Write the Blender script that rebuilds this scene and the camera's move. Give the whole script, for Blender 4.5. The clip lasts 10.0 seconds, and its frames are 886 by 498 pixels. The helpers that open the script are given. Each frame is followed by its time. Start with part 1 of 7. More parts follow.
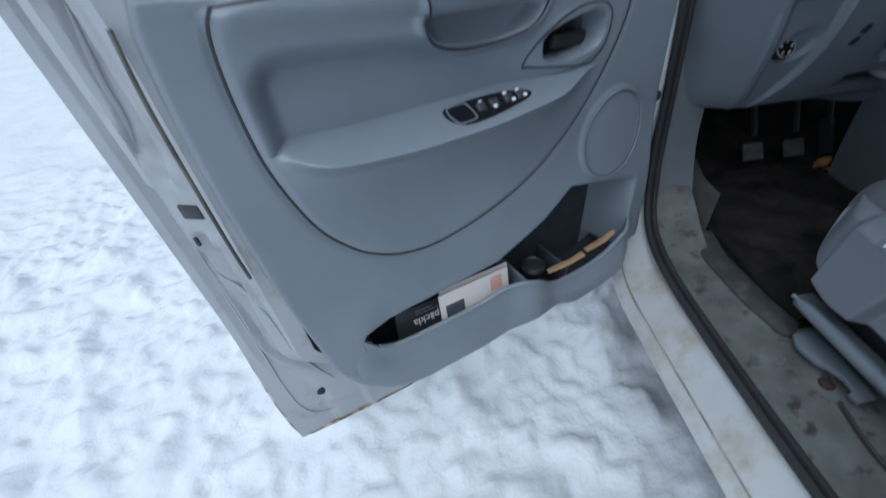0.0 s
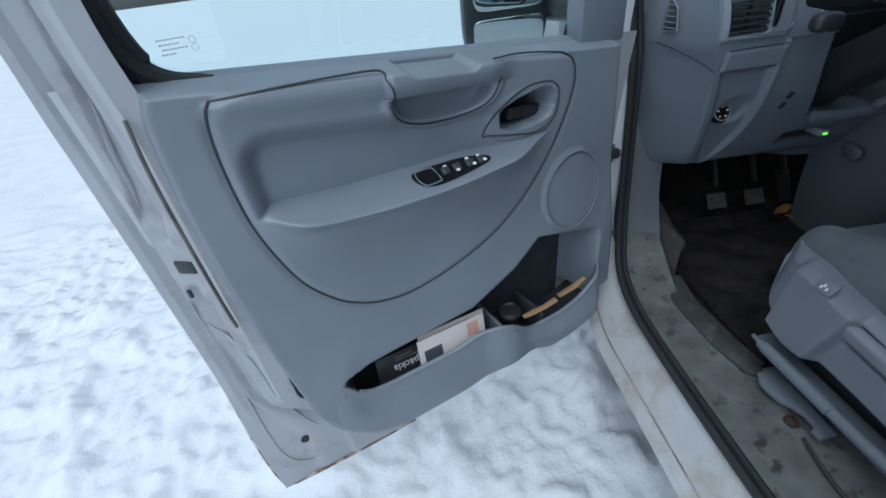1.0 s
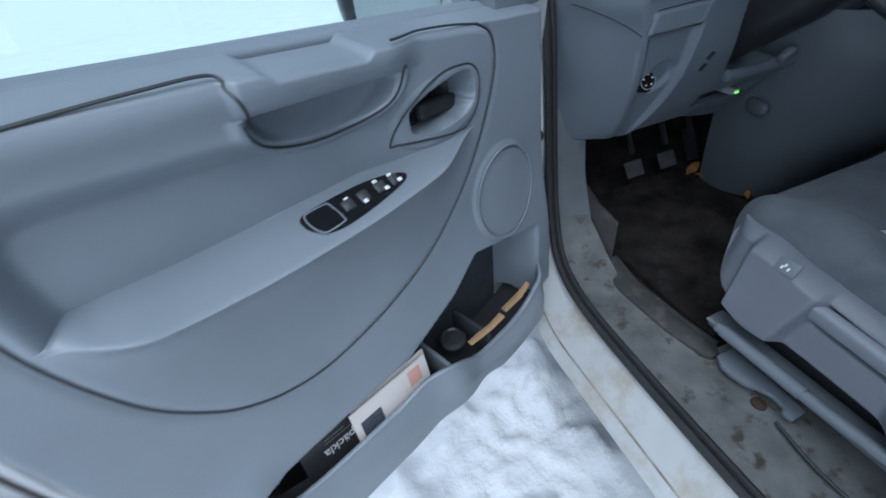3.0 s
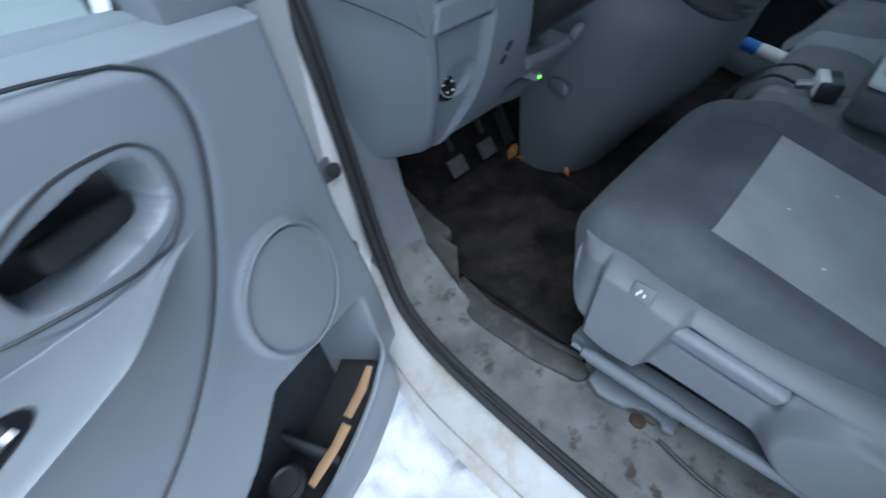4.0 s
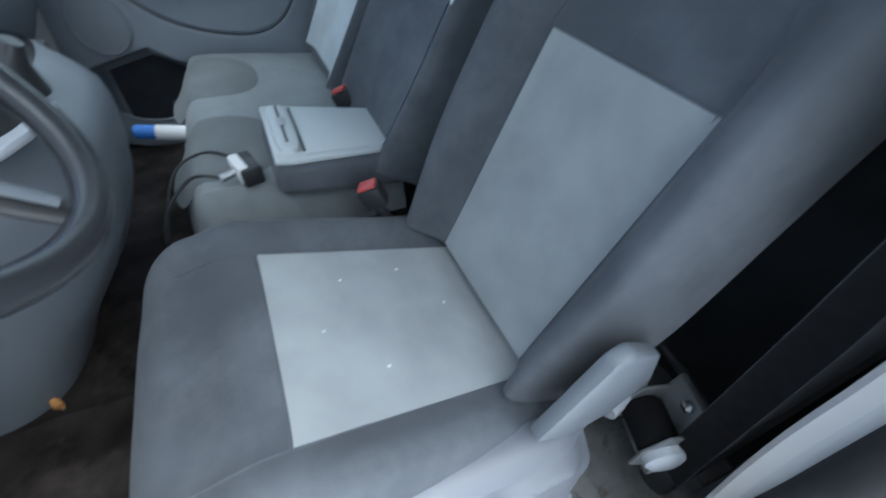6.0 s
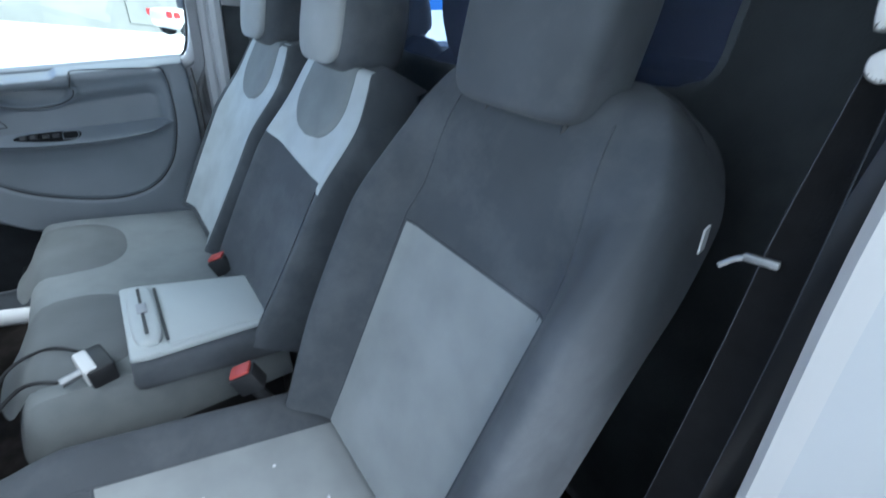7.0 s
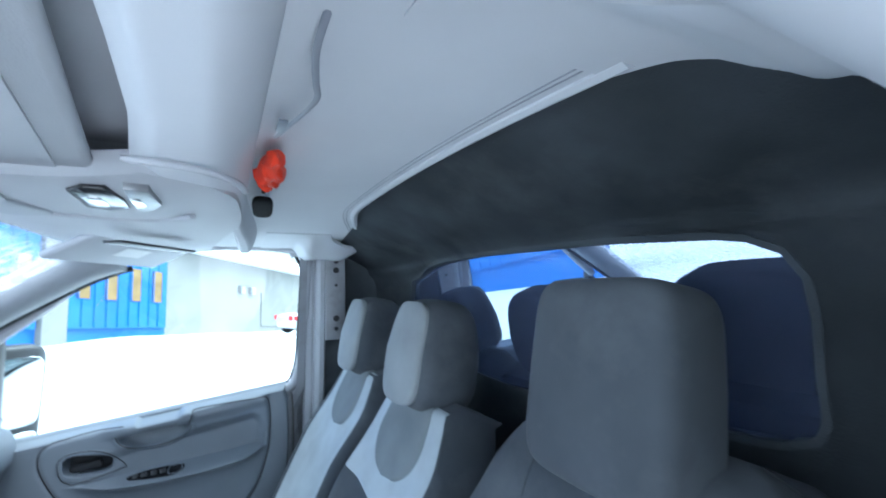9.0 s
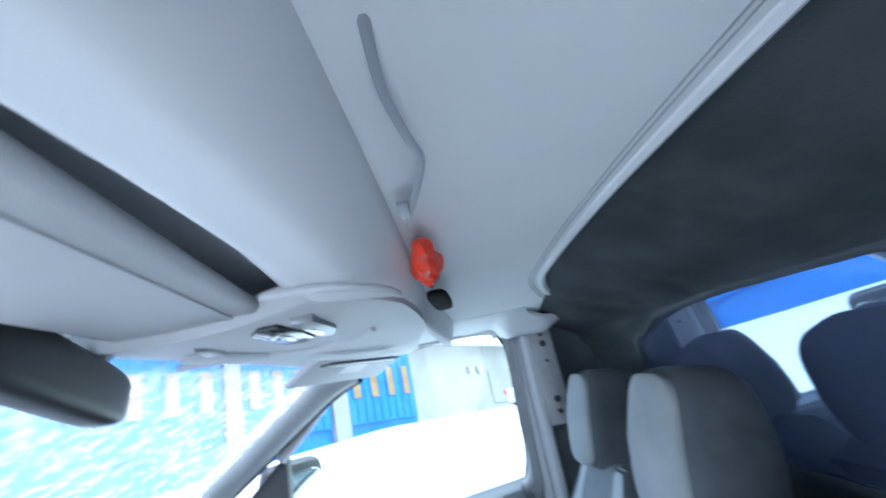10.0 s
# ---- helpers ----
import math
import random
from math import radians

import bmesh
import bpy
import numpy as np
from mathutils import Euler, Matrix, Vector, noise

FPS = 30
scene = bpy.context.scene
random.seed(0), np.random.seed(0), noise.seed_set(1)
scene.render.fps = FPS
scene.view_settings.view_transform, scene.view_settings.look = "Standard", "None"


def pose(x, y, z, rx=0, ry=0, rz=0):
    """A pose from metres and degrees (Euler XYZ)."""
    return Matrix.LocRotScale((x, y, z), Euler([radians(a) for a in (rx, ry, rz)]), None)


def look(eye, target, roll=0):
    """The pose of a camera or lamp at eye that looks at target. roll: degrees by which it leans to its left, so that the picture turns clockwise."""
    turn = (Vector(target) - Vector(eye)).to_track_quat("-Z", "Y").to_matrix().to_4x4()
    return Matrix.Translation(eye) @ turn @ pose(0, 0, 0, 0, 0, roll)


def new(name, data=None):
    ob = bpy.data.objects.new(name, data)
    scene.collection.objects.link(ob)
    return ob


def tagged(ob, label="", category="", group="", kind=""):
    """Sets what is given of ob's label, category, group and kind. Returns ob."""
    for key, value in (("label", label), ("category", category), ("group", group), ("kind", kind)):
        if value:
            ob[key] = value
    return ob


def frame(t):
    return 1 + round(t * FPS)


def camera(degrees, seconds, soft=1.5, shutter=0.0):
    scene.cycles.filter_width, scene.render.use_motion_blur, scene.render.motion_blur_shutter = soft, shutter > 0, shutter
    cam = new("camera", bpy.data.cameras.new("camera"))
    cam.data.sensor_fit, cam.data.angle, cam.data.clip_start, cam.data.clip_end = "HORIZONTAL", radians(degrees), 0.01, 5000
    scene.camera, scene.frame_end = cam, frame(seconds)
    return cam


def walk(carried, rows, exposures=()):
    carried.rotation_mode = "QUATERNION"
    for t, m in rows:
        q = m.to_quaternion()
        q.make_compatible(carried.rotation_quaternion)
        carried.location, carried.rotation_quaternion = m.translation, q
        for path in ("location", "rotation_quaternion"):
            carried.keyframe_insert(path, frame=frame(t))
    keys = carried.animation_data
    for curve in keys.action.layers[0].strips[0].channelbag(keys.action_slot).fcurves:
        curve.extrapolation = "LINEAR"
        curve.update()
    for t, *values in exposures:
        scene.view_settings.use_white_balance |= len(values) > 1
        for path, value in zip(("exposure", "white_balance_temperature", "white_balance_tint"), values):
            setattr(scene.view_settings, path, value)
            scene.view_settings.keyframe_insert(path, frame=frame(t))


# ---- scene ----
cam = camera(94.6, 10.0, 1.6, 0.35)
PATH = [
    (0, (-0.605, -0.981, 1.263), (-0.596, 0.519, -0.059), -7.4),
    (0.2, (-0.589, -1.019, 1.289), (-0.585, 0.585, 0.093), -6.3),
    (0.5, (-0.569, -1.042, 1.307), (-0.528, 0.61, 0.18), -6.1),
    (1, (-0.554, -1.038, 1.3), (-0.515, 0.608, 0.164), -7.8),
    (1.5, (-0.545, -1.022, 1.296), (-0.5, 0.614, 0.146), -8.1),
    (2, (-0.538, -0.998, 1.292), (-0.461, 0.621, 0.121), -8.2),
    (2.2, (-0.539, -0.982, 1.291), (-0.427, 0.622, 0.102), -8.3),
    (3.3, (-0.507, -0.76, 1.269), (0.06, 0.645, -0.037), -8.6),
    (3.5, (-0.466, -0.723, 1.269), (0.217, 0.61, -0.055), -8.1),
    (3.8, (-0.374, -0.655, 1.252), (0.471, 0.54, -0.112), -7.2),
    (4, (-0.308, -0.613, 1.242), (0.614, 0.438, -0.189), -6.2),
    (4.5, (-0.191, -0.575, 1.243), (0.914, 0.081, -0.29), -5.6),
    (5, (-0.065, -0.562, 1.251), (1.112, -0.371, -0.355), -4.2),
    (5.5, (0.018, -0.58, 1.27), (1.23, -0.857, -0.298), 0.9),
    (6, (0.049, -0.633, 1.314), (1.3, -1.278, -0.107), 3.8),
    (6.2, (0.055, -0.652, 1.342), (1.314, -1.441, 0.003), 5.0),
    (7.3, (0.073, -0.74, 1.469), (1.426, -1.929, 0.599), 5.7),
    (7.5, (0.073, -0.744, 1.487), (1.461, -1.97, 0.733), 5.6),
    (8, (0.071, -0.758, 1.531), (1.575, -2.002, 1.097), 3.5),
    (8.5, (0.069, -0.74, 1.559), (1.7, -1.896, 1.487), 1.4),
    (9, (0.079, -0.753, 1.581), (1.84, -1.683, 1.766), -1.7),
    (9.5, (0.145, -0.785, 1.581), (2.029, -1.352, 1.942), -6.8),
    (10, (0.207, -0.822, 1.614), (2.117, -0.867, 2.206), -12.2),
]
EXPOSURE = [(0, -0.3, 5320, 3), (2.2, -0.22, 5270, 3), (3.5, 0.45, 5250, 4), (4.5, 1.05, 5330, 4), (5.2, 1.55, 5550, 4), (6.2, 1.9, 5720, 4), (7.5, 2.15, 5580, 4), (8.5, 2.15, 5380, 4), (10, 2.12, 5400, 5)]
walk(cam, [(t, look(e, g, r)) for t, e, g, r in PATH], EXPOSURE)

# ---- world and sun: overcast winter day ----
world = bpy.data.worlds.new("sky")
scene.world = world
world.use_nodes = True
wn = world.node_tree
sky = wn.nodes.new("ShaderNodeTexSky")
sky.sky_type = "NISHITA"
sky.sun_disc = False
sky.sun_elevation = radians(62)
sky.sun_rotation = radians(200)
sky.air_density, sky.dust_density, sky.ozone_density = 1.0, 4.0, 1.0
grey = wn.nodes.new("ShaderNodeHueSaturation")
grey.inputs["Saturation"].default_value = 0.3
wn.links.new(sky.outputs[0], grey.inputs["Color"])
wn.links.new(grey.outputs[0], wn.nodes["Background"].inputs[0])
wn.nodes["Background"].inputs[1].default_value = 0.15
sun = new("sun", bpy.data.lights.new("sun", "SUN"))
sun.data.energy, sun.data.angle, sun.data.color = 1.5, radians(80), (1.0, 0.97, 0.93)
sun.matrix_world = look((-1.4, -1.8, 8), (0, 0, 0))


# ---- materials ----
def material(name, color, rough=0.6, metal=0.0, vary=0.15, scale=3.0, grain=0.0, grain_scale=600.0, spec=0.5, dirt=None, dirt_at=(0.5, 0.65), dirt_scale=6.0, coat=0.0):
    """A surface with broad colour variation, fine relief and, if given, dirt patches of another colour."""
    m = bpy.data.materials.new(name)
    m.use_nodes = True
    t = m.node_tree
    b = t.nodes["Principled BSDF"]
    b.inputs["Roughness"].default_value = rough
    b.inputs["Metallic"].default_value = metal
    b.inputs["Specular IOR Level"].default_value = spec
    b.inputs["Coat Weight"].default_value = coat
    co = t.nodes.new("ShaderNodeTexCoord")
    n1 = t.nodes.new("ShaderNodeTexNoise")
    n1.inputs["Scale"].default_value, n1.inputs["Detail"].default_value = scale, 6
    t.links.new(co.outputs["Object"], n1.inputs["Vector"])
    ramp = t.nodes.new("ShaderNodeValToRGB")
    ramp.color_ramp.elements[0].position, ramp.color_ramp.elements[1].position = 0.3, 0.7
    ramp.color_ramp.elements[0].color = (*[c * (1 - vary) for c in color], 1)
    ramp.color_ramp.elements[1].color = (*[min(1, c * (1 + vary)) for c in color], 1)
    t.links.new(n1.outputs["Fac"], ramp.inputs["Fac"])
    out = ramp.outputs["Color"]
    if dirt:
        n2 = t.nodes.new("ShaderNodeTexNoise")
        n2.inputs["Scale"].default_value, n2.inputs["Detail"].default_value = dirt_scale, 9
        n2.inputs["Roughness"].default_value = 0.65
        t.links.new(co.outputs["Object"], n2.inputs["Vector"])
        r2 = t.nodes.new("ShaderNodeValToRGB")
        r2.color_ramp.elements[0].position, r2.color_ramp.elements[1].position = dirt_at
        t.links.new(n2.outputs["Fac"], r2.inputs["Fac"])
        mx = t.nodes.new("ShaderNodeMix")
        mx.data_type = "RGBA"
        mx.inputs["B"].default_value = (*dirt, 1)
        t.links.new(r2.outputs["Color"], mx.inputs["Factor"])
        t.links.new(out, mx.inputs["A"])
        out = mx.outputs["Result"]
    t.links.new(out, b.inputs["Base Color"])
    if grain:
        n3 = t.nodes.new("ShaderNodeTexNoise")
        n3.inputs["Scale"].default_value, n3.inputs["Detail"].default_value = grain_scale, 3
        t.links.new(co.outputs["Object"], n3.inputs["Vector"])
        bp = t.nodes.new("ShaderNodeBump")
        bp.inputs["Strength"].default_value, bp.inputs["Distance"].default_value = grain, 0.001
        t.links.new(n3.outputs["Fac"], bp.inputs["Height"])
        t.links.new(bp.outputs["Normal"], b.inputs["Normal"])
    return m


def fabric(name, color, scale=900.0, dust=None):
    """Woven cloth: crossed fine waves as relief and a slight mottling."""
    m = material(name, color, rough=0.95, vary=0.12, scale=9.0, spec=0.2, grain=0.35, grain_scale=scale, dirt=dust, dirt_at=(0.45, 0.85), dirt_scale=5.0)
    b = m.node_tree.nodes["Principled BSDF"]
    b.inputs["Sheen Weight"].default_value = 0.1
    b.inputs["Sheen Roughness"].default_value = 0.5
    return m


def glass(name, tint=(1, 1, 1), gloss=0.06, snow=0.0):
    """Thin clear pane: see-through with a little gloss and, if asked, a dusting of snow."""
    m = bpy.data.materials.new(name)
    m.use_nodes = True
    t = m.node_tree
    t.nodes.clear()
    out = t.nodes.new("ShaderNodeOutputMaterial")
    tr = t.nodes.new("ShaderNodeBsdfTransparent")
    tr.inputs["Color"].default_value = (*tint, 1)
    gl = t.nodes.new("ShaderNodeBsdfGlossy")
    gl.inputs["Roughness"].default_value = 0.0
    mx = t.nodes.new("ShaderNodeMixShader")
    mx.inputs[0].default_value = gloss
    t.links.new(tr.outputs[0], mx.inputs[1])
    t.links.new(gl.outputs[0], mx.inputs[2])
    last = mx
    if snow:
        co = t.nodes.new("ShaderNodeTexCoord")
        nz = t.nodes.new("ShaderNodeTexNoise")
        nz.inputs["Scale"].default_value, nz.inputs["Detail"].default_value = 30, 9
        ramp = t.nodes.new("ShaderNodeValToRGB")
        ramp.color_ramp.elements[0].position, ramp.color_ramp.elements[1].position = 0.42, 0.72
        ramp.color_ramp.elements[0].color = (snow * 0.35,) * 3 + (1,)
        ramp.color_ramp.elements[1].color = (snow,) * 3 + (1,)
        t.links.new(co.outputs["Object"], nz.inputs["Vector"])
        t.links.new(nz.outputs["Fac"], ramp.inputs["Fac"])
        wh = t.nodes.new("ShaderNodeBsdfTranslucent")
        wh.inputs["Color"].default_value = (0.66, 0.71, 0.76, 1)
        last = t.nodes.new("ShaderNodeMixShader")
        t.links.new(ramp.outputs["Color"], last.inputs[0])
        t.links.new(mx.outputs[0], last.inputs[1])
        t.links.new(wh.outputs[0], last.inputs[2])
    t.links.new(last.outputs[0], out.inputs[0])
    return m


DARK = material("dark_grey_plastic", (0.205, 0.228, 0.258), 0.38, vary=0.1, scale=5, grain=0.3, grain_scale=700, spec=0.65)
DASH = material("blue_grey_plastic", (0.185, 0.208, 0.24), 0.48, vary=0.08, grain=0.25, grain_scale=900)
CONSOLE = material("console_grey_plastic", (0.16, 0.177, 0.2), 0.46, vary=0.08, grain=0.25, grain_scale=900)
INSERT = material("soft_grey_door_insert", (0.195, 0.215, 0.244), 0.55, vary=0.1, grain=0.3, grain_scale=1200)
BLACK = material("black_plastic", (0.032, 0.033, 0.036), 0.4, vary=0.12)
GLOSS = material("gloss_black_plastic", (0.01, 0.01, 0.012), 0.15, vary=0.05)
RUBBER = material("black_rubber", (0.022, 0.022, 0.024), 0.75, vary=0.2, scale=20)
WHEEL = material("worn_black_wheel_skin", (0.03, 0.032, 0.036), 0.24, vary=0.15, scale=9, grain=0.2, grain_scale=700)
GREY = material("mid_grey_plastic", (0.3, 0.315, 0.35), 0.5, vary=0.06, grain=0.2, grain_scale=900)
COVER = material("grey_seat_cover_plastic", (0.168, 0.178, 0.204), 0.4, vary=0.08, scale=6, grain=0.25, grain_scale=800)
LIGHTGREY = material("pale_grey_plastic", (0.42, 0.44, 0.47), 0.5, vary=0.05, grain=0.15)
BELTWHITE = material("off_white_plastic", (0.62, 0.61, 0.6), 0.45, vary=0.05)
PAINT = material("white_car_paint", (0.56, 0.57, 0.58), 0.35, vary=0.04, scale=6, coat=0.3, dirt=(0.36, 0.34, 0.31), dirt_at=(0.56, 0.8), dirt_scale=7)
DULLPAINT = material("dull_dirty_white_paint", (0.38, 0.385, 0.405), 0.45, vary=0.07, scale=7, coat=0.15, dirt=(0.25, 0.235, 0.22), dirt_at=(0.52, 0.78), dirt_scale=11)
# van white lightened to make up for shade on the hinge pillar
BRIGHTPAINT = material("brightened_white_paint", (0.78, 0.79, 0.8), 0.35, vary=0.04, scale=6, coat=0.3, dirt=(0.5, 0.47, 0.43), dirt_at=(0.6, 0.85), dirt_scale=9)
RUSTY = material("rusty_white_paint", (0.5, 0.47, 0.43), 0.55, vary=0.12, scale=20, dirt=(0.13, 0.06, 0.025), dirt_at=(0.4, 0.52), dirt_scale=16)
SILLMETAL = material("worn_grey_sill_paint", (0.165, 0.168, 0.165), 0.55, vary=0.3, scale=16, dirt=(0.065, 0.056, 0.046), dirt_at=(0.545, 0.66), dirt_scale=24, grain=0.4, grain_scale=120)
SILLPAINT = material("stained_white_sill_paint", (0.5, 0.5, 0.5), 0.42, vary=0.1, scale=7, coat=0.2, dirt=(0.33, 0.275, 0.19), dirt_at=(0.52, 0.76), dirt_scale=9)
PILLARGREY = material("grimy_grey_pillar_paint", (0.14, 0.15, 0.162), 0.5, vary=0.15, scale=10, dirt=(0.09, 0.088, 0.08), dirt_at=(0.55, 0.75), dirt_scale=15)
MATEDGE = material("dark_scuffed_rubber", (0.05, 0.05, 0.048), 0.7, vary=0.3, scale=14, dirt=(0.11, 0.1, 0.09), dirt_at=(0.5, 0.7), dirt_scale=20)
SILLFOOT = material("scuffed_brown_grey_plastic", (0.09, 0.083, 0.078), 0.8, vary=0.25, scale=12, dirt=(0.16, 0.15, 0.13), dirt_at=(0.5, 0.7), dirt_scale=14)
RUSTBROWN = material("brown_rust", (0.06, 0.034, 0.024), 0.8, vary=0.3, scale=40)
CARPET = material("dirty_black_carpet", (0.026, 0.0225, 0.021), 0.95, vary=0.5, scale=12, dirt=(0.075, 0.062, 0.056), dirt_at=(0.5, 0.78), dirt_scale=7, grain=1.0, grain_scale=350, spec=0.1)
BULK = material("dark_felt_lining", (0.115, 0.128, 0.14), 0.95, vary=0.3, scale=5, grain=0.8, grain_scale=300, spec=0.1, dirt=(0.18, 0.192, 0.2), dirt_at=(0.5, 0.8), dirt_scale=4)
LINER = material("pale_grey_headliner", (0.72, 0.73, 0.75), 0.9, vary=0.04, scale=4, grain=0.1, grain_scale=900, spec=0.2)
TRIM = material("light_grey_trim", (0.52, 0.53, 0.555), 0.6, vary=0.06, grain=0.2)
CLOTH = fabric("charcoal_cloth", (0.092, 0.101, 0.114), dust=(0.172, 0.184, 0.198))
CLOTHL = fabric("grey_woven_cloth", (0.25, 0.272, 0.28), 700, dust=(0.32, 0.34, 0.345))
TABLE = material("pale_table_plastic", (0.55, 0.59, 0.595), 0.45, vary=0.07, grain=0.2, grain_scale=900)
CLOTHD = fabric("pale_woven_cloth", (0.34, 0.36, 0.366), 700)
CLOTHB = fabric("mid_grey_cloth", (0.17, 0.184, 0.19), 700)
SEAMDIRT = material("grimy_seam_sealer", (0.34, 0.32, 0.28), 0.7, vary=0.2, scale=9, dirt=(0.12, 0.08, 0.045), dirt_at=(0.4, 0.7), dirt_scale=13)
PEDAL = material("worn_grey_rubber", (0.11, 0.105, 0.105), 0.7, vary=0.3, scale=30)
# cover grey made paler: the lever's highlight sits in the colour
LITCOVER = material("highlit_cover_plastic", (0.25, 0.262, 0.295), 0.38, vary=0.06, grain=0.2)
PILLARTRIM = material("grey_pillar_trim", (0.3, 0.31, 0.325), 0.6, vary=0.07, scale=5, grain=0.25)
VISOR = material("grey_visor_vinyl", (0.42, 0.432, 0.45), 0.7, vary=0.06, scale=5, grain=0.3, grain_scale=500)
CLOTHM = fabric("light_grey_cloth", (0.56, 0.605, 0.625), 700)
RED = material("red_plastic", (0.55, 0.09, 0.08), 0.4, vary=0.05)
ORANGE = material("orange_red_foil", (0.82, 0.045, 0.008), 0.5, vary=0.12, scale=40)
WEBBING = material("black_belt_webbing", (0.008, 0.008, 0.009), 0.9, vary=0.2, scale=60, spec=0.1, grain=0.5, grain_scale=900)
# matte dark grey; in the bin it stands in for shade
MATTEDARK = material("dark_matte_grey", (0.045, 0.049, 0.056), 0.9, vary=0.15, scale=20, spec=0.2)
CHROME = material("bright_metal", (0.7, 0.71, 0.72), 0.25, metal=1.0, vary=0.05)
STEEL = material("dull_steel", (0.33, 0.34, 0.35), 0.4, metal=0.7, vary=0.1)
PAPER = material("off_white_paper", (0.75, 0.68, 0.64), 0.8, vary=0.04)
CARD = material("brown_cardboard", (0.32, 0.2, 0.105), 0.85, vary=0.15, scale=30)
LEAF = material("dry_leaf", (0.42, 0.2, 0.06), 0.8, vary=0.3, scale=60)
WHITE = material("white_print", (0.8, 0.8, 0.8), 0.5, vary=0.02)
PINK = material("pale_red_print", (0.72, 0.4, 0.32), 0.8, vary=0.05)
INK = material("dark_print", (0.07, 0.08, 0.1), 0.7, vary=0.3, scale=90)
BLUECAP = material("blue_plastic_cap", (0.05, 0.2, 0.62), 0.35, vary=0.05)
BLUE = material("blue_sheet_metal", (0.012, 0.115, 0.4), 0.5, vary=0.1, scale=0.6)
CONCRETE = material("pale_render_wall", (0.2, 0.2, 0.19), 0.85, vary=0.1, scale=0.5, grain=0.3, grain_scale=30)
YELLOWPANE = material("yellowed_window", (0.2, 0.13, 0.045), 0.3, vary=0.2, scale=2)
CARRED = material("red_car_lamp", (0.5, 0.02, 0.02), 0.3, vary=0.05)
GLASS = glass("clear_glass", (0.82, 0.95, 0.935))
SCREENGLASS = glass("snowy_glass", (0.74, 0.82, 0.85), 0.05, 0.46)
MIRROR = material("mirror_glass", (0.85, 0.87, 0.88), 0.02, metal=1.0, vary=0.0)


def snow_material():
    """Trodden snow: clods and crumbs as relief at two sizes, faintly blue."""
    m = material("trodden_snow", (0.72, 0.73, 0.75), 0.7, vary=0.06, scale=3.5, spec=0.3)
    t = m.node_tree
    b = t.nodes["Principled BSDF"]
    co = t.nodes.new("ShaderNodeTexCoord")
    last = None
    for scale, detail, dist in ((9, 4, 0.03), (38, 3, 0.016)):
        n = t.nodes.new("ShaderNodeTexNoise")
        n.inputs["Scale"].default_value, n.inputs["Detail"].default_value, n.inputs["Roughness"].default_value = scale, detail, 0.6
        t.links.new(co.outputs["Object"], n.inputs["Vector"])
        bp = t.nodes.new("ShaderNodeBump")
        bp.inputs["Strength"].default_value, bp.inputs["Distance"].default_value = 0.3, dist
        t.links.new(n.outputs["Fac"], bp.inputs["Height"])
        if last:
            t.links.new(last.outputs["Normal"], bp.inputs["Normal"])
        last = bp
    t.links.new(last.outputs["Normal"], b.inputs["Normal"])
    return m


SNOW = snow_material()


def reflecting_pane():
    """Tinted partition glass in front of a dark hold: mostly a blue-grey mirror."""
    m = bpy.data.materials.new("tinted_partition_glass")
    m.use_nodes = True
    t = m.node_tree
    t.nodes.clear()
    out = t.nodes.new("ShaderNodeOutputMaterial")
    g = t.nodes.new("ShaderNodeBsdfGlossy")
    g.inputs["Color"].default_value, g.inputs["Roughness"].default_value = (0.6, 0.69, 0.86, 1), 0.01
    d = t.nodes.new("ShaderNodeBsdfDiffuse")
    d.inputs["Color"].default_value = (0.14, 0.17, 0.28, 1)
    mx = t.nodes.new("ShaderNodeMixShader")
    mx.inputs[0].default_value = 0.5
    t.links.new(d.outputs[0], mx.inputs[1])
    t.links.new(g.outputs[0], mx.inputs[2])
    t.links.new(mx.outputs[0], out.inputs[0])
    return m


PANE = reflecting_pane()


# ---- building helpers ----
def finish(name, bm, mat, parent=None, label="", angle=40, flip=True):
    """Links a bmesh as one mesh object, smooth but for sharp edges."""
    if flip:
        bmesh.ops.recalc_face_normals(bm, faces=bm.faces)
    me = bpy.data.meshes.new(name)
    bm.to_mesh(me)
    bm.free()
    me.shade_smooth()
    me.set_sharp_from_angle(angle=radians(angle))
    me.materials.append(mat)
    ob = new(name, me)
    if parent:
        ob.parent = parent
    if label:
        ob["label"] = label
    return ob


def part(name, bm, mat, parent, label="", angle=40):
    return finish(name, bm, mat, parent, label, angle)


def thing(name, label, category, at=(0, 0, 0), group="", kind=""):
    """An empty at the base of a thing, which carries its tags."""
    ob = new(name)
    ob.empty_display_size = 0.05
    return tagged(ob, label, category, group, kind)


def move(bm, m):
    bmesh.ops.transform(bm, matrix=m, verts=bm.verts)
    return bm


def box(x0, x1, y0, y1, z0, z1, bevel=0.0, seg=2, bm=None):
    b = bmesh.new()
    bmesh.ops.create_cube(b, size=1)
    for v in b.verts:
        v.co = Vector((x0 + (v.co.x + 0.5) * (x1 - x0), y0 + (v.co.y + 0.5) * (y1 - y0), z0 + (v.co.z + 0.5) * (z1 - z0)))
    if bevel:
        bmesh.ops.bevel(b, geom=b.edges[:], offset=bevel, segments=seg, affect="EDGES", profile=0.5)
    return join(bm, b) if bm else b


def join(a, b):
    """Adds b's geometry to a."""
    me = bpy.data.meshes.new("tmp")
    b.to_mesh(me)
    b.free()
    a.from_mesh(me)
    bpy.data.meshes.remove(me)
    return a


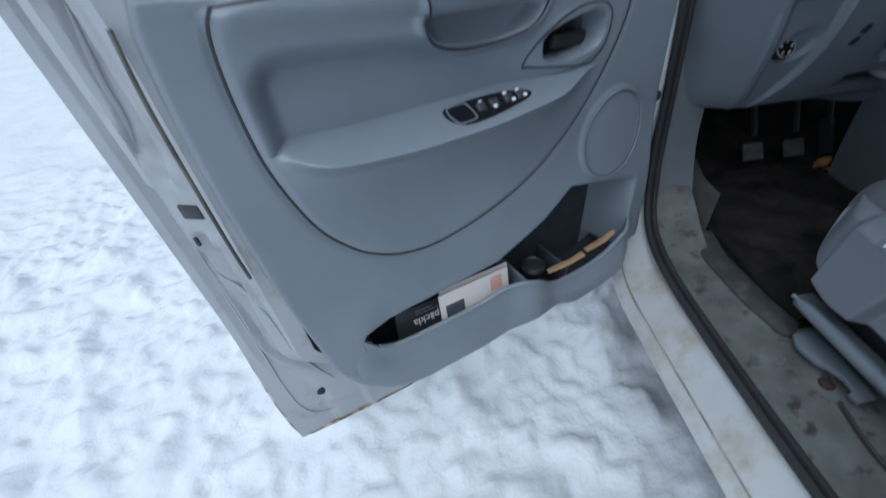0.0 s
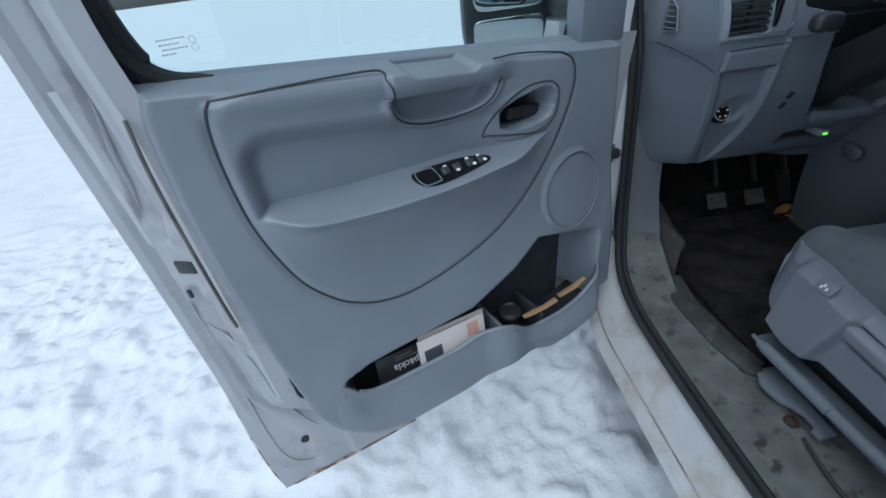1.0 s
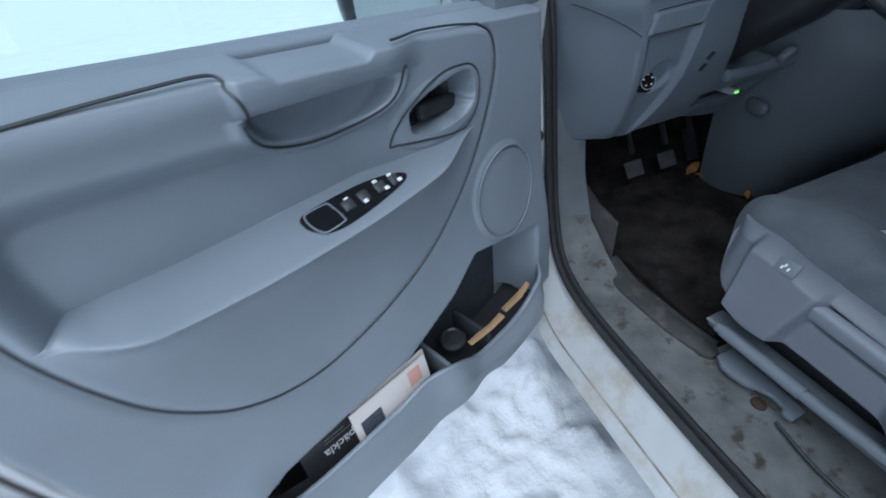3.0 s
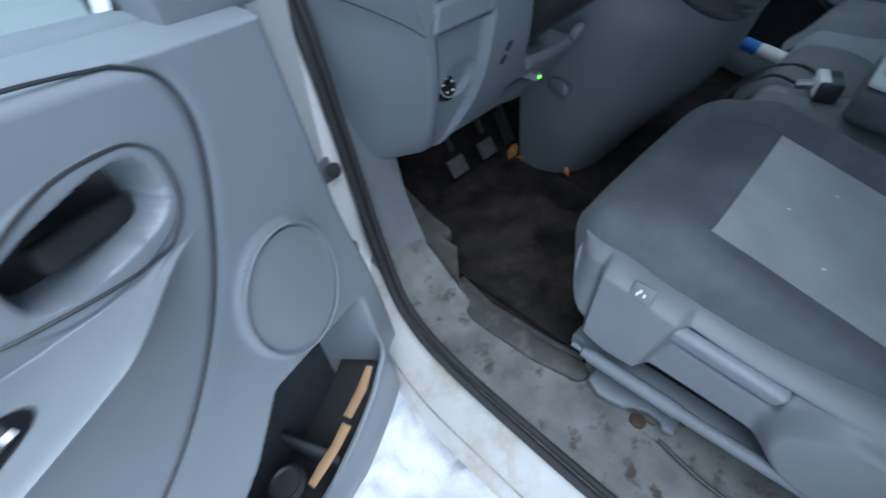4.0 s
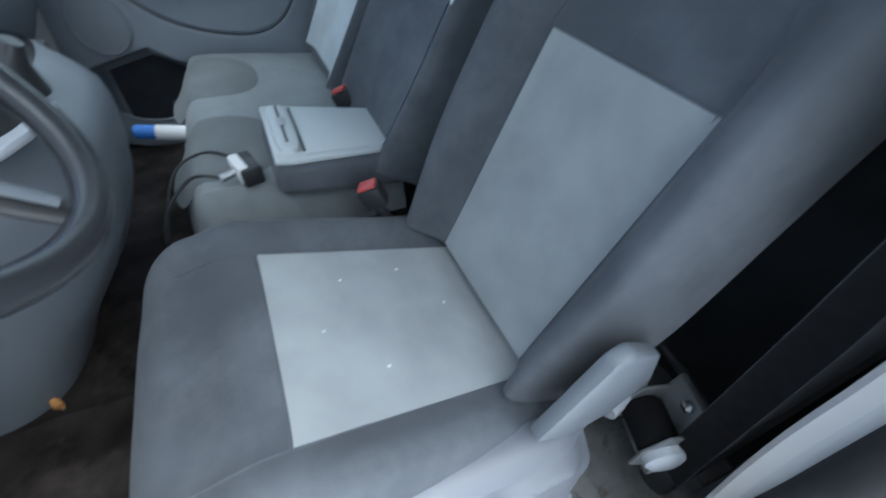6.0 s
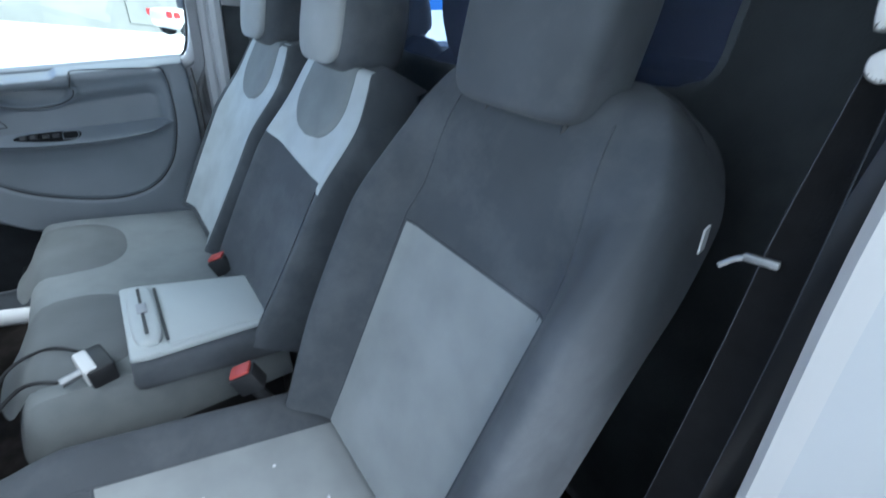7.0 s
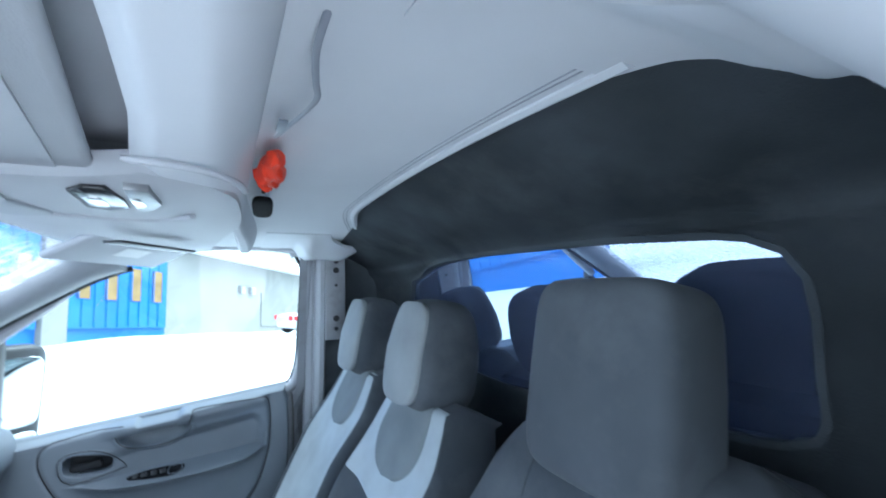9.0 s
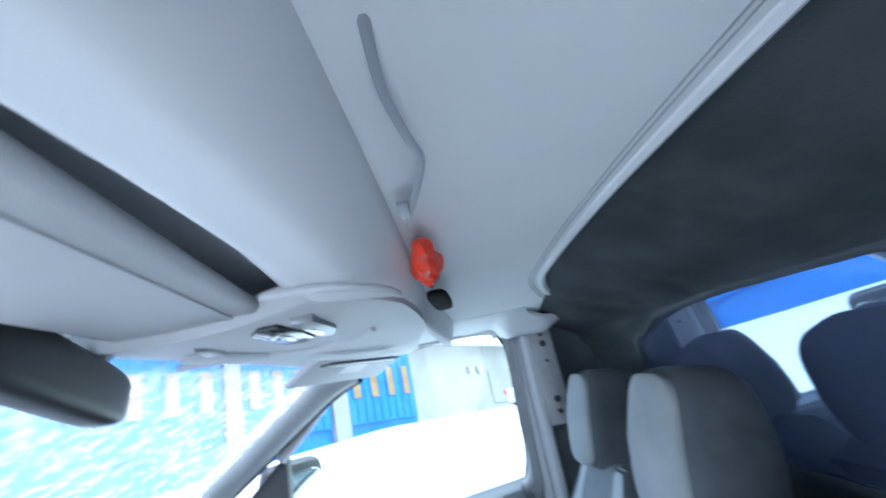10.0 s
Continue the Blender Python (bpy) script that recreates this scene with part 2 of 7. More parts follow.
def tube(points, r, n=8, closed=False, squash=1.0):
    """A round bar along a line of points; r may be one radius or one per point."""
    b = bmesh.new()
    p = [Vector(q) for q in points]
    rs = r if isinstance(r, (list, tuple)) else [r] * len(p)
    rings = []
    up = Vector((0, 0, 1))
    side = None
    for i, q in enumerate(p):
        d = (p[(i + 1) % len(p)] - p[i - 1]) if closed else (p[min(i + 1, len(p) - 1)] - p[max(i - 1, 0)])
        d.normalize()
        if side is None:
            side = d.cross(up if abs(d.z) < 0.9 else Vector((1, 0, 0))).normalized()
        side = (side - d * side.dot(d)).normalized()
        other = d.cross(side)
        rings.append([b.verts.new(q + rs[i] * (math.cos(2 * math.pi * k / n) * side + squash * math.sin(2 * math.pi * k / n) * other)) for k in range(n)])
    last = len(p) if closed else len(p) - 1
    for i in range(last):
        r0, r1 = rings[i], rings[(i + 1) % len(p)]
        for k in range(n):
            b.faces.new((r0[k], r0[(k + 1) % n], r1[(k + 1) % n], r1[k]))
    if not closed:
        b.faces.new(rings[0])
        b.faces.new(rings[-1])
    return b


def smooth_line(points, n=6, closed=False):
    """A Catmull-Rom line through the points."""
    p = [Vector(q) for q in points]
    out = []
    m = len(p)
    for i in range(m if closed else m - 1):
        a, b_, c, d = (p[(i + k - 1) % m] if closed else p[min(max(i + k - 1, 0), m - 1)] for k in range(4))
        for k in range(n):
            s = k / n
            out.append(0.5 * ((2 * b_) + (c - a) * s + (2 * a - 5 * b_ + 4 * c - d) * s * s + (3 * b_ - a - 3 * c + d) * s ** 3))
    if not closed:
        out.append(p[-1])
    return out


def sheet(f, nu, nv, thick=None):
    """A surface f(a, b) over 0..1 x 0..1; with thick(a, b) giving the far side, a closed solid."""
    b = bmesh.new()
    top = [[b.verts.new(f(i / nu, j / nv)) for j in range(nv + 1)] for i in range(nu + 1)]
    for i in range(nu):
        for j in range(nv):
            b.faces.new((top[i][j], top[i + 1][j], top[i + 1][j + 1], top[i][j + 1]))
    if thick:
        bot = [[b.verts.new(thick(i / nu, j / nv)) for j in range(nv + 1)] for i in range(nu + 1)]
        for i in range(nu):
            for j in range(nv):
                b.faces.new((bot[i][j], bot[i][j + 1], bot[i + 1][j + 1], bot[i + 1][j]))
        for i in range(nu):
            b.faces.new((top[i][0], bot[i][0], bot[i + 1][0], top[i + 1][0]))
            b.faces.new((top[i][nv], top[i + 1][nv], bot[i + 1][nv], bot[i][nv]))
        for j in range(nv):
            b.faces.new((top[0][j], top[0][j + 1], bot[0][j + 1], bot[0][j]))
            b.faces.new((top[nu][j], bot[nu][j], bot[nu][j + 1], top[nu][j + 1]))
    return b


def prism(poly, axis, a0, a1, bevel=0.0):
    """A closed polygon drawn out along an axis. poly holds the two other coordinates in x, y, z order."""
    b = bmesh.new()

    def at(p, a):
        return {"x": (a, p[0], p[1]), "y": (p[0], a, p[1]), "z": (p[0], p[1], a)}[axis]
    r0 = [b.verts.new(at(p, a0)) for p in poly]
    r1 = [b.verts.new(at(p, a1)) for p in poly]
    n = len(poly)
    b.faces.new(r0)
    b.faces.new(r1)
    for i in range(n):
        b.faces.new((r0[i], r0[(i + 1) % n], r1[(i + 1) % n], r1[i]))
    if bevel:
        bmesh.ops.recalc_face_normals(b, faces=b.faces)
        bmesh.ops.bevel(b, geom=b.edges[:], offset=bevel, segments=2, affect="EDGES", profile=0.5)
    return b


def lathe(profile, n=24):
    """Profile of (radius, height) turned about z."""
    b = bmesh.new()
    rings = [[b.verts.new((r * math.cos(2 * math.pi * k / n), r * math.sin(2 * math.pi * k / n), h)) for k in range(n)] for r, h in profile]
    for i in range(len(rings) - 1):
        for k in range(n):
            b.faces.new((rings[i][k], rings[i][(k + 1) % n], rings[i + 1][(k + 1) % n], rings[i + 1][k]))
    b.faces.new(rings[0])
    b.faces.new(rings[-1])
    return b


def pillow(sx, sy, sz, e=0.35, nu=28, nv=18, shape=None):
    """A rounded block (superellipsoid) of the given half sizes; shape(x, y, z) may bend it further."""
    b = bmesh.new()

    def sp(c, k):
        return math.copysign(abs(c) ** k, c)
    rows = []
    for j in range(1, nv):
        ph = -math.pi / 2 + math.pi * j / nv
        ring = []
        for i in range(nu):
            th = 2 * math.pi * i / nu
            p = (sx * sp(math.cos(ph), e) * sp(math.cos(th), e), sy * sp(math.cos(ph), e) * sp(math.sin(th), e), sz * sp(math.sin(ph), e))
            ring.append(b.verts.new(shape(*p) if shape else p))
        rows.append(ring)
    for j in range(len(rows) - 1):
        for i in range(nu):
            b.faces.new((rows[j][i], rows[j][(i + 1) % nu], rows[j + 1][(i + 1) % nu], rows[j + 1][i]))
    b.faces.new(rows[0])
    b.faces.new(rows[-1])
    return b


def lerp(a, b, s):
    return a + (b - a) * s


def step(e0, e1, x):
    s = min(1, max(0, (x - e0) / (e1 - e0)))
    return s * s * (3 - 2 * s)


def curve(x, pts):
    """Smooth curve through the points (x, y), without overshoot."""
    if x <= pts[0][0]:
        return pts[0][1]
    if x >= pts[-1][0]:
        return pts[-1][1]
    n = len(pts)
    i = next(k for k in range(n - 1) if x <= pts[k + 1][0])

    def slope(k):
        return (pts[k + 1][1] - pts[k][1]) / (pts[k + 1][0] - pts[k][0])

    def tangent(k):
        if k == 0 or k == n - 1:
            return slope(0) if k == 0 else slope(n - 2)
        p, q = slope(k - 1), slope(k)
        return 0.0 if p * q <= 0 else 2 * p * q / (p + q)
    h = pts[i + 1][0] - pts[i][0]
    t = (x - pts[i][0]) / h
    a, b = tangent(i) * h, tangent(i + 1) * h
    return (2 * t ** 3 - 3 * t * t + 1) * pts[i][1] + (t ** 3 - 2 * t * t + t) * a + (3 * t * t - 2 * t ** 3) * pts[i + 1][1] + (t ** 3 - t * t) * b


def line_at(x, pts):
    """Straight reading of a short table of (x, value)."""
    if x <= pts[0][0]:
        return pts[0][1]
    for (x0, y0), (x1, y1) in zip(pts, pts[1:]):
        if x <= x1:
            return lerp(y0, y1, (x - x0) / (x1 - x0))
    return pts[-1][1]


# ---- ground ----
def ground_height(x, y):
    near = 1 - step(3.5, 9.0, math.hypot(x, y))
    clod = max(0, noise.noise((x * 8, y * 8, 6.3)) - 0.05) + 0.6 * step(0.12, 0.3, noise.noise((x * 15, y * 15, 9.1))) * 0.35
    h = 0.03 * noise.noise((x * 1.3, y * 1.3, 0.3)) + 0.022 * noise.noise((x * 4, y * 4, 1.7)) + 0.07 * clod + 0.026 * abs(noise.noise((x * 13, y * 13, 4.1))) + 0.006 * noise.noise((x * 30, y * 30, 2.2))
    fall = max(0, (x - 28.6) * 0.788 - (y - 2.2) * 0.616 + 3) if x > 5 else 0
    return h * near - 0.089 * min(fall, 60) - 0.45 * step(9, 25, math.hypot(x, y)) + 0.05 * (1 - near) * noise.noise((x * 0.2, y * 0.2, 5.0))


def ground_lines(lo, hi, d0):
    """Grid lines, close together by the van and wide apart towards the horizon."""
    g = [lo + d0 * i for i in range(int((hi - lo) / d0) + 1)]
    far, d, a = [], d0, g[-1]
    while a < 600:
        d *= 1.1
        a += d
        far.append(a)
    back, d, a = [], d0, lo
    while a > -600:
        d *= 1.1
        a -= d
        back.append(a)
    return back[::-1] + g + far


def build_ground():
    gx, gy = ground_lines(-2.8, 0.3, 0.016), ground_lines(-2.0, 1.6, 0.016)
    n = len(gy)
    verts = [(x, y, ground_height(x, y)) for x in gx for y in gy]
    faces = [(i * n + j, (i + 1) * n + j, (i + 1) * n + j + 1, i * n + j + 1) for i in range(len(gx) - 1) for j in range(n - 1)]
    me = bpy.data.meshes.new("ground")
    me.from_pydata(verts, [], faces)
    me.shade_smooth()
    me.materials.append(SNOW)
    tagged(new("ground", me), "white trodden lumpy snow covering the yard", "snow ground", kind="structure")


build_ground()

# ---- doors: u runs from the hinge to the latch, v inwards, z up ----
OPEN = radians(25)
DOOR_M = Matrix(((-math.cos(OPEN), math.sin(OPEN), 0, 0), (-math.sin(OPEN), -math.cos(OPEN), 0, 0), (0, 0, 1, 0), (0, 0, 0, 1)))
PASS_M = Matrix(((0, -1, 0, 1.885), (-1, 0, 0, 0.05), (0, 0, 1, 0.0), (0, 0, 0, 1)))


def belt(u):
    return 1.127 + 0.095 * u


def cavity_top(u):
    """The line below which the door panel falls back into the bin."""
    return line_at(u, [(0.22, 0.72), (0.30, 0.74), (0.40, 0.765), (0.474, 0.715), (0.6, 0.663), (0.72, 0.661), (0.89, 0.655)])


SEAM = [(0.936, 1.195), (0.945, 1.18), (0.951, 1.147), (0.953, 1.093), (0.949, 1.02), (0.934, 0.951), (0.911, 0.887), (0.876, 0.838), (0.842, 0.809), (0.791, 0.786), (0.719, 0.778), (0.61, 0.795), (0.507, 0.831), (0.431, 0.883), (0.371, 0.951), (0.329, 1.022), (0.308, 1.081), (0.314, 1.123), (0.344, 1.144)]


def seam_field():
    """Signed distance to the seam of the door insert on a fine grid, positive inside."""
    p = np.array([(q.x, q.y) for q in smooth_line([(*q, 0) for q in SEAM + [(0.45, 1.16), (0.6, 1.2), (0.8, 1.21)]], 4, True)])
    gu, gz = np.meshgrid(np.arange(0.1, 1.08, 0.003), np.arange(0.4, 1.26, 0.003), indexing="ij")
    best, inside = np.full(gu.shape, 9.0), np.zeros(gu.shape, bool)
    for (x0, y0), (x1, y1) in zip(p, np.roll(p, -1, 0)):
        k = np.clip(((gu - x0) * (x1 - x0) + (gz - y0) * (y1 - y0)) / ((x1 - x0) ** 2 + (y1 - y0) ** 2 + 1e-12), 0, 1)
        best = np.minimum(best, np.hypot(gu - x0 - k * (x1 - x0), gz - y0 - k * (y1 - y0)))
        if y0 != y1:
            inside ^= ((y0 > gz) != (y1 > gz)) & (gu < x0 + (gz - y0) / (y1 - y0) * (x1 - x0))
    return np.where(inside, best, -best)


SEAM_FIELD = seam_field()


def inside_seam(u, z):
    a, b = min(max((u - 0.1) / 0.003, 0), SEAM_FIELD.shape[0] - 1.01), min(max((z - 0.4) / 0.003, 0), SEAM_FIELD.shape[1] - 1.01)
    i, j = int(a), int(b)
    return lerp(lerp(SEAM_FIELD[i, j], SEAM_FIELD[i + 1, j], a - i), lerp(SEAM_FIELD[i, j + 1], SEAM_FIELD[i + 1, j + 1], a - i), b - j)


def ledge_low(u):
    """Lower front edge of the arm ledge."""
    return curve(u, [(0.36, 1.008), (0.43, 1.001), (0.52, 0.990), (0.62, 0.985), (0.725, 0.988), (0.82, 0.997), (0.883, 1.008), (0.925, 1.02)])


def ledge_tall(u):
    """Rise of the ledge from its front edge to its root in the hollow."""
    return 0.004 + curve(u, [(0.36, 0.0), (0.42, 0.001), (0.5, 0.012), (0.61, 0.025), (0.72, 0.026), (0.8, 0.0225), (0.87, 0.018), (0.905, 0.012), (0.93, 0.0)])


def bar_low(u):
    """Underside of the pull bar."""
    return 1.128 + 0.07 * (u - 0.5)


def panel_depth(u, z):
    base = 0.104 + 0.022 * (1 - step(0.66, 0.9, z)) + 0.02 * (1 - step(0.56, 0.76, z)) * step(0.84, 0.91, u)
    base += 0.0045 * step(-0.003, 0.012, inside_seam(u, z)) - 0.003 * math.exp(-(inside_seam(u, z) / 0.006) ** 2)
    v = base
    low, tall = ledge_low(u), ledge_tall(u)
    shelf = (1 - step(0.85, 0.945, u) ** 1.3) * step(0.36, 0.5, u)
    # hollow above the ledge, rounded towards the latch side and the belt
    du, dz = max(0, u - 0.885), max(0, z - 1.09 + 0.13 * (0.9 - u))
    edge = 0.062 - math.hypot(du, dz)
    hollow = step(0.0, 0.04, edge) * step(0.4, 0.6, u)
    floor_v = base - 0.03 * hollow
    h = z - low
    front = base + 0.042 * shelf
    lip = 0.003 * shelf * math.exp(-((h - 0.002) / 0.004) ** 2)
    if h < 0:
        v = base + shelf * curve(-h, [(0, 0.042), (0.005, 0.04), (0.012, 0.03), (0.028, 0.015), (0.07, 0.003), (0.13, 0.0), (0.2, 0.0)])
    elif h < tall:
        s = h / tall
        v = lerp(front, lerp(base, floor_v, min(1, shelf * 1.5)), s ** 1.15)
    else:
        v = floor_v
    if h >= 0:
        v = lerp(v, base, (1 - shelf) * (1 - hollow))
    v += lip
    # belt roll bulging over the hollow and on towards the hinge
    if 0.7 < u < 0.96:
        v += 0.012 * math.exp(-((z - belt(u) + 0.03) / 0.02) ** 2) * (1 - step(0.92, 0.96, u))
    # pull bar with a half-moon pocket under it
    low_z, top_z = bar_low(u), belt(u) - 0.002
    bar = step(0.45, 0.53, u) * (1 - step(0.7, 0.706, u))
    if bar > 0 and z > low_z - 0.01:
        k = max(0, 1 - ((z - (low_z + top_z) / 2) / ((top_z - low_z) / 2 + 0.003)) ** 2)
        v = lerp(v, 0.102 + 0.03 * math.sqrt(k), bar * step(low_z - 0.004, low_z + 0.002, z))
    e = math.hypot((u - 0.598) / 0.1, (z - 1.134) / 0.054)
    if z < low_z:
        v = lerp(v, 0.068 + 0.022 * e ** 3, (1 - step(0.86, 1.0, e)) * (1 - step(low_z - 0.008, low_z, z)))
        v += 0.006 * math.exp(-((e - 1.08) / 0.07) ** 2)
    # release handle cup and its raised bezel
    p = u - 0.428
    q = z - 1.06 + 0.12 * p
    e = (abs(p / 0.06) ** 3.2 + abs(q / (0.031 - 0.045 * p)) ** 3.2) ** (1 / 3.2)
    v = lerp(v, 0.05, 1 - step(0.9, 1.0, e))
    q2 = z - 1.058 + 0.1 * p
    e2 = (abs((p - 0.004) / 0.082) ** 2.6 + abs(q2 / 0.048) ** 2.6) ** (1 / 2.6)
    v += 0.0025 * (1 - step(0.9, 1.0, e2)) * step(0.95, 1.05, e)
    # speaker
    e = math.hypot((u - 0.303) / 0.078, (z - 0.85) / 0.091)
    v += 0.004 * math.exp(-((e - 1.0) / 0.05) ** 2) + 0.004 * (1 - step(0.95, 1.1, e))
    # fall back into the bin
    if 0.2 < u < 0.93:
        back = step(0.2, 0.24, u) * (1 - step(0.885, 0.915, u))
        v = lerp(v, 0.016, back * (1 - step(-0.034, 0.004, z - cavity_top(u))))
    return v


def panel_surface(u, z, lift=0.0):
    return Vector((u, panel_depth(u, z) + lift, z))


def bin_front(u):
    """How far the bin's front stands out."""
    return curve(u, [(0.17, 0.10), (0.235, 0.165), (0.45, 0.165), (0.52, 0.178), (0.6, 0.158), (0.85, 0.152), (0.89, 0.152), (0.93, 0.149), (0.955, 0.141), (0.985, 0.1)])


def bin_lip(u):
    return curve(u, [(0.17, 0.62), (0.235, 0.58), (0.3, 0.54), (0.365, 0.528), (0.44, 0.53), (0.476, 0.548), (0.52, 0.588), (0.55, 0.597), (0.6, 0.594), (0.67, 0.583), (0.807, 0.585), (0.86, 0.592), (0.885, 0.605), (0.91, 0.64), (0.935, 0.655), (0.985, 0.64)])


def bin_foot(u):
    return curve(u, [(0.17, 0.46), (0.212, 0.442), (0.3, 0.42), (0.381, 0.415), (0.45, 0.448), (0.5, 0.452), (0.6, 0.43), (0.675, 0.42), (0.8, 0.42), (0.874, 0.445), (0.94, 0.5), (0.985, 0.56)])


def glass_edge():
    """Outline of the door's window, from the rear lower corner up, forwards and down."""
    return [(0.978, 1.234), (0.994, 1.264), (1.003, 1.33), (1.008, 1.45), (1.012, 1.66), (0.99, 1.72), (0.93, 1.752), (0.84, 1.755), (0.7, 1.738), (0.55, 1.7), (0.4, 1.64), (0.27, 1.56), (0.27, 1.15), (0.6, 1.182), (0.88, 1.209), (0.945, 1.218)]


def lean(z):
    """Inward lean of the door above its belt."""
    return 0.14 * max(0, z - 1.15)


def build_door(name, m, label, driver):
    door = thing(name, label, "van door", kind="structure")
    flip = m.determinant() < 0

    def add(pname, bm, mat, parent=door, plabel="", angle=40):
        move(bm, m)
        return part(pname, bm, mat, parent, plabel, angle)

    # outer skin and the folded shut face with its steps, as one pressed sheet
    def skin(a, b):
        u = lerp(0.02, 1.1, a)
        z = lerp(curve(u, [(0.02, 0.36), (0.3, 0.31), (1.12, 0.30)]), belt(u) - 0.005, b)
        return Vector((u, 0.004 - 0.03 * math.sin(math.pi * b), z))
    add("outer_skin", sheet(skin, 20, 16, lambda a, b: skin(a, b) + Vector((0, 0.006, 0))), PAINT, plabel="white painted steel skin")
    steps = [(1.142, -0.030), (1.140, -0.016), (1.124, -0.010), (1.106, -0.012), (1.098, 0.010), (1.072, 0.018), (1.066, 0.042), (1.046, 0.052), (1.032, 0.070), (1.0, 0.074)]

    def shut(a, b):
        k = a * (len(steps) - 1)
        i = min(int(k), len(steps) - 2)
        u, v = (lerp(steps[i][c], steps[i + 1][c], k - i) for c in (0, 1))
        z = lerp(0.315, 1.78, b)
        low = 1 - step(0.44, 0.62, z)
        u = lerp(u, 1.142 - (1.142 - u) * 2.6, low)
        v = lerp(v, lerp(-0.02, 0.058, a ** 0.7), 0.7 * low)
        tuck = 0.06 * (1 - step(0.3, 0.75, z)) * (1 - a)
        # plain boss round the latch, sunk panels above and below it with rounded ends
        boss = step(0.902, 0.917, z) * (1 - step(0.989, 1.004, z)) * step(0.36, 0.42, a) * (1 - step(0.78, 0.84, a))
        s = (a - 0.39) / 0.42
        u, v = lerp(u, lerp(1.1, 1.04, s), boss), lerp(v, lerp(0.008, 0.056, s), boss)
        wide = 0.12 + 0.06 * step(0.7, 0.85, z) * (1 - step(1.02, 1.1, z)) - 0.03 * step(1.15, 1.3, z)
        mid = 0.6 - 0.05 * math.sin((z - 0.5) * 5)
        side = abs(a - mid) - wide
        end = max(min(z - 0.46, 0.892 - z), min(z - 1.017, 1.62 - z))
        sunk = (1 - step(-0.045, 0.0, side)) * step(0.0, 0.03, end)
        squeeze = 0.5 * step(1.15, 1.3, z)
        u -= (0.016 + 0.008 * (1 - step(0.3, 0.5, z))) * (1 - a) if driver else -0.045 * step(1.1, 1.22, z)
        return Vector((lerp(u, 1.02 + (u - 1.0) * 0.75, squeeze) - 0.005 * sunk, v + tuck + lean(z) - 0.009 * sunk, z))
    add("shut_face", sheet(shut, 72, 190), DULLPAINT, plabel="white painted door edge with pressed steps", angle=30)

    def foot(a, b):
        u = lerp(0.1, 0.8, a)
        return Vector((u, lerp(0.03, 0.075, b), lerp(0.317, 0.425, b) + 0.03 * (1 - step(0.1, 0.4, u))))
    add("bottom_flange", sheet(foot, 20, 6), RUSTY, plabel="white door foot with rusty seam")

    def shut_at(u, z):
        """The place on the shut face at this u and height."""
        b = (z - 0.315) / 1.465
        return min((shut(k / 300, b) for k in range(301)), key=lambda p: abs(p.x - u))

    def soften(line, n=3):
        for _ in range(n):
            line = [line[0]] + [(line[k - 1] + line[k] * 2 + line[k + 1]) / 4 for k in range(1, len(line) - 1)] + [line[-1]]
        return line
    for pts in ([(1.059, 1.22), (1.073, 1.142), (1.074, 1.1), (1.08, 1.053)], [(1.086, 0.87), (1.084, 0.813), (1.063, 0.779), (1.043, 0.729), (1.037, 0.629), (1.024, 0.528), (0.99, 0.465)], [(1.09, 0.86), (1.096, 0.75), (1.095, 0.6), (1.09, 0.46), (1.07, 0.39), (1.03, 0.365)]):
        line = soften([shut_at(p.x, p.y) for p in smooth_line([(*q, 0) for q in pts], 6)], 5)
        add("pressed_bead", tube([p.to_tuple() for p in line], [0.0036 * min(1, 0.25 + min(k, len(line) - 1 - k) / 6) for k in range(len(line))], 8, False, 0.7), DULLPAINT)
    hem = [shut(0.0, b) for b in (0.2, 0.16, 0.12, 0.08, 0.04, 0.0)] + [shut(a, 0.0) for a in (0.15, 0.3, 0.45, 0.6, 0.8, 1.0)]
    add("rust_seam", tube([p.to_tuple() for p in soften(hem, 1)], [0.003] * 2 + [0.0045] * 10, 6), RUSTY, plabel="rusted lower hem")
    add("drain_plug", move(lathe([(0.011, 0), (0.012, 0.002), (0.006, 0.003)], 14), Matrix.Translation(shut_at(1.028, 0.441)) @ Matrix.Rotation(radians(-90), 4, "X")), RUBBER)
    slot_m = Matrix.Translation((1.064, 0.034, 0.953)) @ Matrix.Rotation(radians(-40), 4, "Z")
    add("latch_slot", move(box(-0.017, 0.017, -0.006, 0.0015, -0.012, 0.012, 0.003), slot_m), BLACK, plabel="dark latch opening")
    add("latch_slot", move(box(-0.003, 0.003, -0.004, 0.001, -0.008, 0.008, 0.001), Matrix.Translation((1.08, 0.024, 0.899)) @ Matrix.Rotation(radians(-40), 4, "Z")), BLACK, plabel="narrow dark slit")
    add("edge_seal", tube(smooth_line([(1.034, 0.08, 0.84), (1.036, 0.082, 0.92), (1.036, 0.083, 1.1), (1.03, 0.084, 1.19)], 5), 0.003, 6), SILLFOOT, plabel="grimy rubber edge seal")

    # moulded lining
    def lining(a, b):
        top = lambda u: belt(u) - 0.002 - 0.008 * step(0.535, 0.55, u) * (1 - step(0.655, 0.675, u))
        low = lambda u: curve(u, [(0.15, 0.52), (0.3, 0.5), (0.9, 0.47), (0.96, 0.49), (1.03, 0.62)])
        uu = lerp(0.155, 1.032, a)
        led, rise = ledge_low(uu), ledge_tall(uu)
        z = line_at(b, [(0, low(uu)), (0.44, led - 0.016), (0.5, led), (0.6, led + rise), (0.64, led + rise + 0.008), (1, top(uu))])
        side = curve(z, [(0.5, 0.135), (1.14, 0.175)])
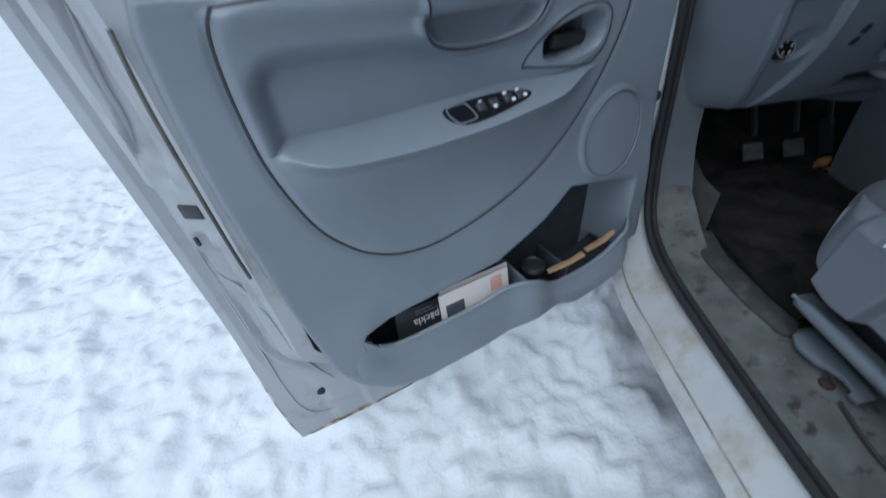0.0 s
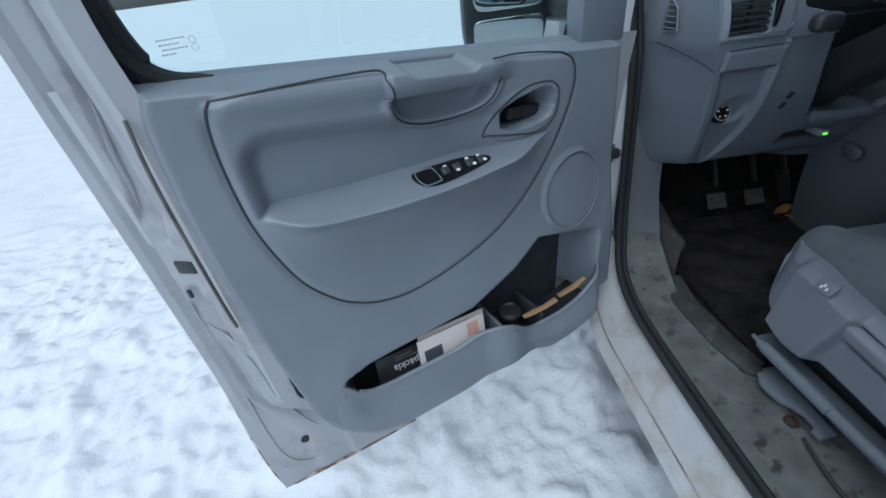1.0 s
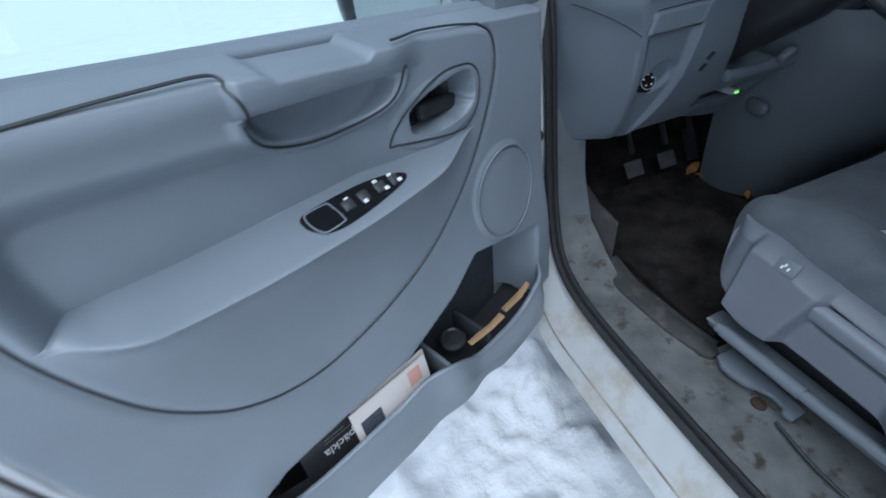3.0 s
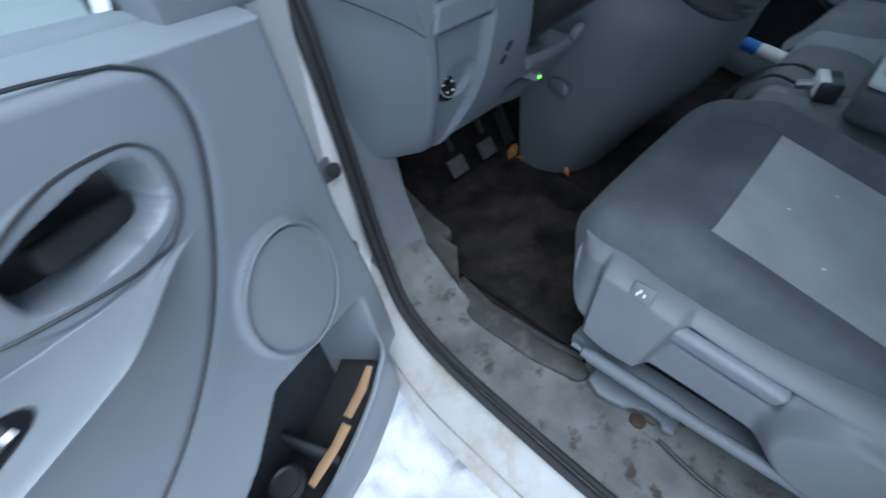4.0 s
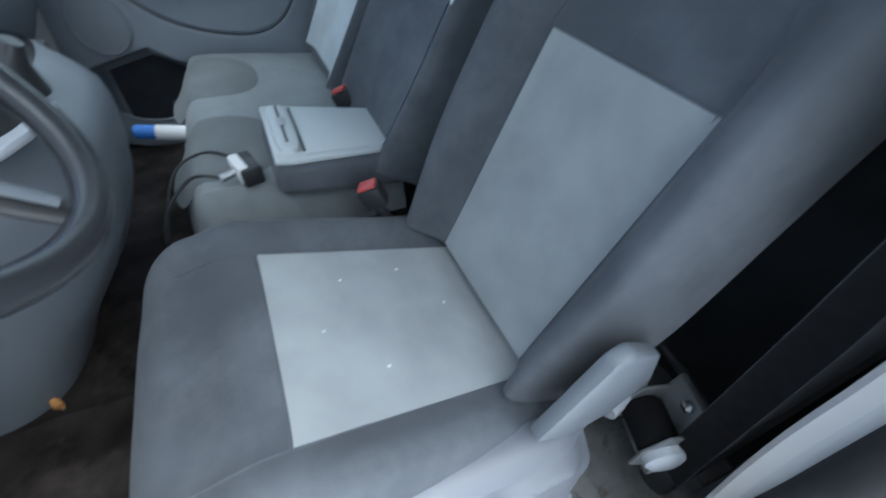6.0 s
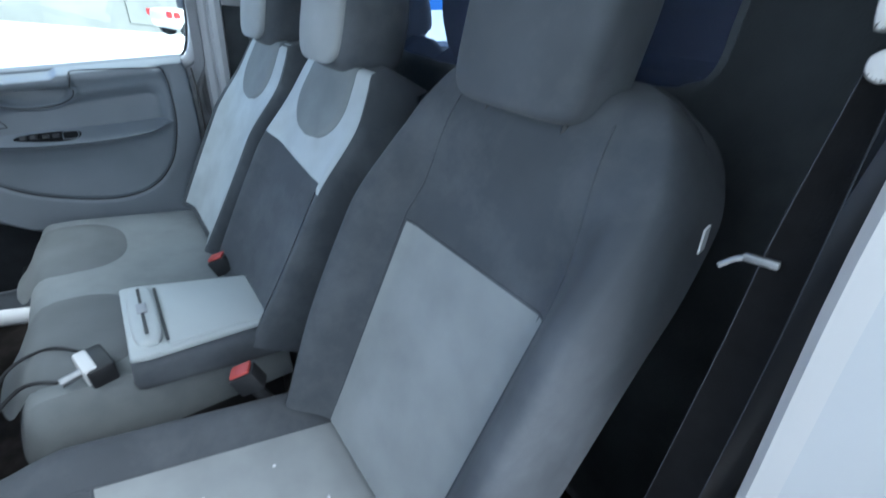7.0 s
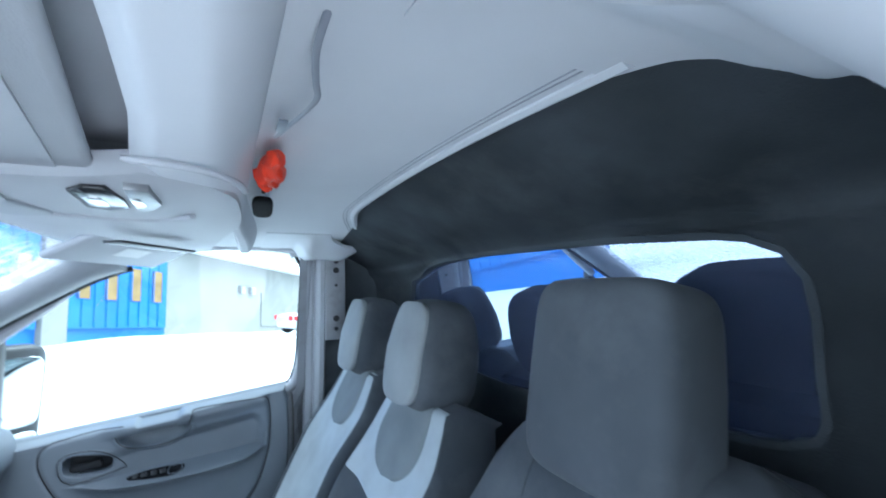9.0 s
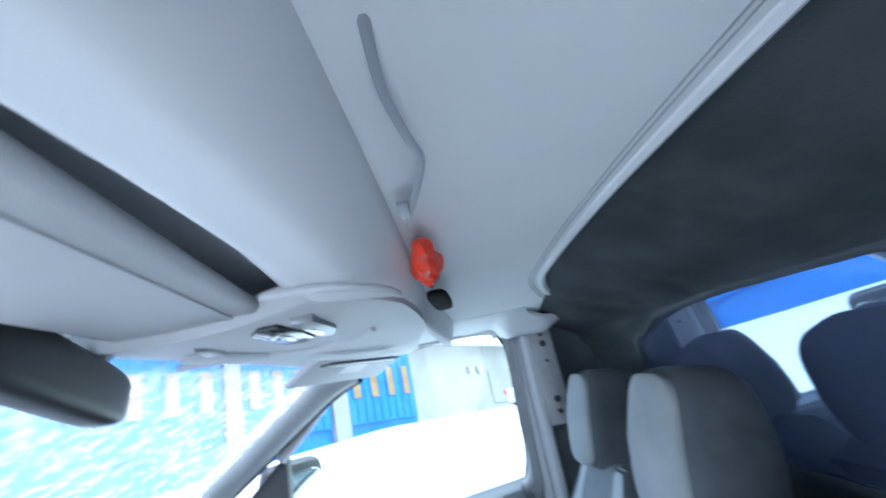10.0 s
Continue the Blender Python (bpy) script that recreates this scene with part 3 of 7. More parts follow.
        u = lerp(side, curve(z, [(0.43, 0.89), (0.512, 0.961), (0.672, 0.999), (0.868, 1.021), (1.043, 1.027), (1.176, 1.021), (1.21, 1.012)]), a)
        p = panel_surface(u, z)
        edge = min(a * 0.88, (1 - a) * 0.88, top(uu) - z)
        p.y = lerp(0.05, p.y, step(-0.004, 0.014, edge))
        return p
    add("lining", sheet(lining, 210, 230), DARK, plabel="dark blue-grey moulded plastic door lining", angle=60)

    def roll(a, b):
        u = lerp(0.15, 1.02, a)
        if b < 0.2:
            return Vector((u, 0.056, belt(u) - 0.03 + 0.11 * b))
        th = (b - 0.2) / 0.8 * math.pi * 0.5
        return Vector((u, 0.056 - 0.03 * (1 - math.cos(th)), belt(u) - 0.008 + 0.012 * math.sin(th)))
    add("belt_cap", sheet(roll, 40, 10), DASH, plabel="grey ledge under the window")
    def seam_line(name, pts, r, closed=False, n=6):
        line = smooth_line([(*q, 0) for q in pts], n, closed)
        add(name, tube([panel_surface(p.x, p.y, 0.0006).to_tuple() for p in line], r, 6, closed), BLACK)
    seam_line("insert_seam", SEAM, 0.0022)
    seam_line("insert_seam", [(0.936, 1.195), (0.85, 1.194), (0.77, 1.191), (0.71, 1.186), (0.704, 1.172), (0.699, 1.155), (0.695, 1.143)], 0.0018)
    seam_line("insert_seam", [(0.344, 1.144), (0.397, 1.154), (0.453, 1.161), (0.516, 1.167)], 0.0016)
    seam_line("bezel_seam", [(0.522, 1.032), (0.504, 1.059), (0.472, 1.09), (0.427, 1.104), (0.38, 1.102), (0.36, 1.09), (0.355, 1.073), (0.364, 1.033), (0.38, 1.018), (0.399, 1.012), (0.467, 1.022), (0.51, 1.029)], 0.0016, True, 5)
    add("pocket_seam", tube([panel_surface(0.598 + 0.103 * math.cos(t), 1.134 - 0.0555 * math.sin(t), 0.0005).to_tuple() for t in [math.pi * k / 24 for k in range(25)]], 0.0016, 6), BLACK)
    def cup(a, b):
        t = 2 * math.pi * a
        c, n = math.cos(t), math.sin(t)
        k = b * 0.92 / (abs(c) ** 3.2 + abs(n) ** 3.2) ** (1 / 3.2)
        p = 0.06 * k * c
        return Vector((0.428 + p, 0.051 + 0.012 * b ** 4, 1.06 + (0.031 - 0.045 * p) * k * n - 0.12 * p))
    add("cup_lining", sheet(cup, 36, 8), BLACK, plabel="black inside of the handle recess")
    add("release_lever", move(box(-0.043, 0.04, -0.006, 0.009, -0.013, 0.01, 0.005, 3), Matrix.Translation((0.42, 0.078, 1.052)) @ Matrix.Rotation(radians(-8), 4, "Y") @ Matrix.Rotation(radians(8), 4, "Z")), RUBBER, plabel="dark pull lever")
    add("speaker_ring", tube([panel_surface(0.303 + 0.079 * math.cos(t), 0.85 + 0.092 * math.sin(t), 0.003).to_tuple() for t in [2 * math.pi * k / 48 for k in range(48)]], 0.0018, 6, True), DARK)

    def cover(a, b):
        t, r = 2 * math.pi * a, 0.96 * b
        u, z = 0.303 + 0.076 * r * math.cos(t), 0.85 + 0.089 * r * math.sin(t)
        return Vector((u, panel_depth(u, z) + 0.002 + 0.004 * (1 - r * r), z))
    add("speaker_cover", sheet(cover, 40, 8), INSERT, plabel="round perforated speaker cover")

    # window switches on the arm ledge
    def on_ledge(u, k, lift):
        """A place on the sloping ledge, k from its lower to its upper edge."""
        z = ledge_low(u) + k * ledge_tall(u)
        return Vector((u, panel_depth(u, z), z)) + Vector((0, 0.6, 0.8)) * lift
    sw = [(0.528 + (q.x - 0.503) * 0.84, q.y) for q in smooth_line([(0.69, 0.6, 0), (0.682, 0.82, 0), (0.64, 0.88, 0), (0.58, 0.86, 0), (0.53, 0.78, 0), (0.503, 0.6, 0), (0.512, 0.36, 0), (0.56, 0.2, 0), (0.62, 0.12, 0), (0.66, 0.14, 0), (0.682, 0.32, 0)], 3, True)]
    base = bmesh.new()
    sw = [(u, 0.52 + (k - 0.5) * 0.78) for u, k in sw]
    ring0 = [base.verts.new(on_ledge(u, k, -0.001)) for u, k in sw]
    ring1 = [base.verts.new(on_ledge(0.605 + (u - 0.605) * 0.98, 0.5 + (k - 0.5) * 0.94, 0.003)) for u, k in sw]
    for i in range(len(sw)):
        base.faces.new((ring0[i], ring0[(i + 1) % len(sw)], ring1[(i + 1) % len(sw)], ring1[i]))
    base.faces.new(ring1)
    add("switch_plate", base, GLOSS, plabel="gloss black window switch plate")
    pocket = [on_ledge(0.528 + (u - 0.503) * 0.84, 0.52 + (k - 0.5) * 0.78, 0.0035) for u, k in ((0.682, 0.5), (0.68, 0.74), (0.67, 0.8), (0.645, 0.8), (0.638, 0.74), (0.636, 0.3), (0.642, 0.22), (0.668, 0.2), (0.677, 0.28))]
    add("switch_pocket", tube(smooth_line([tuple(q) for q in pocket], 4, True), 0.0012, 6, True), DARK, plabel="dark rim of a shallow pocket")
    for u, w in ((0.624, 0.0095), (0.6, 0.0095), (0.573, 0.01), (0.55, 0.009)):
        add("switch", move(box(-w * 0.85, w * 0.85, -0.003, 0.004, -0.008, 0.008, 0.0025), Matrix.Translation(on_ledge(u, 0.52, 0.004)) @ Matrix.Rotation(radians(52), 4, "X")), BLACK)
    for u, k in ((0.622, 0.62), (0.604, 0.36), (0.575, 0.66), (0.569, 0.38), (0.552, 0.66), (0.546, 0.42)) if driver else ():
        add("switch_mark", move(box(-0.0034, 0.0034, 0, 0.0014, -0.0026, 0.0026, 0.0006), Matrix.Translation(on_ledge(u, 0.52 + (k - 0.5) * 0.8, 0.0078)) @ Matrix.Rotation(radians(52), 4, "X")), WHITE)

    # storage bin at the foot of the lining
    def front(a, b):
        u = lerp(0.165, 0.985, a)
        z0, z1, v1 = bin_foot(u), bin_lip(u), bin_front(u)
        th = min(1, b / 0.2)
        z = lerp(z0, z1, b)
        v = lerp(0.075, v1, math.sin(th * math.pi / 2)) - 0.012 * step(0.5, 1, b)
        return Vector((u, v, z))
    add("bin_front", sheet(front, 90, 18, lambda a, b: front(a, b) + Vector((0, -0.007, 0.004 * (b < 0.05)))), DARK, plabel="dark plastic door bin wall")
    rim = [(front(a / 60, 1) + Vector((0, -0.0035, 0))).to_tuple() for a in range(4, 54)]
    add("bin_rim", tube(rim, 0.0055, 8), DARK)
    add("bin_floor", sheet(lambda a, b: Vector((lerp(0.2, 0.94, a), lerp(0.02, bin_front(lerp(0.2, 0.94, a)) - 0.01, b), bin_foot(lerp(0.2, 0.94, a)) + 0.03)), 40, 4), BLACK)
    add("bin_divider", box(0.525, 0.535, 0.03, 0.14, 0.47, 0.575, 0.003), CONSOLE)
    add("bin_divider", box(0.40, 0.41, 0.03, 0.14, 0.47, 0.55, 0.003), MATTEDARK)
    # dark sheet before the bin's back wall, shade put in as colour
    def bin_shade(a, b):
        u = lerp(0.245, 0.885, a)
        return Vector((u, 0.021 + 0.004 * b, lerp(bin_foot(u) + 0.03, cavity_top(u) - 0.05, b)))
    add("bin_shade", sheet(bin_shade, 30, 8), MATTEDARK, plabel="dark sheet standing in for shade inside the bin")

    # window: frame, seals, pane
    ge = glass_edge() if driver else [(1.05, 1.31), (1.056, 1.45), (1.062, 1.64), (1.05, 1.7), (1.005, 1.738), (0.79, 1.745), (0.6, 1.722), (0.44, 1.665), (0.28, 1.535), (0.19, 1.46), (0.19, 1.135), (0.46, 1.157), (0.79, 1.185), (0.94, 1.197), (1.02, 1.228)]
    ring = smooth_line([(u, 0, z) for u, z in ge], 5, True)
    add("frame_bar", tube([(q.x, 0.035 + lean(q.z), q.z + 0.028) for q in smooth_line([(u, 0, z) for u, z in (ge[3:12] if driver else ge[3:10])], 5)], 0.026, 10, False, 1.3), TRIM if not driver else PAINT, plabel="painted window surround")
    add("window_seal", tube([(q.x, 0.03 + lean(q.z), q.z) for q in ring], [(0.011 if driver else 0.007) if q.z > belt(q.x) + 0.02 else 0.004 for q in ring], 8, True), RUBBER, plabel="black window seal")
    if not driver:
        add("reveal", tube([(q.x + 0.016 * step(0.93, 1.02, q.x), 0.05 + lean(q.z), q.z + 0.012 * step(1.6, 1.7, q.z) - 0.012 * (1 - step(1.23, 1.3, q.z))) for q in smooth_line([(u, 0, z) for u, z in ge[-2:] + ge[:10]], 5)], 0.019, 10), TRIM, plabel="pale grey window reveal")
    if driver:
        add("corner_seal", tube(smooth_line([(1.022, 0.05, 1.36), (1.015, 0.048, 1.275), (0.997, 0.046, 1.236), (0.962, 0.046, 1.216), (0.9, 0.046, 1.207)], 5), [0.02 - 0.0165 * (k / 20) ** 2 for k in range(21)], 8), RUBBER)
    pane = bmesh.new()
    vs = [pane.verts.new((q.x, 0.024 + lean(q.z), q.z)) for q in ring]
    pane.faces.new(vs)
    pane_ob = add("window_pane", pane, GLASS, plabel="clear side window glass")
    pane_ob.visible_shadow = False
    # mirror corner
    tri = [(0.145, 1.13), (0.268, 1.14), (0.268, 1.56), (0.235, 1.535), (0.145, 1.46)] if driver else [(0.06, 1.12), (0.2, 1.13), (0.2, 1.475), (0.06, 1.36)]
    add("corner_panel", prism([(u, z) for u, z in tri], "y", 0.03, 0.075, 0.006), DARK if driver else BLACK, plabel="dark mirror corner panel")
    return door, add


door_1, add_d = build_door("door_1", DOOR_M, "open white van door with dark moulded lining and bin", True)
door_2, add_p = build_door("door_2", PASS_M, "closed white van door with dark moulded lining", False)


def etched_marks():
    """Small etched text block on the glass, as plain bars."""
    for k, (w, z) in enumerate(((0.03, 1.262), (0.022, 1.2565), (0.03, 1.251), (0.014, 1.2455))):
        x = 0.962 - w
        while x < 0.962:
            step_x = random.uniform(0.002, 0.0045)
            add_d("glass_mark", box(x, x + step_x * 0.7, 0.0262 + lean(z), 0.0266 + lean(z), z - 0.0008, z + 0.0008), LIGHTGREY)
            x += step_x
    for k in range(2):
        add_d("glass_mark", move(tube([(0.004 * math.cos(t), 0, 0.004 * math.sin(t)) for t in [2 * math.pi * i / 16 for i in range(16)]], 0.0003, 4, True), Matrix.Translation((0.924, 0.0265 + lean(1.255), 1.258 - 0.009 * k))), LIGHTGREY)


etched_marks()


def door_mirror(m, name, label, arm):
    """Outside mirror: arm, housing and two stacked mirror glasses."""
    top = thing(name, label, "door mirror")

    def put(n, bm, mat, lab=""):
        move(bm, m @ Matrix.Translation((0.283, -0.14, 1.26)) @ Matrix.Rotation(radians(-22), 4, "Z") @ Matrix.Rotation(radians(-6), 4, "X") @ Matrix.Translation((-0.283, 0.14, -1.26)))
        return part(n, bm, mat, top, lab)
    put("housing", move(pillow(0.098, 0.03, 0.16, 0.3), Matrix.Translation((0.283, -0.153, 1.265))), BLACK, "black mirror housing")
    part("arm", tube(arm, 0.028, 10), BLACK, top)
    put("mirror_glass", move(pillow(0.082, 0.004, 0.095, 0.25), Matrix.Translation((0.28, -0.121, 1.3))), MIRROR, "large mirror glass")
    put("mirror_glass", move(pillow(0.082, 0.004, 0.037, 0.25), Matrix.Translation((0.28, -0.121, 1.152))), MIRROR, "small wide-angle mirror glass")
    return top


door_mirror(DOOR_M, "door_mirror", "black door mirror with two glasses on the open door", [tuple(DOOR_M @ Vector(p)) for p in ((0.17, 0.02, 1.19), (0.165, -0.1, 1.19), (0.2, -0.155, 1.2))])
door_mirror(Matrix.Translation((2.06, -0.07, 1.205)) @ Matrix.Rotation(radians(154), 4, "Z") @ Matrix.Scale(1.3, 4) @ Matrix.Translation((-0.29, 0.121, -1.26)), "door_mirror", "black door mirror with two glasses outside the closed door", [(1.86, -0.07, 1.15), (1.94, -0.06, 1.15), (2.04, -0.06, 1.18)])

# ---- things in the door bin ----
def bin_things():
    def put(n, bm, mat, lab, cat):
        move(bm, DOOR_M)
        ob = finish(n, bm, mat)
        return tagged(ob, lab, cat)
    tilt = Matrix.Translation((0.655, 0.118, 0.582)) @ Matrix.Rotation(radians(-4), 4, "Y") @ Matrix.Rotation(radians(12), 4, "X")
    env = put("envelope", move(box(-0.088, 0.088, -0.0015, 0.0015, -0.045, 0.045), tilt), PAPER, "white printed envelope standing in the door bin", "envelope")
    for x0, x1, z0, z1, mat in ((0.03, 0.075, -0.03, 0.015, INK), (-0.07, -0.04, 0.0, 0.035, PINK)):
        b = move(move(box(x0, x1, 0.0018, 0.0022, z0, z1), tilt), DOOR_M)
        part("print", b, mat, env)
    put("envelope", move(box(-0.088, 0.086, -0.0015, 0.0015, -0.045, 0.045), Matrix.Translation((0.65, 0.108, 0.586)) @ Matrix.Rotation(radians(-5), 4, "Y") @ Matrix.Rotation(radians(12), 4, "X")), PAPER, "plain white envelope behind another in the door bin", "envelope")
    bk = Matrix.Translation((0.765, 0.10, 0.563)) @ Matrix.Rotation(radians(-6), 4, "Y") @ Matrix.Rotation(radians(14), 4, "X")
    book = put("booklet", move(box(-0.075, 0.075, -0.004, 0.004, -0.05, 0.05, 0.001), bk), BLACK, "black booklet with white lettering in the door bin", "booklet")
    txt = bpy.data.curves.new("lettering", "FONT")
    txt.body, txt.size, txt.extrude = "päckla", 0.025, 0.0002
    ob = new("lettering", txt)
    ob.data.materials.append(WHITE)
    ob.parent = book
    ob.matrix_world = DOOR_M @ bk @ Matrix.Translation((-0.025, 0.0046, 0.02)) @ Matrix.Rotation(radians(180), 4, "Z") @ Matrix.Rotation(radians(90), 4, "X") @ Matrix.Rotation(radians(180), 4, "Z")
    for k in range(2):
        part("print", move(move(box(-0.03 + 0.02 * k, 0.03, 0.0042, 0.0046, 0.03 + 0.007 * k, 0.032 + 0.007 * k), bk), DOOR_M), STEEL, book)
    put("cardboard_scrap", tube([(0.455, 0.125, 0.552), (0.425, 0.13, 0.556), (0.395, 0.137, 0.562), (0.36, 0.14, 0.57)], [0.007, 0.009, 0.008, 0.009], 6, False, 0.35), CARD, "rolled brown cardboard scrap in the door bin", "cardboard")
    put("cardboard_scrap", tube([(0.35, 0.137, 0.574), (0.3, 0.141, 0.582), (0.262, 0.138, 0.59)], [0.008, 0.009, 0.006], 6, False, 0.4), CARD, "torn brown cardboard scrap in the door bin", "cardboard")
    put("bottle_cap", move(lathe([(0.028, 0), (0.03, 0.012), (0.024, 0.02), (0.02, 0.016)], 20), Matrix.Translation((0.465, 0.085, 0.535))), BLACK, "black round cup lid in the door bin", "lid")


bin_things()

# ---- cab shell ----
def structure(name, bm, mat, label, category, angle=40):
    return tagged(finish(name, bm, mat, angle=angle), label, category, kind="structure")


def strip(profile, y0, y1, ny=1, bend=None):
    """A strip along y with a cross-section of (x, z) points."""
    def f(a, b):
        k = a * (len(profile) - 1)
        i = min(int(k), len(profile) - 2)
        x, z = (lerp(profile[i][c], profile[i + 1][c], k - i) for c in (0, 1))
        y = lerp(y0, y1, b)
        return Vector(bend(x, y, z) if bend else (x, y, z))
    return sheet(f, len(profile) - 1, ny)


def sill_bend(x, y, z):
    """The sill turns up into the hinge pillar at its front end."""
    s = step(-0.34, 0.02, y)
    return (x + 0.03 * s, y - 0.02 * s, z + 0.10 * s * s)


SILL = [(-0.04, 0.26), (-0.12, 0.335), (-0.14, 0.365), (-0.118, 0.392), (-0.112, 0.402), (-0.098, 0.408), (-0.05, 0.45), (-0.036, 0.462), (-0.01, 0.464), (0.0, 0.458), (0.06, 0.462), (0.10, 0.458), (0.112, 0.44), (0.115, 0.4)]


def build_shell():
    outer = SILL[:8]
    inner = SILL[7:]
    structure("sill", strip(outer, -1.3, 0.12, 40, sill_bend), SILLPAINT, "white painted door sill with rust stains", "sill")
    structure("sill_plate", strip(inner, -1.3, 0.12, 40, sill_bend), SILLMETAL, "worn grey inner sill with dirt and bare patches", "sill")
    tagged(finish("rust_line", tube([sill_bend(-0.116, y, 0.396) for y in [-1.25 + 0.03 * k for k in range(40)]], 0.0026, 5), SEAMDIRT), "rusty seam along the white sill", "seam", kind="structure")
    # weather strip round the opening
    path = [(-0.045, -1.035, 1.62), (-0.045, -1.035, 1.3), (-0.03, -1.045, 1.05), (-0.02, -1.045, 0.8), (-0.038, -1.01, 0.56), (-0.045, -0.94, 0.482), (-0.047, -0.8, 0.47), (-0.047, -0.5, 0.47), (-0.042, -0.27, 0.482), (-0.024, -0.14, 0.515), (0.0, -0.06, 0.6), (0.012, -0.02, 0.72), (0.015, 0.005, 0.9), (0.012, 0.02, 1.05), (0.008, 0.05, 1.2), (0.02, 0.0, 1.3)]
    for dx, dz, r in ((-0.005, -0.002, 0.0095), (0.012, 0.002, 0.0075)):
        line = smooth_line([(x + dx, y, z + dz) for x, y, z in path], 6)
        tagged(finish("door_seal", tube(line, r, 8), RUBBER), "black rubber weather strip round the door opening", "door seal", kind="structure")

    # hinge pillar, white outside, grey inside
    def hinge(a, b):
        z = lerp(0.36, 1.3, b)
        x, y = [(-0.10, 0.10), (-0.07, 0.03), (-0.035, 0.0), (-0.01, 0.0), (0.012, 0.012)][round(a * 4)]
        sh = 0.12 * (1 - step(0.36, 0.62, z))
        return Vector((x - 0.045 * (1 - step(0.4, 0.6, z)) + 0.01 * step(0.6, 1.2, z) - 0.02 * step(0.8, 1.25, z), y - sh + 0.03 * step(0.7, 1.2, z), z))
    structure("hinge_pillar", sheet(hinge, 4, 40), BRIGHTPAINT, "white painted hinge pillar", "pillar")
    structure("pillar_trim", sheet(lambda a, b: Vector((lerp(0.02, 0.12, a) + 0.02 * (1 - b), lerp(0.0, -0.02, a) + 0.06 * b - 0.05 * (1 - step(0.45, 0.7, lerp(0.45, 1.15, b))), lerp(0.45, 1.15, b))), 6, 20), PILLARGREY, "grey painted lower pillar, grimy", "trim")
    for z, y in ((1.05, 0.02), (0.82, -0.005)):
        h = thing("door_hinge", "black hinge bolt on the white pillar", "hinge", kind="structure")
        part("bolt", move(lathe([(0.014, 0), (0.0145, 0.004), (0.009, 0.007)], 14), Matrix.Translation((-0.022, y - 0.002, z)) @ Matrix.Rotation(radians(70), 4, "X")), RUBBER, h)
        part("leaf", box(-0.075, -0.02, y + 0.004, y + 0.014, z - 0.025, z + 0.025, 0.003), STEEL, h)
    tagged(finish("check_strap", box(-0.085, -0.03, -0.03, -0.018, 0.63, 0.655, 0.003), STEEL), "grey steel door check strap", "door check", kind="structure")

    # floor: carpet in the foot well, bare painted metal under the seats
    def floor(a, b):
        x, y = lerp(0.10, 1.79, a), lerp(-0.5, 0.5, b)
        z = 0.435 + 0.2 * step(0.12, 0.5, y) + 0.006 * noise.noise((x * 9, y * 9, 0))
        return Vector((x, y, z))
    structure("floor", sheet(floor, 60, 40), CARPET, "dirty black carpeted cab floor with footprints", "floor")
    structure("floor_rear", sheet(lambda a, b: Vector((lerp(0.09, 1.79, a), lerp(-1.34, -0.49, b), 0.456 + 0.003 * noise.noise((a * 9, b * 5, 0)))), 40, 20), SILLMETAL, "worn grey painted metal floor under the seats", "floor")
    structure("floor_trim", prism([(0.17, 0.0), (0.115, -0.08), (0.086, -0.17), (0.076, -0.25), (0.085, -0.41), (0.104, -0.495), (0.116, -0.508), (0.136, -0.509), (0.148, -0.49), (0.138, -0.4), (0.128, -0.25), (0.148, -0.14), (0.2, -0.03), (0.21, 0.0)], "z", 0.44, 0.468, 0.005), MATEDGE, "scuffed dark rubber edge of the floor covering", "trim")
    structure("floor_trim", prism([(0.15, -0.14), (0.13, -0.25), (0.14, -0.4), (0.152, -0.48), (0.168, -0.48), (0.156, -0.4), (0.146, -0.25), (0.166, -0.14)], "z", 0.44, 0.459, 0.004), MATEDGE, "second low rib of the dark floor covering edge", "trim")
    # front wall under the dashboard
    structure("wall_front", box(0.0, 1.83, 0.42, 0.47, 0.3, 1.15), BLACK, "black bulkhead under the dashboard", "wall")
    structure("wall_left", box(-0.02, 0.06, 0.06, 0.5, 0.4, 1.15), DASH, "grey cowl side panel", "wall")
    structure("footwell_side", sheet(lambda a, b: Vector((0.13 + 0.05 * step(0, 1, a), lerp(-0.16, 0.3, a), lerp(0.44, 0.6, b))), 12, 6), SILLFOOT, "scuffed brown-grey foot-well side", "trim")

    # B pillars: painted post with lining behind
    PILLAR_LEFT = [(-0.11, -1.03), (-0.06, -1.042), (0.0, -1.047), (0.034, -1.048), (0.05, -1.049), (0.056, -1.056), (0.056, -1.2)]
    PILLAR_RIGHT = [(-0.08, -1.02), (-0.04, -1.05), (0.016, -1.062), (0.045, -1.062), (0.055, -1.075), (0.055, -1.092), (0.04, -1.1)]
    for side, sx, x0 in (("left", 1, 0.0), ("right", -1, 1.83)):
        def post(a, b):
            z = lerp(0.44, 1.78, b)
            px, py = (PILLAR_LEFT if side == "left" else PILLAR_RIGHT)[round(a * 6)]
            ln = 0.055 * step(0.9, 1.75, z) - 0.035 * (1 - step(0.45, 0.95, z)) - (0.012 * (1 - step(1.0, 1.35, z)) if side == "left" else 0)
            return Vector((x0 + sx * (px + ln), py + 0.07 * (1 - step(0.45, 0.72, z)) * (px < 0.03), z))
        if side == "left":
            structure("pillar_left", sheet(lambda a, b: post(a / 2, b), 3, 30), PAINT, "pale painted door pillar", "pillar", 30)
            structure("pillar_edge_left", sheet(lambda a, b: post(0.5 + a / 2, b), 3, 30), BELTWHITE, "beige plastic strip on the pillar edge", "trim", 30)
            continue
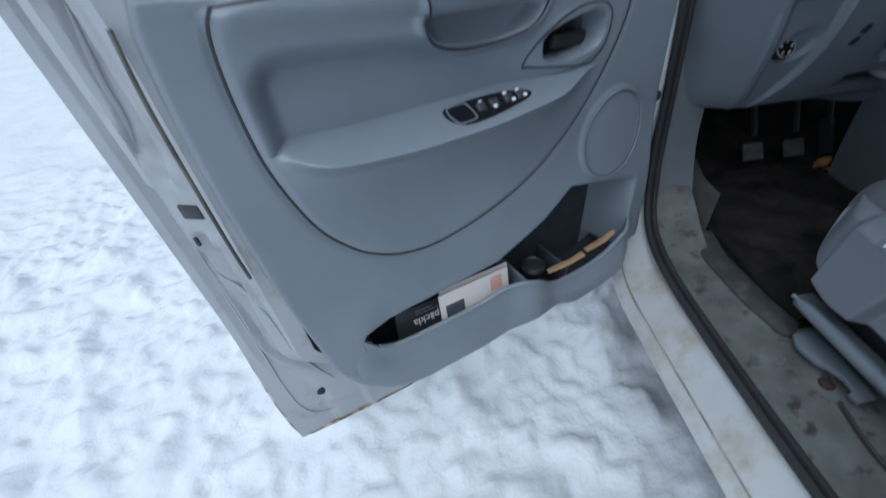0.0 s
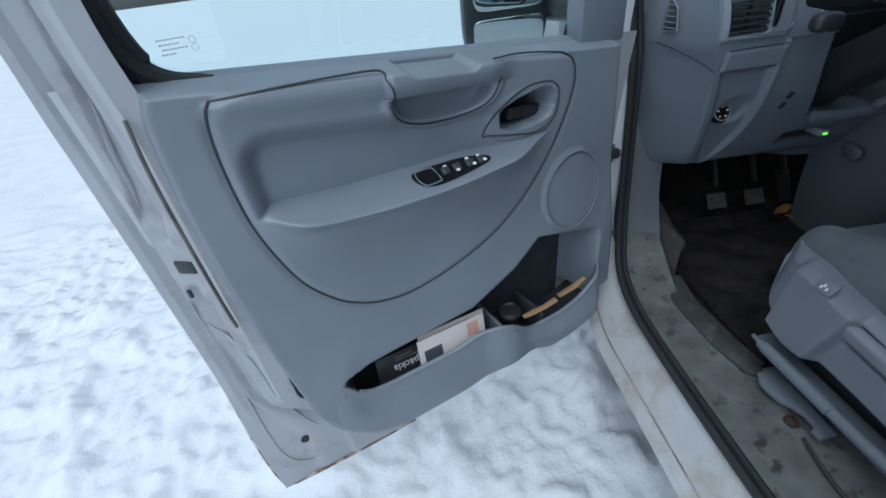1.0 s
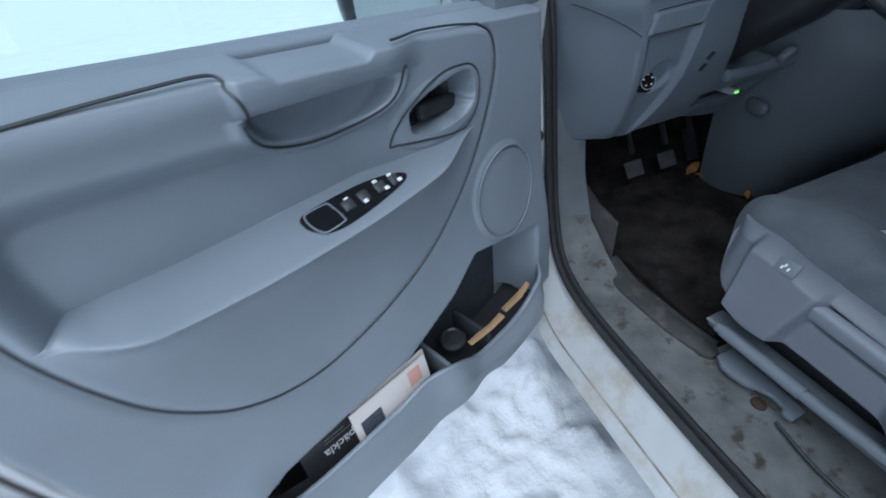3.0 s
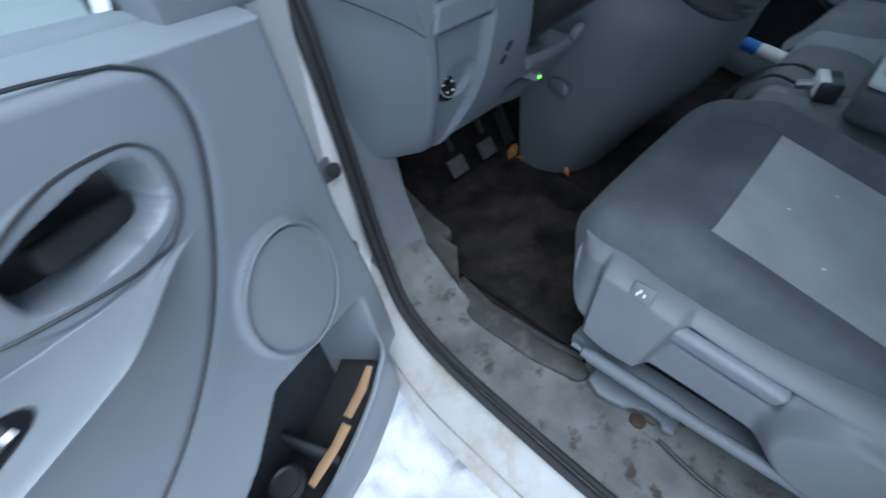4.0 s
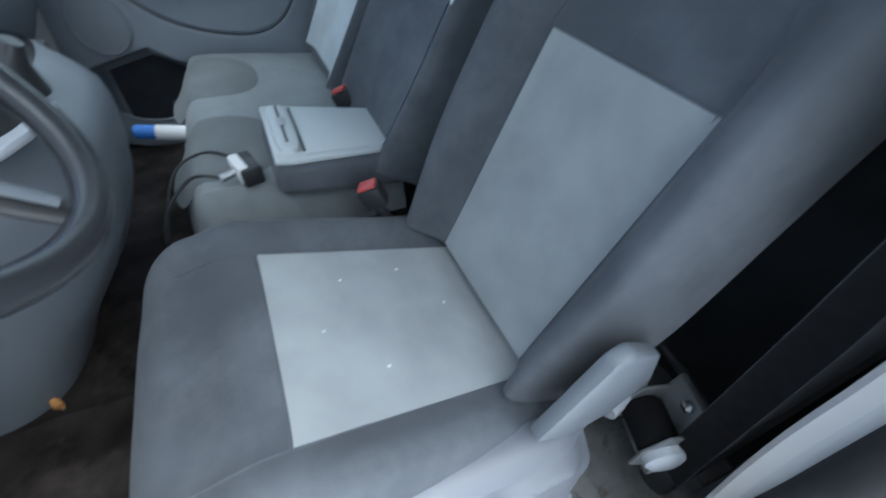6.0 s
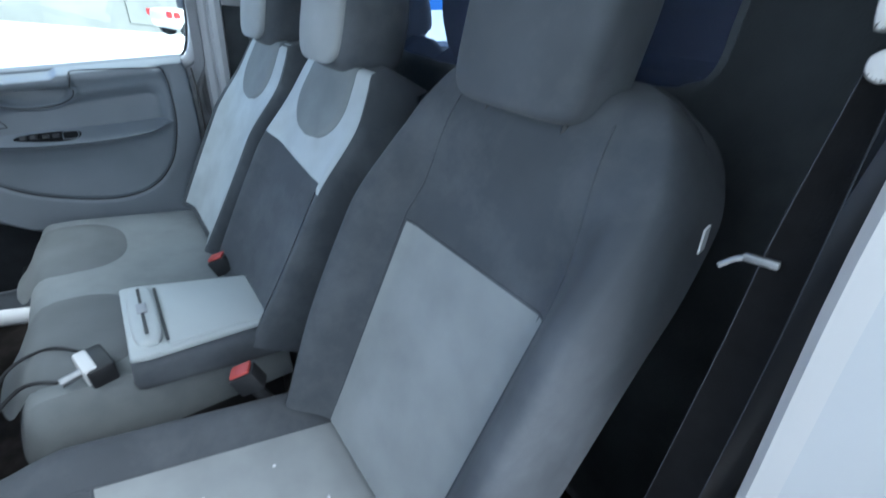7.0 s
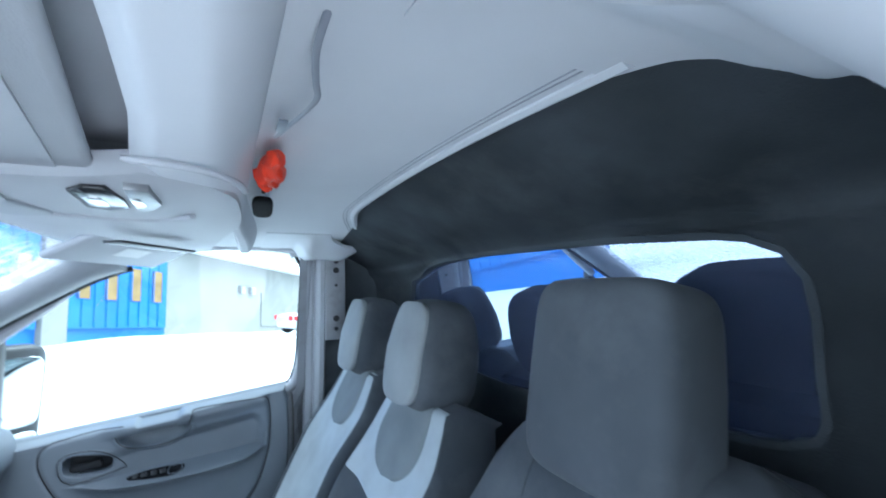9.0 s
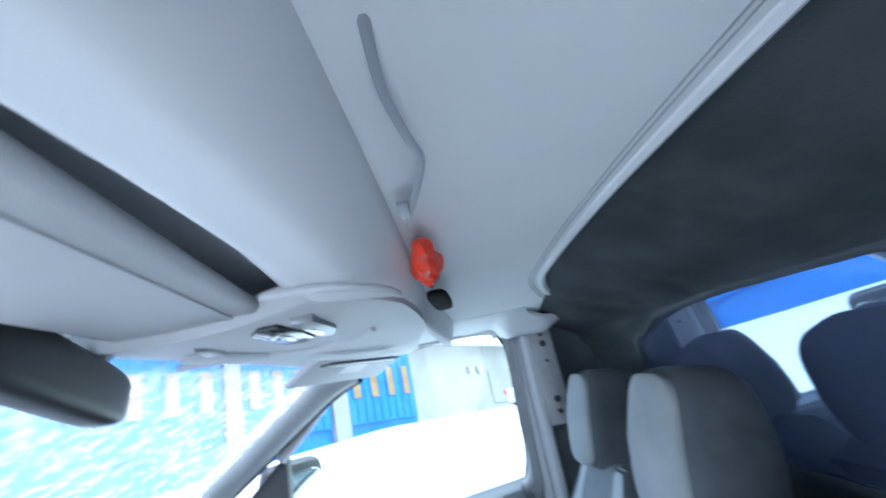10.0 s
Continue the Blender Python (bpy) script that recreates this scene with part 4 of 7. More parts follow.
        structure("pillar_right", sheet(post, 6, 30), TRIM, "pale painted door pillar", "pillar", 30)
        structure("pillar_edge_right", tube([(x0 + sx * (-0.012 + 0.055 * step(0.9, 1.75, z) - 0.035 * (1 - step(0.45, 0.95, z))), -1.05 + 0.05 * (1 - step(0.45, 0.72, z)), z) for z in [0.5 + 0.05 * k for k in range(25)]], 0.024, 8), TRIM, "pale strip on the pillar edge", "door seal")
    structure("pillar_seal", tube(smooth_line([(-0.045, -1.01, 0.56), (-0.026, -1.038, 0.7), (-0.021, -1.044, 0.84), (-0.015, -1.044, 0.98), (-0.012, -1.05, 1.1), (-0.012, -1.058, 1.2)], 5), [0.018, 0.022, 0.026] + [0.028] * 18 + [0.025, 0.022, 0.018, 0.014, 0.01], 10), RUBBER, "broad black rubber seal on the pillar foot", "door seal")
    # bare bracket with holes on the passenger pillar
    br = thing("pillar_bracket", "white painted steel bracket with dark holes on the pillar", "bracket", kind="structure")
    part("plate", box(1.722, 1.736, -1.172, -1.094, 1.388, 1.73, 0.004), DULLPAINT, br)
    for z, rr in ((1.695, 0.009), (1.66, 0.012), (1.6, 0.006), (1.47, 0.012), (1.43, 0.008)):
        part("hole", move(lathe([(rr, 0), (rr, 0.002), (rr * 0.3, 0.0025)], 14), Matrix.Translation((1.722, -1.135, z)) @ Matrix.Rotation(radians(-90), 4, "Y")), BLACK, br)
    # lower rear corner trim, black, by the belt reel
    for x0, x1 in ((-0.03, 0.03), (1.79, 1.85)):
        structure("hold_side", box(x0, x1, -1.75, -1.19 if x0 < 1 else -1.098, 0.1, 1.82), BULK, "dark side wall behind the pillar", "wall")
    structure("hold_floor", box(0.03, 1.79, -1.75, -1.3, 0.38, 0.436), BLACK, "dark cargo floor behind the seats", "floor")
    structure("pillar_lining", box(0.05, 0.11, -1.3, -1.12, 0.42, 1.62, 0.02), BLACK, "black lower pillar lining", "trim")
    structure("pillar_lining", box(1.66, 1.77, -1.3, -1.17, 0.42, 1.36, 0.02), BLACK, "black lower pillar lining", "trim")


build_shell()


# ---- partition behind the seats ----
def partition_y(x, z):
    side = ((x - 0.915) / 0.85) ** 4
    y = curve(z, [(0.4, -1.40), (1.2, -1.40), (1.58, -1.385), (1.66, -1.35), (1.74, -1.2), (1.81, -1.06)])
    return y + 0.06 * side


WIN = [(0.335, 1.61), (0.53, 1.645), (0.8, 1.655), (1.06, 1.66), (1.3, 1.65), (1.43, 1.615), (1.512, 1.585), (1.53, 1.40), (1.45, 1.372), (0.96, 1.325), (0.43, 1.362), (0.35, 1.377), (0.322, 1.395), (0.317, 1.45)]


def build_partition():
    ring = smooth_line([(x, 0, z) for x, z in WIN], 4, True)
    edge = [(q.x, q.z) for q in ring]

    def inside(x, z):
        hit = False
        n = len(edge)
        for i in range(n):
            (x0, z0), (x1, z1) = edge[i], edge[(i + 1) % n]
            if (z0 > z) != (z1 > z) and x < x0 + (z - z0) / (z1 - z0) * (x1 - x0):
                hit = not hit
        return hit
    def felt_y(x, z):
        return partition_y(x, z) + 0.004 * noise.noise((x * 4, z * 4, 0)) + 0.008 * math.exp(-((z - 1.67 + 0.03 * abs(x - 0.9)) / 0.012) ** 2)
    nx, nz = 240, 190
    b = bmesh.new()
    grid = {}

    def vert(i, j):
        if (i, j) not in grid:
            x, z = lerp(0.05, 1.78, i / nx), lerp(0.4, 1.81, j / nz)
            grid[i, j] = b.verts.new((x, felt_y(x, z), z))
        return grid[i, j]
    for i in range(nx):
        for j in range(nz):
            x, z = lerp(0.05, 1.78, (i + 0.5) / nx), lerp(0.4, 1.81, (j + 0.5) / nz)
            if not inside(0.92 + (x - 0.92) * 0.993, 1.48 + (z - 1.48) * 0.96):
                b.faces.new((vert(i, j), vert(i + 1, j), vert(i + 1, j + 1), vert(i, j + 1)))
    bmesh.ops.solidify(b, geom=b.faces[:], thickness=0.02)
    frame_bm = bmesh.new()
    rows = []
    for i, q in enumerate(ring):
        d = ring[(i + 1) % len(ring)] - ring[i - 1]
        o = Vector((-d.z, 0, d.x)).normalized()
        if (q - Vector((0.92, 0, 1.48))).dot(o) < 0:
            o = -o
        e = q + o * 0.01
        rows.append([frame_bm.verts.new(p) for p in ((q.x, -1.41, q.z), (q.x, felt_y(q.x, q.z) + 0.0008, q.z), (e.x, felt_y(e.x, e.z) + 0.0008, e.z), (e.x, felt_y(e.x, e.z) - 0.002, e.z))])
    for i in range(len(rows)):
        for k in range(3):
            frame_bm.faces.new((rows[i - 1][k], rows[i][k], rows[i][k + 1], rows[i - 1][k + 1]))
    join(b, frame_bm)
    wall = structure("wall_rear", b, BULK, "dark felt-lined partition with a wide window", "partition wall")
    win = thing("window_1", "wide tinted window in the dark partition", "window", kind="structure")
    pane = bmesh.new()
    pane.faces.new([pane.verts.new((q.x, -1.402 + 0.07 * (q.z - 1.36), q.z)) for q in ring])
    part("pane", pane, PANE, win, "blue-tinted reflecting glass")
    structure("hold_wall", box(0.0, 1.83, -1.7, -1.66, 0.4, 1.8), BLACK, "dark cargo hold", "wall")


build_partition()


# ---- ceiling ----
def roof_z(x):
    d = abs(x - 0.915) / 0.8
    return 1.80 - 0.05 * d ** 2 - (0.10 if x < 0.915 else 0.0) * step(0.86, 1.0, d)


def rear_edge(x):
    """Where the headliner ends behind the seats; it sweeps back towards the closed door's pillar."""
    return -1.058 - 0.15 * step(1.12, 1.7, x)


def build_ceiling():
    def lin(a, b):
        x = lerp(0.10, 1.73, a)
        return Vector((x, lerp(rear_edge(x), -0.42, b), roof_z(x)))
    structure("ceiling", sheet(lin, 60, 60, lambda a, b: lin(a, b) + Vector((0, 0, 0.04))), LINER, "pale grey cloth headliner", "ceiling", 60)
    xs = [0.3 + 0.05 * k for k in range(28)]
    tagged(finish("headliner_edge", tube([(x, rear_edge(x), roof_z(x) + 0.006) for x in xs], 0.012, 8), LINER), "pale rounded rear edge of the headliner", "headliner edge", kind="structure")
    for dy in (0.022, 0.03):
        tagged(finish("headliner_groove", tube([(x, rear_edge(x) + dy, roof_z(x) + 0.0006) for x in xs], 0.0016, 6), GREY), "thin pressed groove in the headliner", "groove", kind="structure")
    # cant rails along both doors, and the skirts that cover the pillar tops
    for x0, sx in ((0.10, 1), (1.73, -1)):
        def rail(a, b):
            y = lerp(-1.02, -0.35, b)
            th = a * math.pi * 0.6
            return Vector((x0 + sx * (0.075 * (1 - math.cos(th)) - 0.02), y, (1.735 if sx > 0 else 1.768) - (0.075 if sx > 0 else 0.02) * math.sin(th) + 0.02 * a + 0.035 * (1 - step(-1.0, -0.85, y)) * math.sin(th)))
        structure("cant_rail", sheet(rail, 10, 24), LINER, "pale grey padded roof side rail", "roof rail")

        def skirt(a, b):
            x = curve(a, [(0, 0.33), (0.3, 0.265), (0.5, 0.225), (0.65, 0.198), (0.78, 0.165), (1, 0.06)])
            y = lerp(-0.86, curve(x, [(0.06, -1.255), (0.2, -1.25), (0.24, -1.15), (0.28, -1.085), (0.33, -1.066)]), b)
            low = curve(a, [(0, 1.778), (0.3, 1.748), (0.5, 1.722), (0.65, 1.704), (0.78, 1.7), (1, 1.7)]) + (0.022 if sx > 0 else 0) + 0.045 * step(-1.13, -1.26, y) + 0.004 * math.sin(y * 40) * a
            roof = roof_z(0.915 + sx * (x - 0.915)) - 0.002
            return Vector((0.915 + sx * (x - 0.915), y, lerp(roof, min(roof, low), step(-0.87, -0.98, y) if sx > 0 else step(-0.965, -1.02, y))))
        structure("pillar_cover", sheet(skirt, 30, 30, lambda a, b: skirt(a, b) + Vector((0, 0, 0.012))), LINER, "pale smooth skirt covering the pillar top", "trim", 60)
    structure("roof", box(0.05, 1.78, -1.7, -0.4, 1.85, 1.87), PAINT, "white van roof", "roof")


build_ceiling()


# ---- overhead shelf, visors and console ----
def build_overhead():
    shelf = thing("overhead_shelf", "pale grey moulded overhead shelf with a rolled rear edge", "overhead shelf")

    def under(a, b):
        x = lerp(0.2, 1.56, a)
        front = line_at(x, [(0.2, -0.7), (0.36, -0.688), (0.5, -0.675), (0.65, -0.65), (0.72, -0.665), (0.8, -0.72), (1.0, -0.75), (1.56, -0.78)])
        y = lerp(-0.785 - 0.05 * step(1.0, 1.56, x), front, b)
        z = 1.728 - 0.02 * ((x - 0.9) / 0.7) ** 2 + 0.058 * (1 - min(1, b / 0.5)) ** 2.2 + 0.016 * step(0.8, 1, b)
        return Vector((x, y, z))
    part("panel", sheet(under, 60, 24, lambda a, b: under(a, b) + Vector((0, 0.0, 0.03))), LINER, shelf)
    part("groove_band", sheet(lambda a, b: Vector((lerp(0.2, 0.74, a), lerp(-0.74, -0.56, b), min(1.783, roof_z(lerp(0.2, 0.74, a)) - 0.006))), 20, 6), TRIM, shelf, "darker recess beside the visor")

    con = thing("overhead_console", "pale grey overhead console with switches and lamp", "overhead console")

    def cons(a, b):
        x = lerp(0.66, 1.62, a)
        rear = curve(x, [(0.66, -0.66), (0.72, -0.735), (0.8, -0.765), (1.0, -0.775), (1.3, -0.74), (1.62, -0.7)])
        y = lerp(rear, -0.35, b)
        z = 1.742 - 0.034 * math.sin(math.pi * min(1, 0.06 + 0.88 * b)) ** 0.45 + 0.008 * b
        return Vector((x, y, z))
    part("body", sheet(cons, 50, 26, lambda a, b: cons(a, b) + Vector((0, 0, 0.03))), TRIM, con, "light grey moulding")
    part("fascia", sheet(lambda a, b: Vector((lerp(0.15, 0.7, a), lerp(-0.6, -0.38, b), 1.748)), 6, 6), TRIM, con)
    # two almond-shaped lamp lenses with bright reflectors behind dark bezels
    for poly, mat in (([(0.71, -0.58), (0.685, -0.6), (0.69, -0.622), (0.76, -0.628), (0.815, -0.624), (0.84, -0.6), (0.82, -0.574)], GLOSS), ([(0.68, -0.64), (0.69, -0.664), (0.775, -0.668), (0.82, -0.652), (0.832, -0.634), (0.76, -0.636)], STEEL)):
        bez = part("lens", prism(poly, "z", 1.7085, 1.72, 0.001), mat, con, "almond-shaped lamp lens")
        cx, cy = sum(p[0] for p in poly) / len(poly), sum(p[1] for p in poly) / len(poly)
        part("reflector", prism([(lerp(cx, px, 0.45) + 0.012, lerp(cy, py, 0.45) + 0.008) for px, py in poly], "z", 1.7075, 1.71, 0.0004), CHROME, bez, "bright reflector")
    part("lamp", move(pillow(0.075, 0.035, 0.008, 0.6), Matrix.Translation((0.86, -0.47, 1.715)) @ Matrix.Rotation(radians(-15), 4, "Z")), LIGHTGREY, con, "oval pale reading lamp")
    part("step_lip", tube(smooth_line([(0.568, -0.658, 1.716), (0.574, -0.687, 1.716), (0.583, -0.716, 1.716), (0.603, -0.740, 1.716), (0.634, -0.762, 1.716), (0.680, -0.773, 1.716)], 4), [0.003] + [0.0045] * 19 + [0.003], 8), TRIM, con, "rolled step where the shelf meets the console")
    part("lens", prism([(0.734, -0.494), (0.746, -0.504), (0.802, -0.497), (0.831, -0.474), (0.784, -0.477)], "z", 1.7095, 1.716, 0.001), STEEL, con, "narrow bright lamp lens")
    part("lower_lip", tube(smooth_line([(0.865, -0.385, 1.713), (0.890, -0.456, 1.713), (0.923, -0.537, 1.713), (0.938, -0.638, 1.713), (0.881, -0.699, 1.713)], 4), 0.005, 8), TRIM, con, "rounded lower edge of the console")
    part("slot", move(box(-0.14, 0.1, -0.02, 0.02, -0.003, 0.003, 0.002), Matrix.Translation((1.22, -0.615, 1.69)) @ Matrix.Rotation(radians(-28), 4, "Z")), BLACK, con, "dark slot above the visor")

    vis = thing("sun_visor", "large pale grey sun visor folded up against the roof", "sun visor")
    part("board", move(box(-0.3, 0.2, -0.085, 0.085, -0.009, 0.009, 0.008, 3), Matrix.Translation((0.5, -0.555, 1.735)) @ Matrix.Rotation(radians(9), 4, "Z")), VISOR, vis, "flat padded board")
    part("board_face", move(box(-0.285, 0.165, -0.055, 0.07, -0.0115, -0.008, 0.0015), Matrix.Translation((0.5, -0.555, 1.735)) @ Matrix.Rotation(radians(9), 4, "Z")), TRIM, vis, "paler inner face of the board")
    vis2 = thing("sun_visor", "pale grey passenger sun visor folded up", "sun visor")
    part("board", move(box(-0.2, 0.2, -0.07, 0.07, -0.008, 0.008, 0.007, 3), Matrix.Translation((1.4, -0.53, 1.7)) @ Matrix.Rotation(radians(-22), 4, "Z") @ Matrix.Rotation(radians(-24), 4, "X")), TRIM, vis2, "flat padded board")
    part("label", move(box(-0.05, 0.05, -0.02, 0.02, -0.0092, -0.0084), Matrix.Translation((1.4, -0.53, 1.7)) @ Matrix.Rotation(radians(-22), 4, "Z") @ Matrix.Rotation(radians(-24), 4, "X")), WHITE, vis2, "white warning sticker")

    strap = thing("hanging_strap", "grey webbing strap looped out of the shelf gap", "strap")
    part("webbing", tube(smooth_line([(0.35, -0.812, 1.776), (0.395, -0.812, 1.77), (0.44, -0.82, 1.7665), (0.467, -0.826, 1.765), (0.503, -0.821, 1.765), (0.567, -0.806, 1.765), (0.6, -0.802, 1.768)], 5), 0.0032, 6, False, 0.3), GREY, strap)
    part("buckle", move(box(-0.016, 0.016, -0.005, 0.005, -0.002, 0.002, 0.001), Matrix.Translation((0.548, -0.803, 1.764))), DARK, strap)
    ball = finish("orange_bag", pillow(0.085, 0.017, 0.016, 0.9, 26, 14, lambda x, y, z: (x, y * (1 + 5 * x) + 0.012 * noise.noise((x * 45, y * 45, z * 45)), z * (1 + 3 * x) + 0.012 * noise.noise((x * 50, y * 50, z * 50 + 7)))), ORANGE, angle=15)
    ball.matrix_world = pose(0.725, -0.808, 1.762, 0, 0, 0)
    tagged(ball, "bright orange crumpled bag wedged in the shelf gap", "bag")
    tagged(finish("black_clip", move(box(-0.01, 0.014, -0.0035, 0.0035, -0.004, 0.004, 0.0015), Matrix.Translation((0.835, -0.806, 1.757))), WEBBING), "small black clip hanging under the orange bag", "clip")
    # added black pad paints the shade where the shelf gap ends
    part("gap_shade", move(pillow(0.1, 0.02, 0.008, 0.6), Matrix.Translation((1.0, -0.815, 1.757)) @ Matrix.Rotation(radians(-4), 4, "Z")), WEBBING, shelf, "black pad standing in for shade at the end of the gap")


build_overhead()


# ---- windscreen, pillars and front ----
def build_front():
    top = [(0.14, -0.36, 1.70), (0.5, -0.42, 1.75), (0.915, -0.44, 1.765), (1.33, -0.42, 1.75), (1.69, -0.36, 1.70)]
    low = [(0.02, 0.42, 1.16), (0.45, 0.6, 1.17), (0.915, 0.66, 1.17), (1.38, 0.6, 1.17), (1.81, 0.42, 1.16)]

    def ws(a, b):
        t, l = (Vector([line_at(a, [(i / 4, row[i][c]) for i in range(5)]) for c in range(3)]) for row in (top, low))
        return t.lerp(l, b)
    screen = structure("windscreen", sheet(ws, 16, 10), SCREENGLASS, "snow-dusted curved windscreen", "windscreen")
    screen.visible_shadow = False
    for sx, x0 in ((1, 0.0), (-1, 1.83)):
        pts = [(x0 + sx * x, y, z) for x, y, z in ((0.155, -0.45, 1.715), (0.145, -0.33, 1.665), (0.11, -0.05, 1.49), (0.07, 0.2, 1.33), (0.02, 0.45, 1.17))]
        structure("a_pillar", tube(smooth_line(pts, 5), 0.068, 14, False, 0.85), PILLARTRIM, "grey windscreen pillar trim", "pillar")
        structure("a_pillar_seal", tube(smooth_line([(p[0] - sx * 0.04, p[1] - 0.03, p[2] - 0.045) for p in pts], 5), 0.009, 8), RUBBER, "black door seal beside the pillar", "door seal")
    structure("header_rail", tube(smooth_line([(p[0], p[1] + 0.01, p[2] + 0.005) for p in top], 5), 0.022, 8), TRIM, "light grey windscreen header", "trim")
    structure("bonnet", sheet(lambda a, b: Vector((lerp(0.02, 1.81, a), lerp(0.66, 1.2, b), 1.14 - 0.2 * b * b - 0.05 * (2 * a - 1) ** 2)), 12, 8), PAINT, "white van bonnet", "bonnet")
    mir = thing("interior_mirror", "black interior mirror with grey mount under the windscreen header", "mirror")
    part("housing", move(pillow(0.12, 0.02, 0.034, 0.45), Matrix.Translation((0.625, -0.42, 1.694)) @ Matrix.Rotation(radians(14), 4, "Y") @ Matrix.Rotation(radians(12), 4, "Z")), BLACK, mir)
    part("mount", tube([(0.66, -0.41, 1.69), (0.72, -0.42, 1.76)], 0.012, 8), GREY, mir)
    tagged(finish("screen_sensor", move(pillow(0.05, 0.02, 0.03, 0.8), Matrix.Translation((1.779, -0.25, 1.686))), GREY), "grey oval pad at the windscreen edge", "sensor pad")


build_front()

# ---- dashboard ----
def crease_x(z):
    """Where the dashboard's face turns back into its end panel."""
    return curve(z, [(0.74, 0.185), (0.80, 0.158), (0.916, 0.118), (1.025, 0.084), (1.06, 0.074), (1.11, 0.052), (1.225, 0.045)])


def ridge_x(z):
    return curve(z, [(0.74, 0.205), (0.80, 0.222), (0.89, 0.238), (0.98, 0.228), (1.05, 0.214), (1.10, 0.211)])


def binnacle_x(z):
    """Edge of the dark hollow behind the wheel, slanting up and outwards."""
    return curve(z, [(0.88, 0.415), (0.93, 0.386), (1.034, 0.338), (1.1, 0.316), (1.135, 0.295), (1.16, 0.225), (1.225, 0.215)])


def dash_y(x, z):
    """Face of the dashboard, seen from the seat."""
    y = curve(z, [(0.74, 0.02), (0.78, -0.045), (0.88, -0.115), (0.98, -0.165), (1.06, -0.19), (1.13, -0.205), (1.19, -0.19), (1.215, -0.13), (1.225, 0.0)])
    # raised bead beside the knob panel, the panel right of it set back
    if z < 1.1:
        d = x - ridge_x(z)
        y -= 0.007 * math.exp(-(d / 0.006) ** 2)
        y += 0.008 * step(0.0, 0.01, d) * step(0.76, 0.8, z)
    # sunk knob panel under the lid
    if z < 1.052 and crease_x(z) < x < ridge_x(z):
        y += 0.011 * step(0.0, 0.012, 1.052 - z) * (1 - step(0.9, 1.0, 1.052 - z)) * step(0.012, 0.03, x - crease_x(z)) * step(0.004, 0.012, ridge_x(z) - x) * step(0.76, 0.86, z)
    e = math.hypot((x - 0.182) / 0.044, (z - 0.945) / 0.042)
    y += 0.012 * (1 - step(0.6, 1.0, e))
    # lid
    if 0.08 < x < 0.215 and 1.052 < z < 1.094:
        y -= 0.005 * step(0.086, 0.09, x) * (1 - step(0.206, 0.21, x)) * (1 - step(1.088, 1.092, z))
    # air vent well
    if 0.06 < x < 0.2 and z > 1.11:
        y -= 0.008 * step(0.055, 0.065, x) * (1 - step(0.19, 0.205, x)) * step(1.108, 1.12, z)
        y += 0.022 * step(0.068, 0.072, x) * (1 - step(0.146, 0.15, x)) * step(1.122, 1.126, z) * (1 - step(1.2, 1.205, z))
    hole = step(binnacle_x(z) - 0.004, binnacle_x(z) + 0.004, x) * (1 - step(0.66, 0.7, x)) * step(0.885, 0.9, z)
    slot = step(0.385, 0.4, x) * (1 - step(0.54, 0.56, x)) * step(0.806, 0.812, z) * (1 - step(0.838, 0.846, z))
    return y + 0.14 * hole + 0.03 * slot


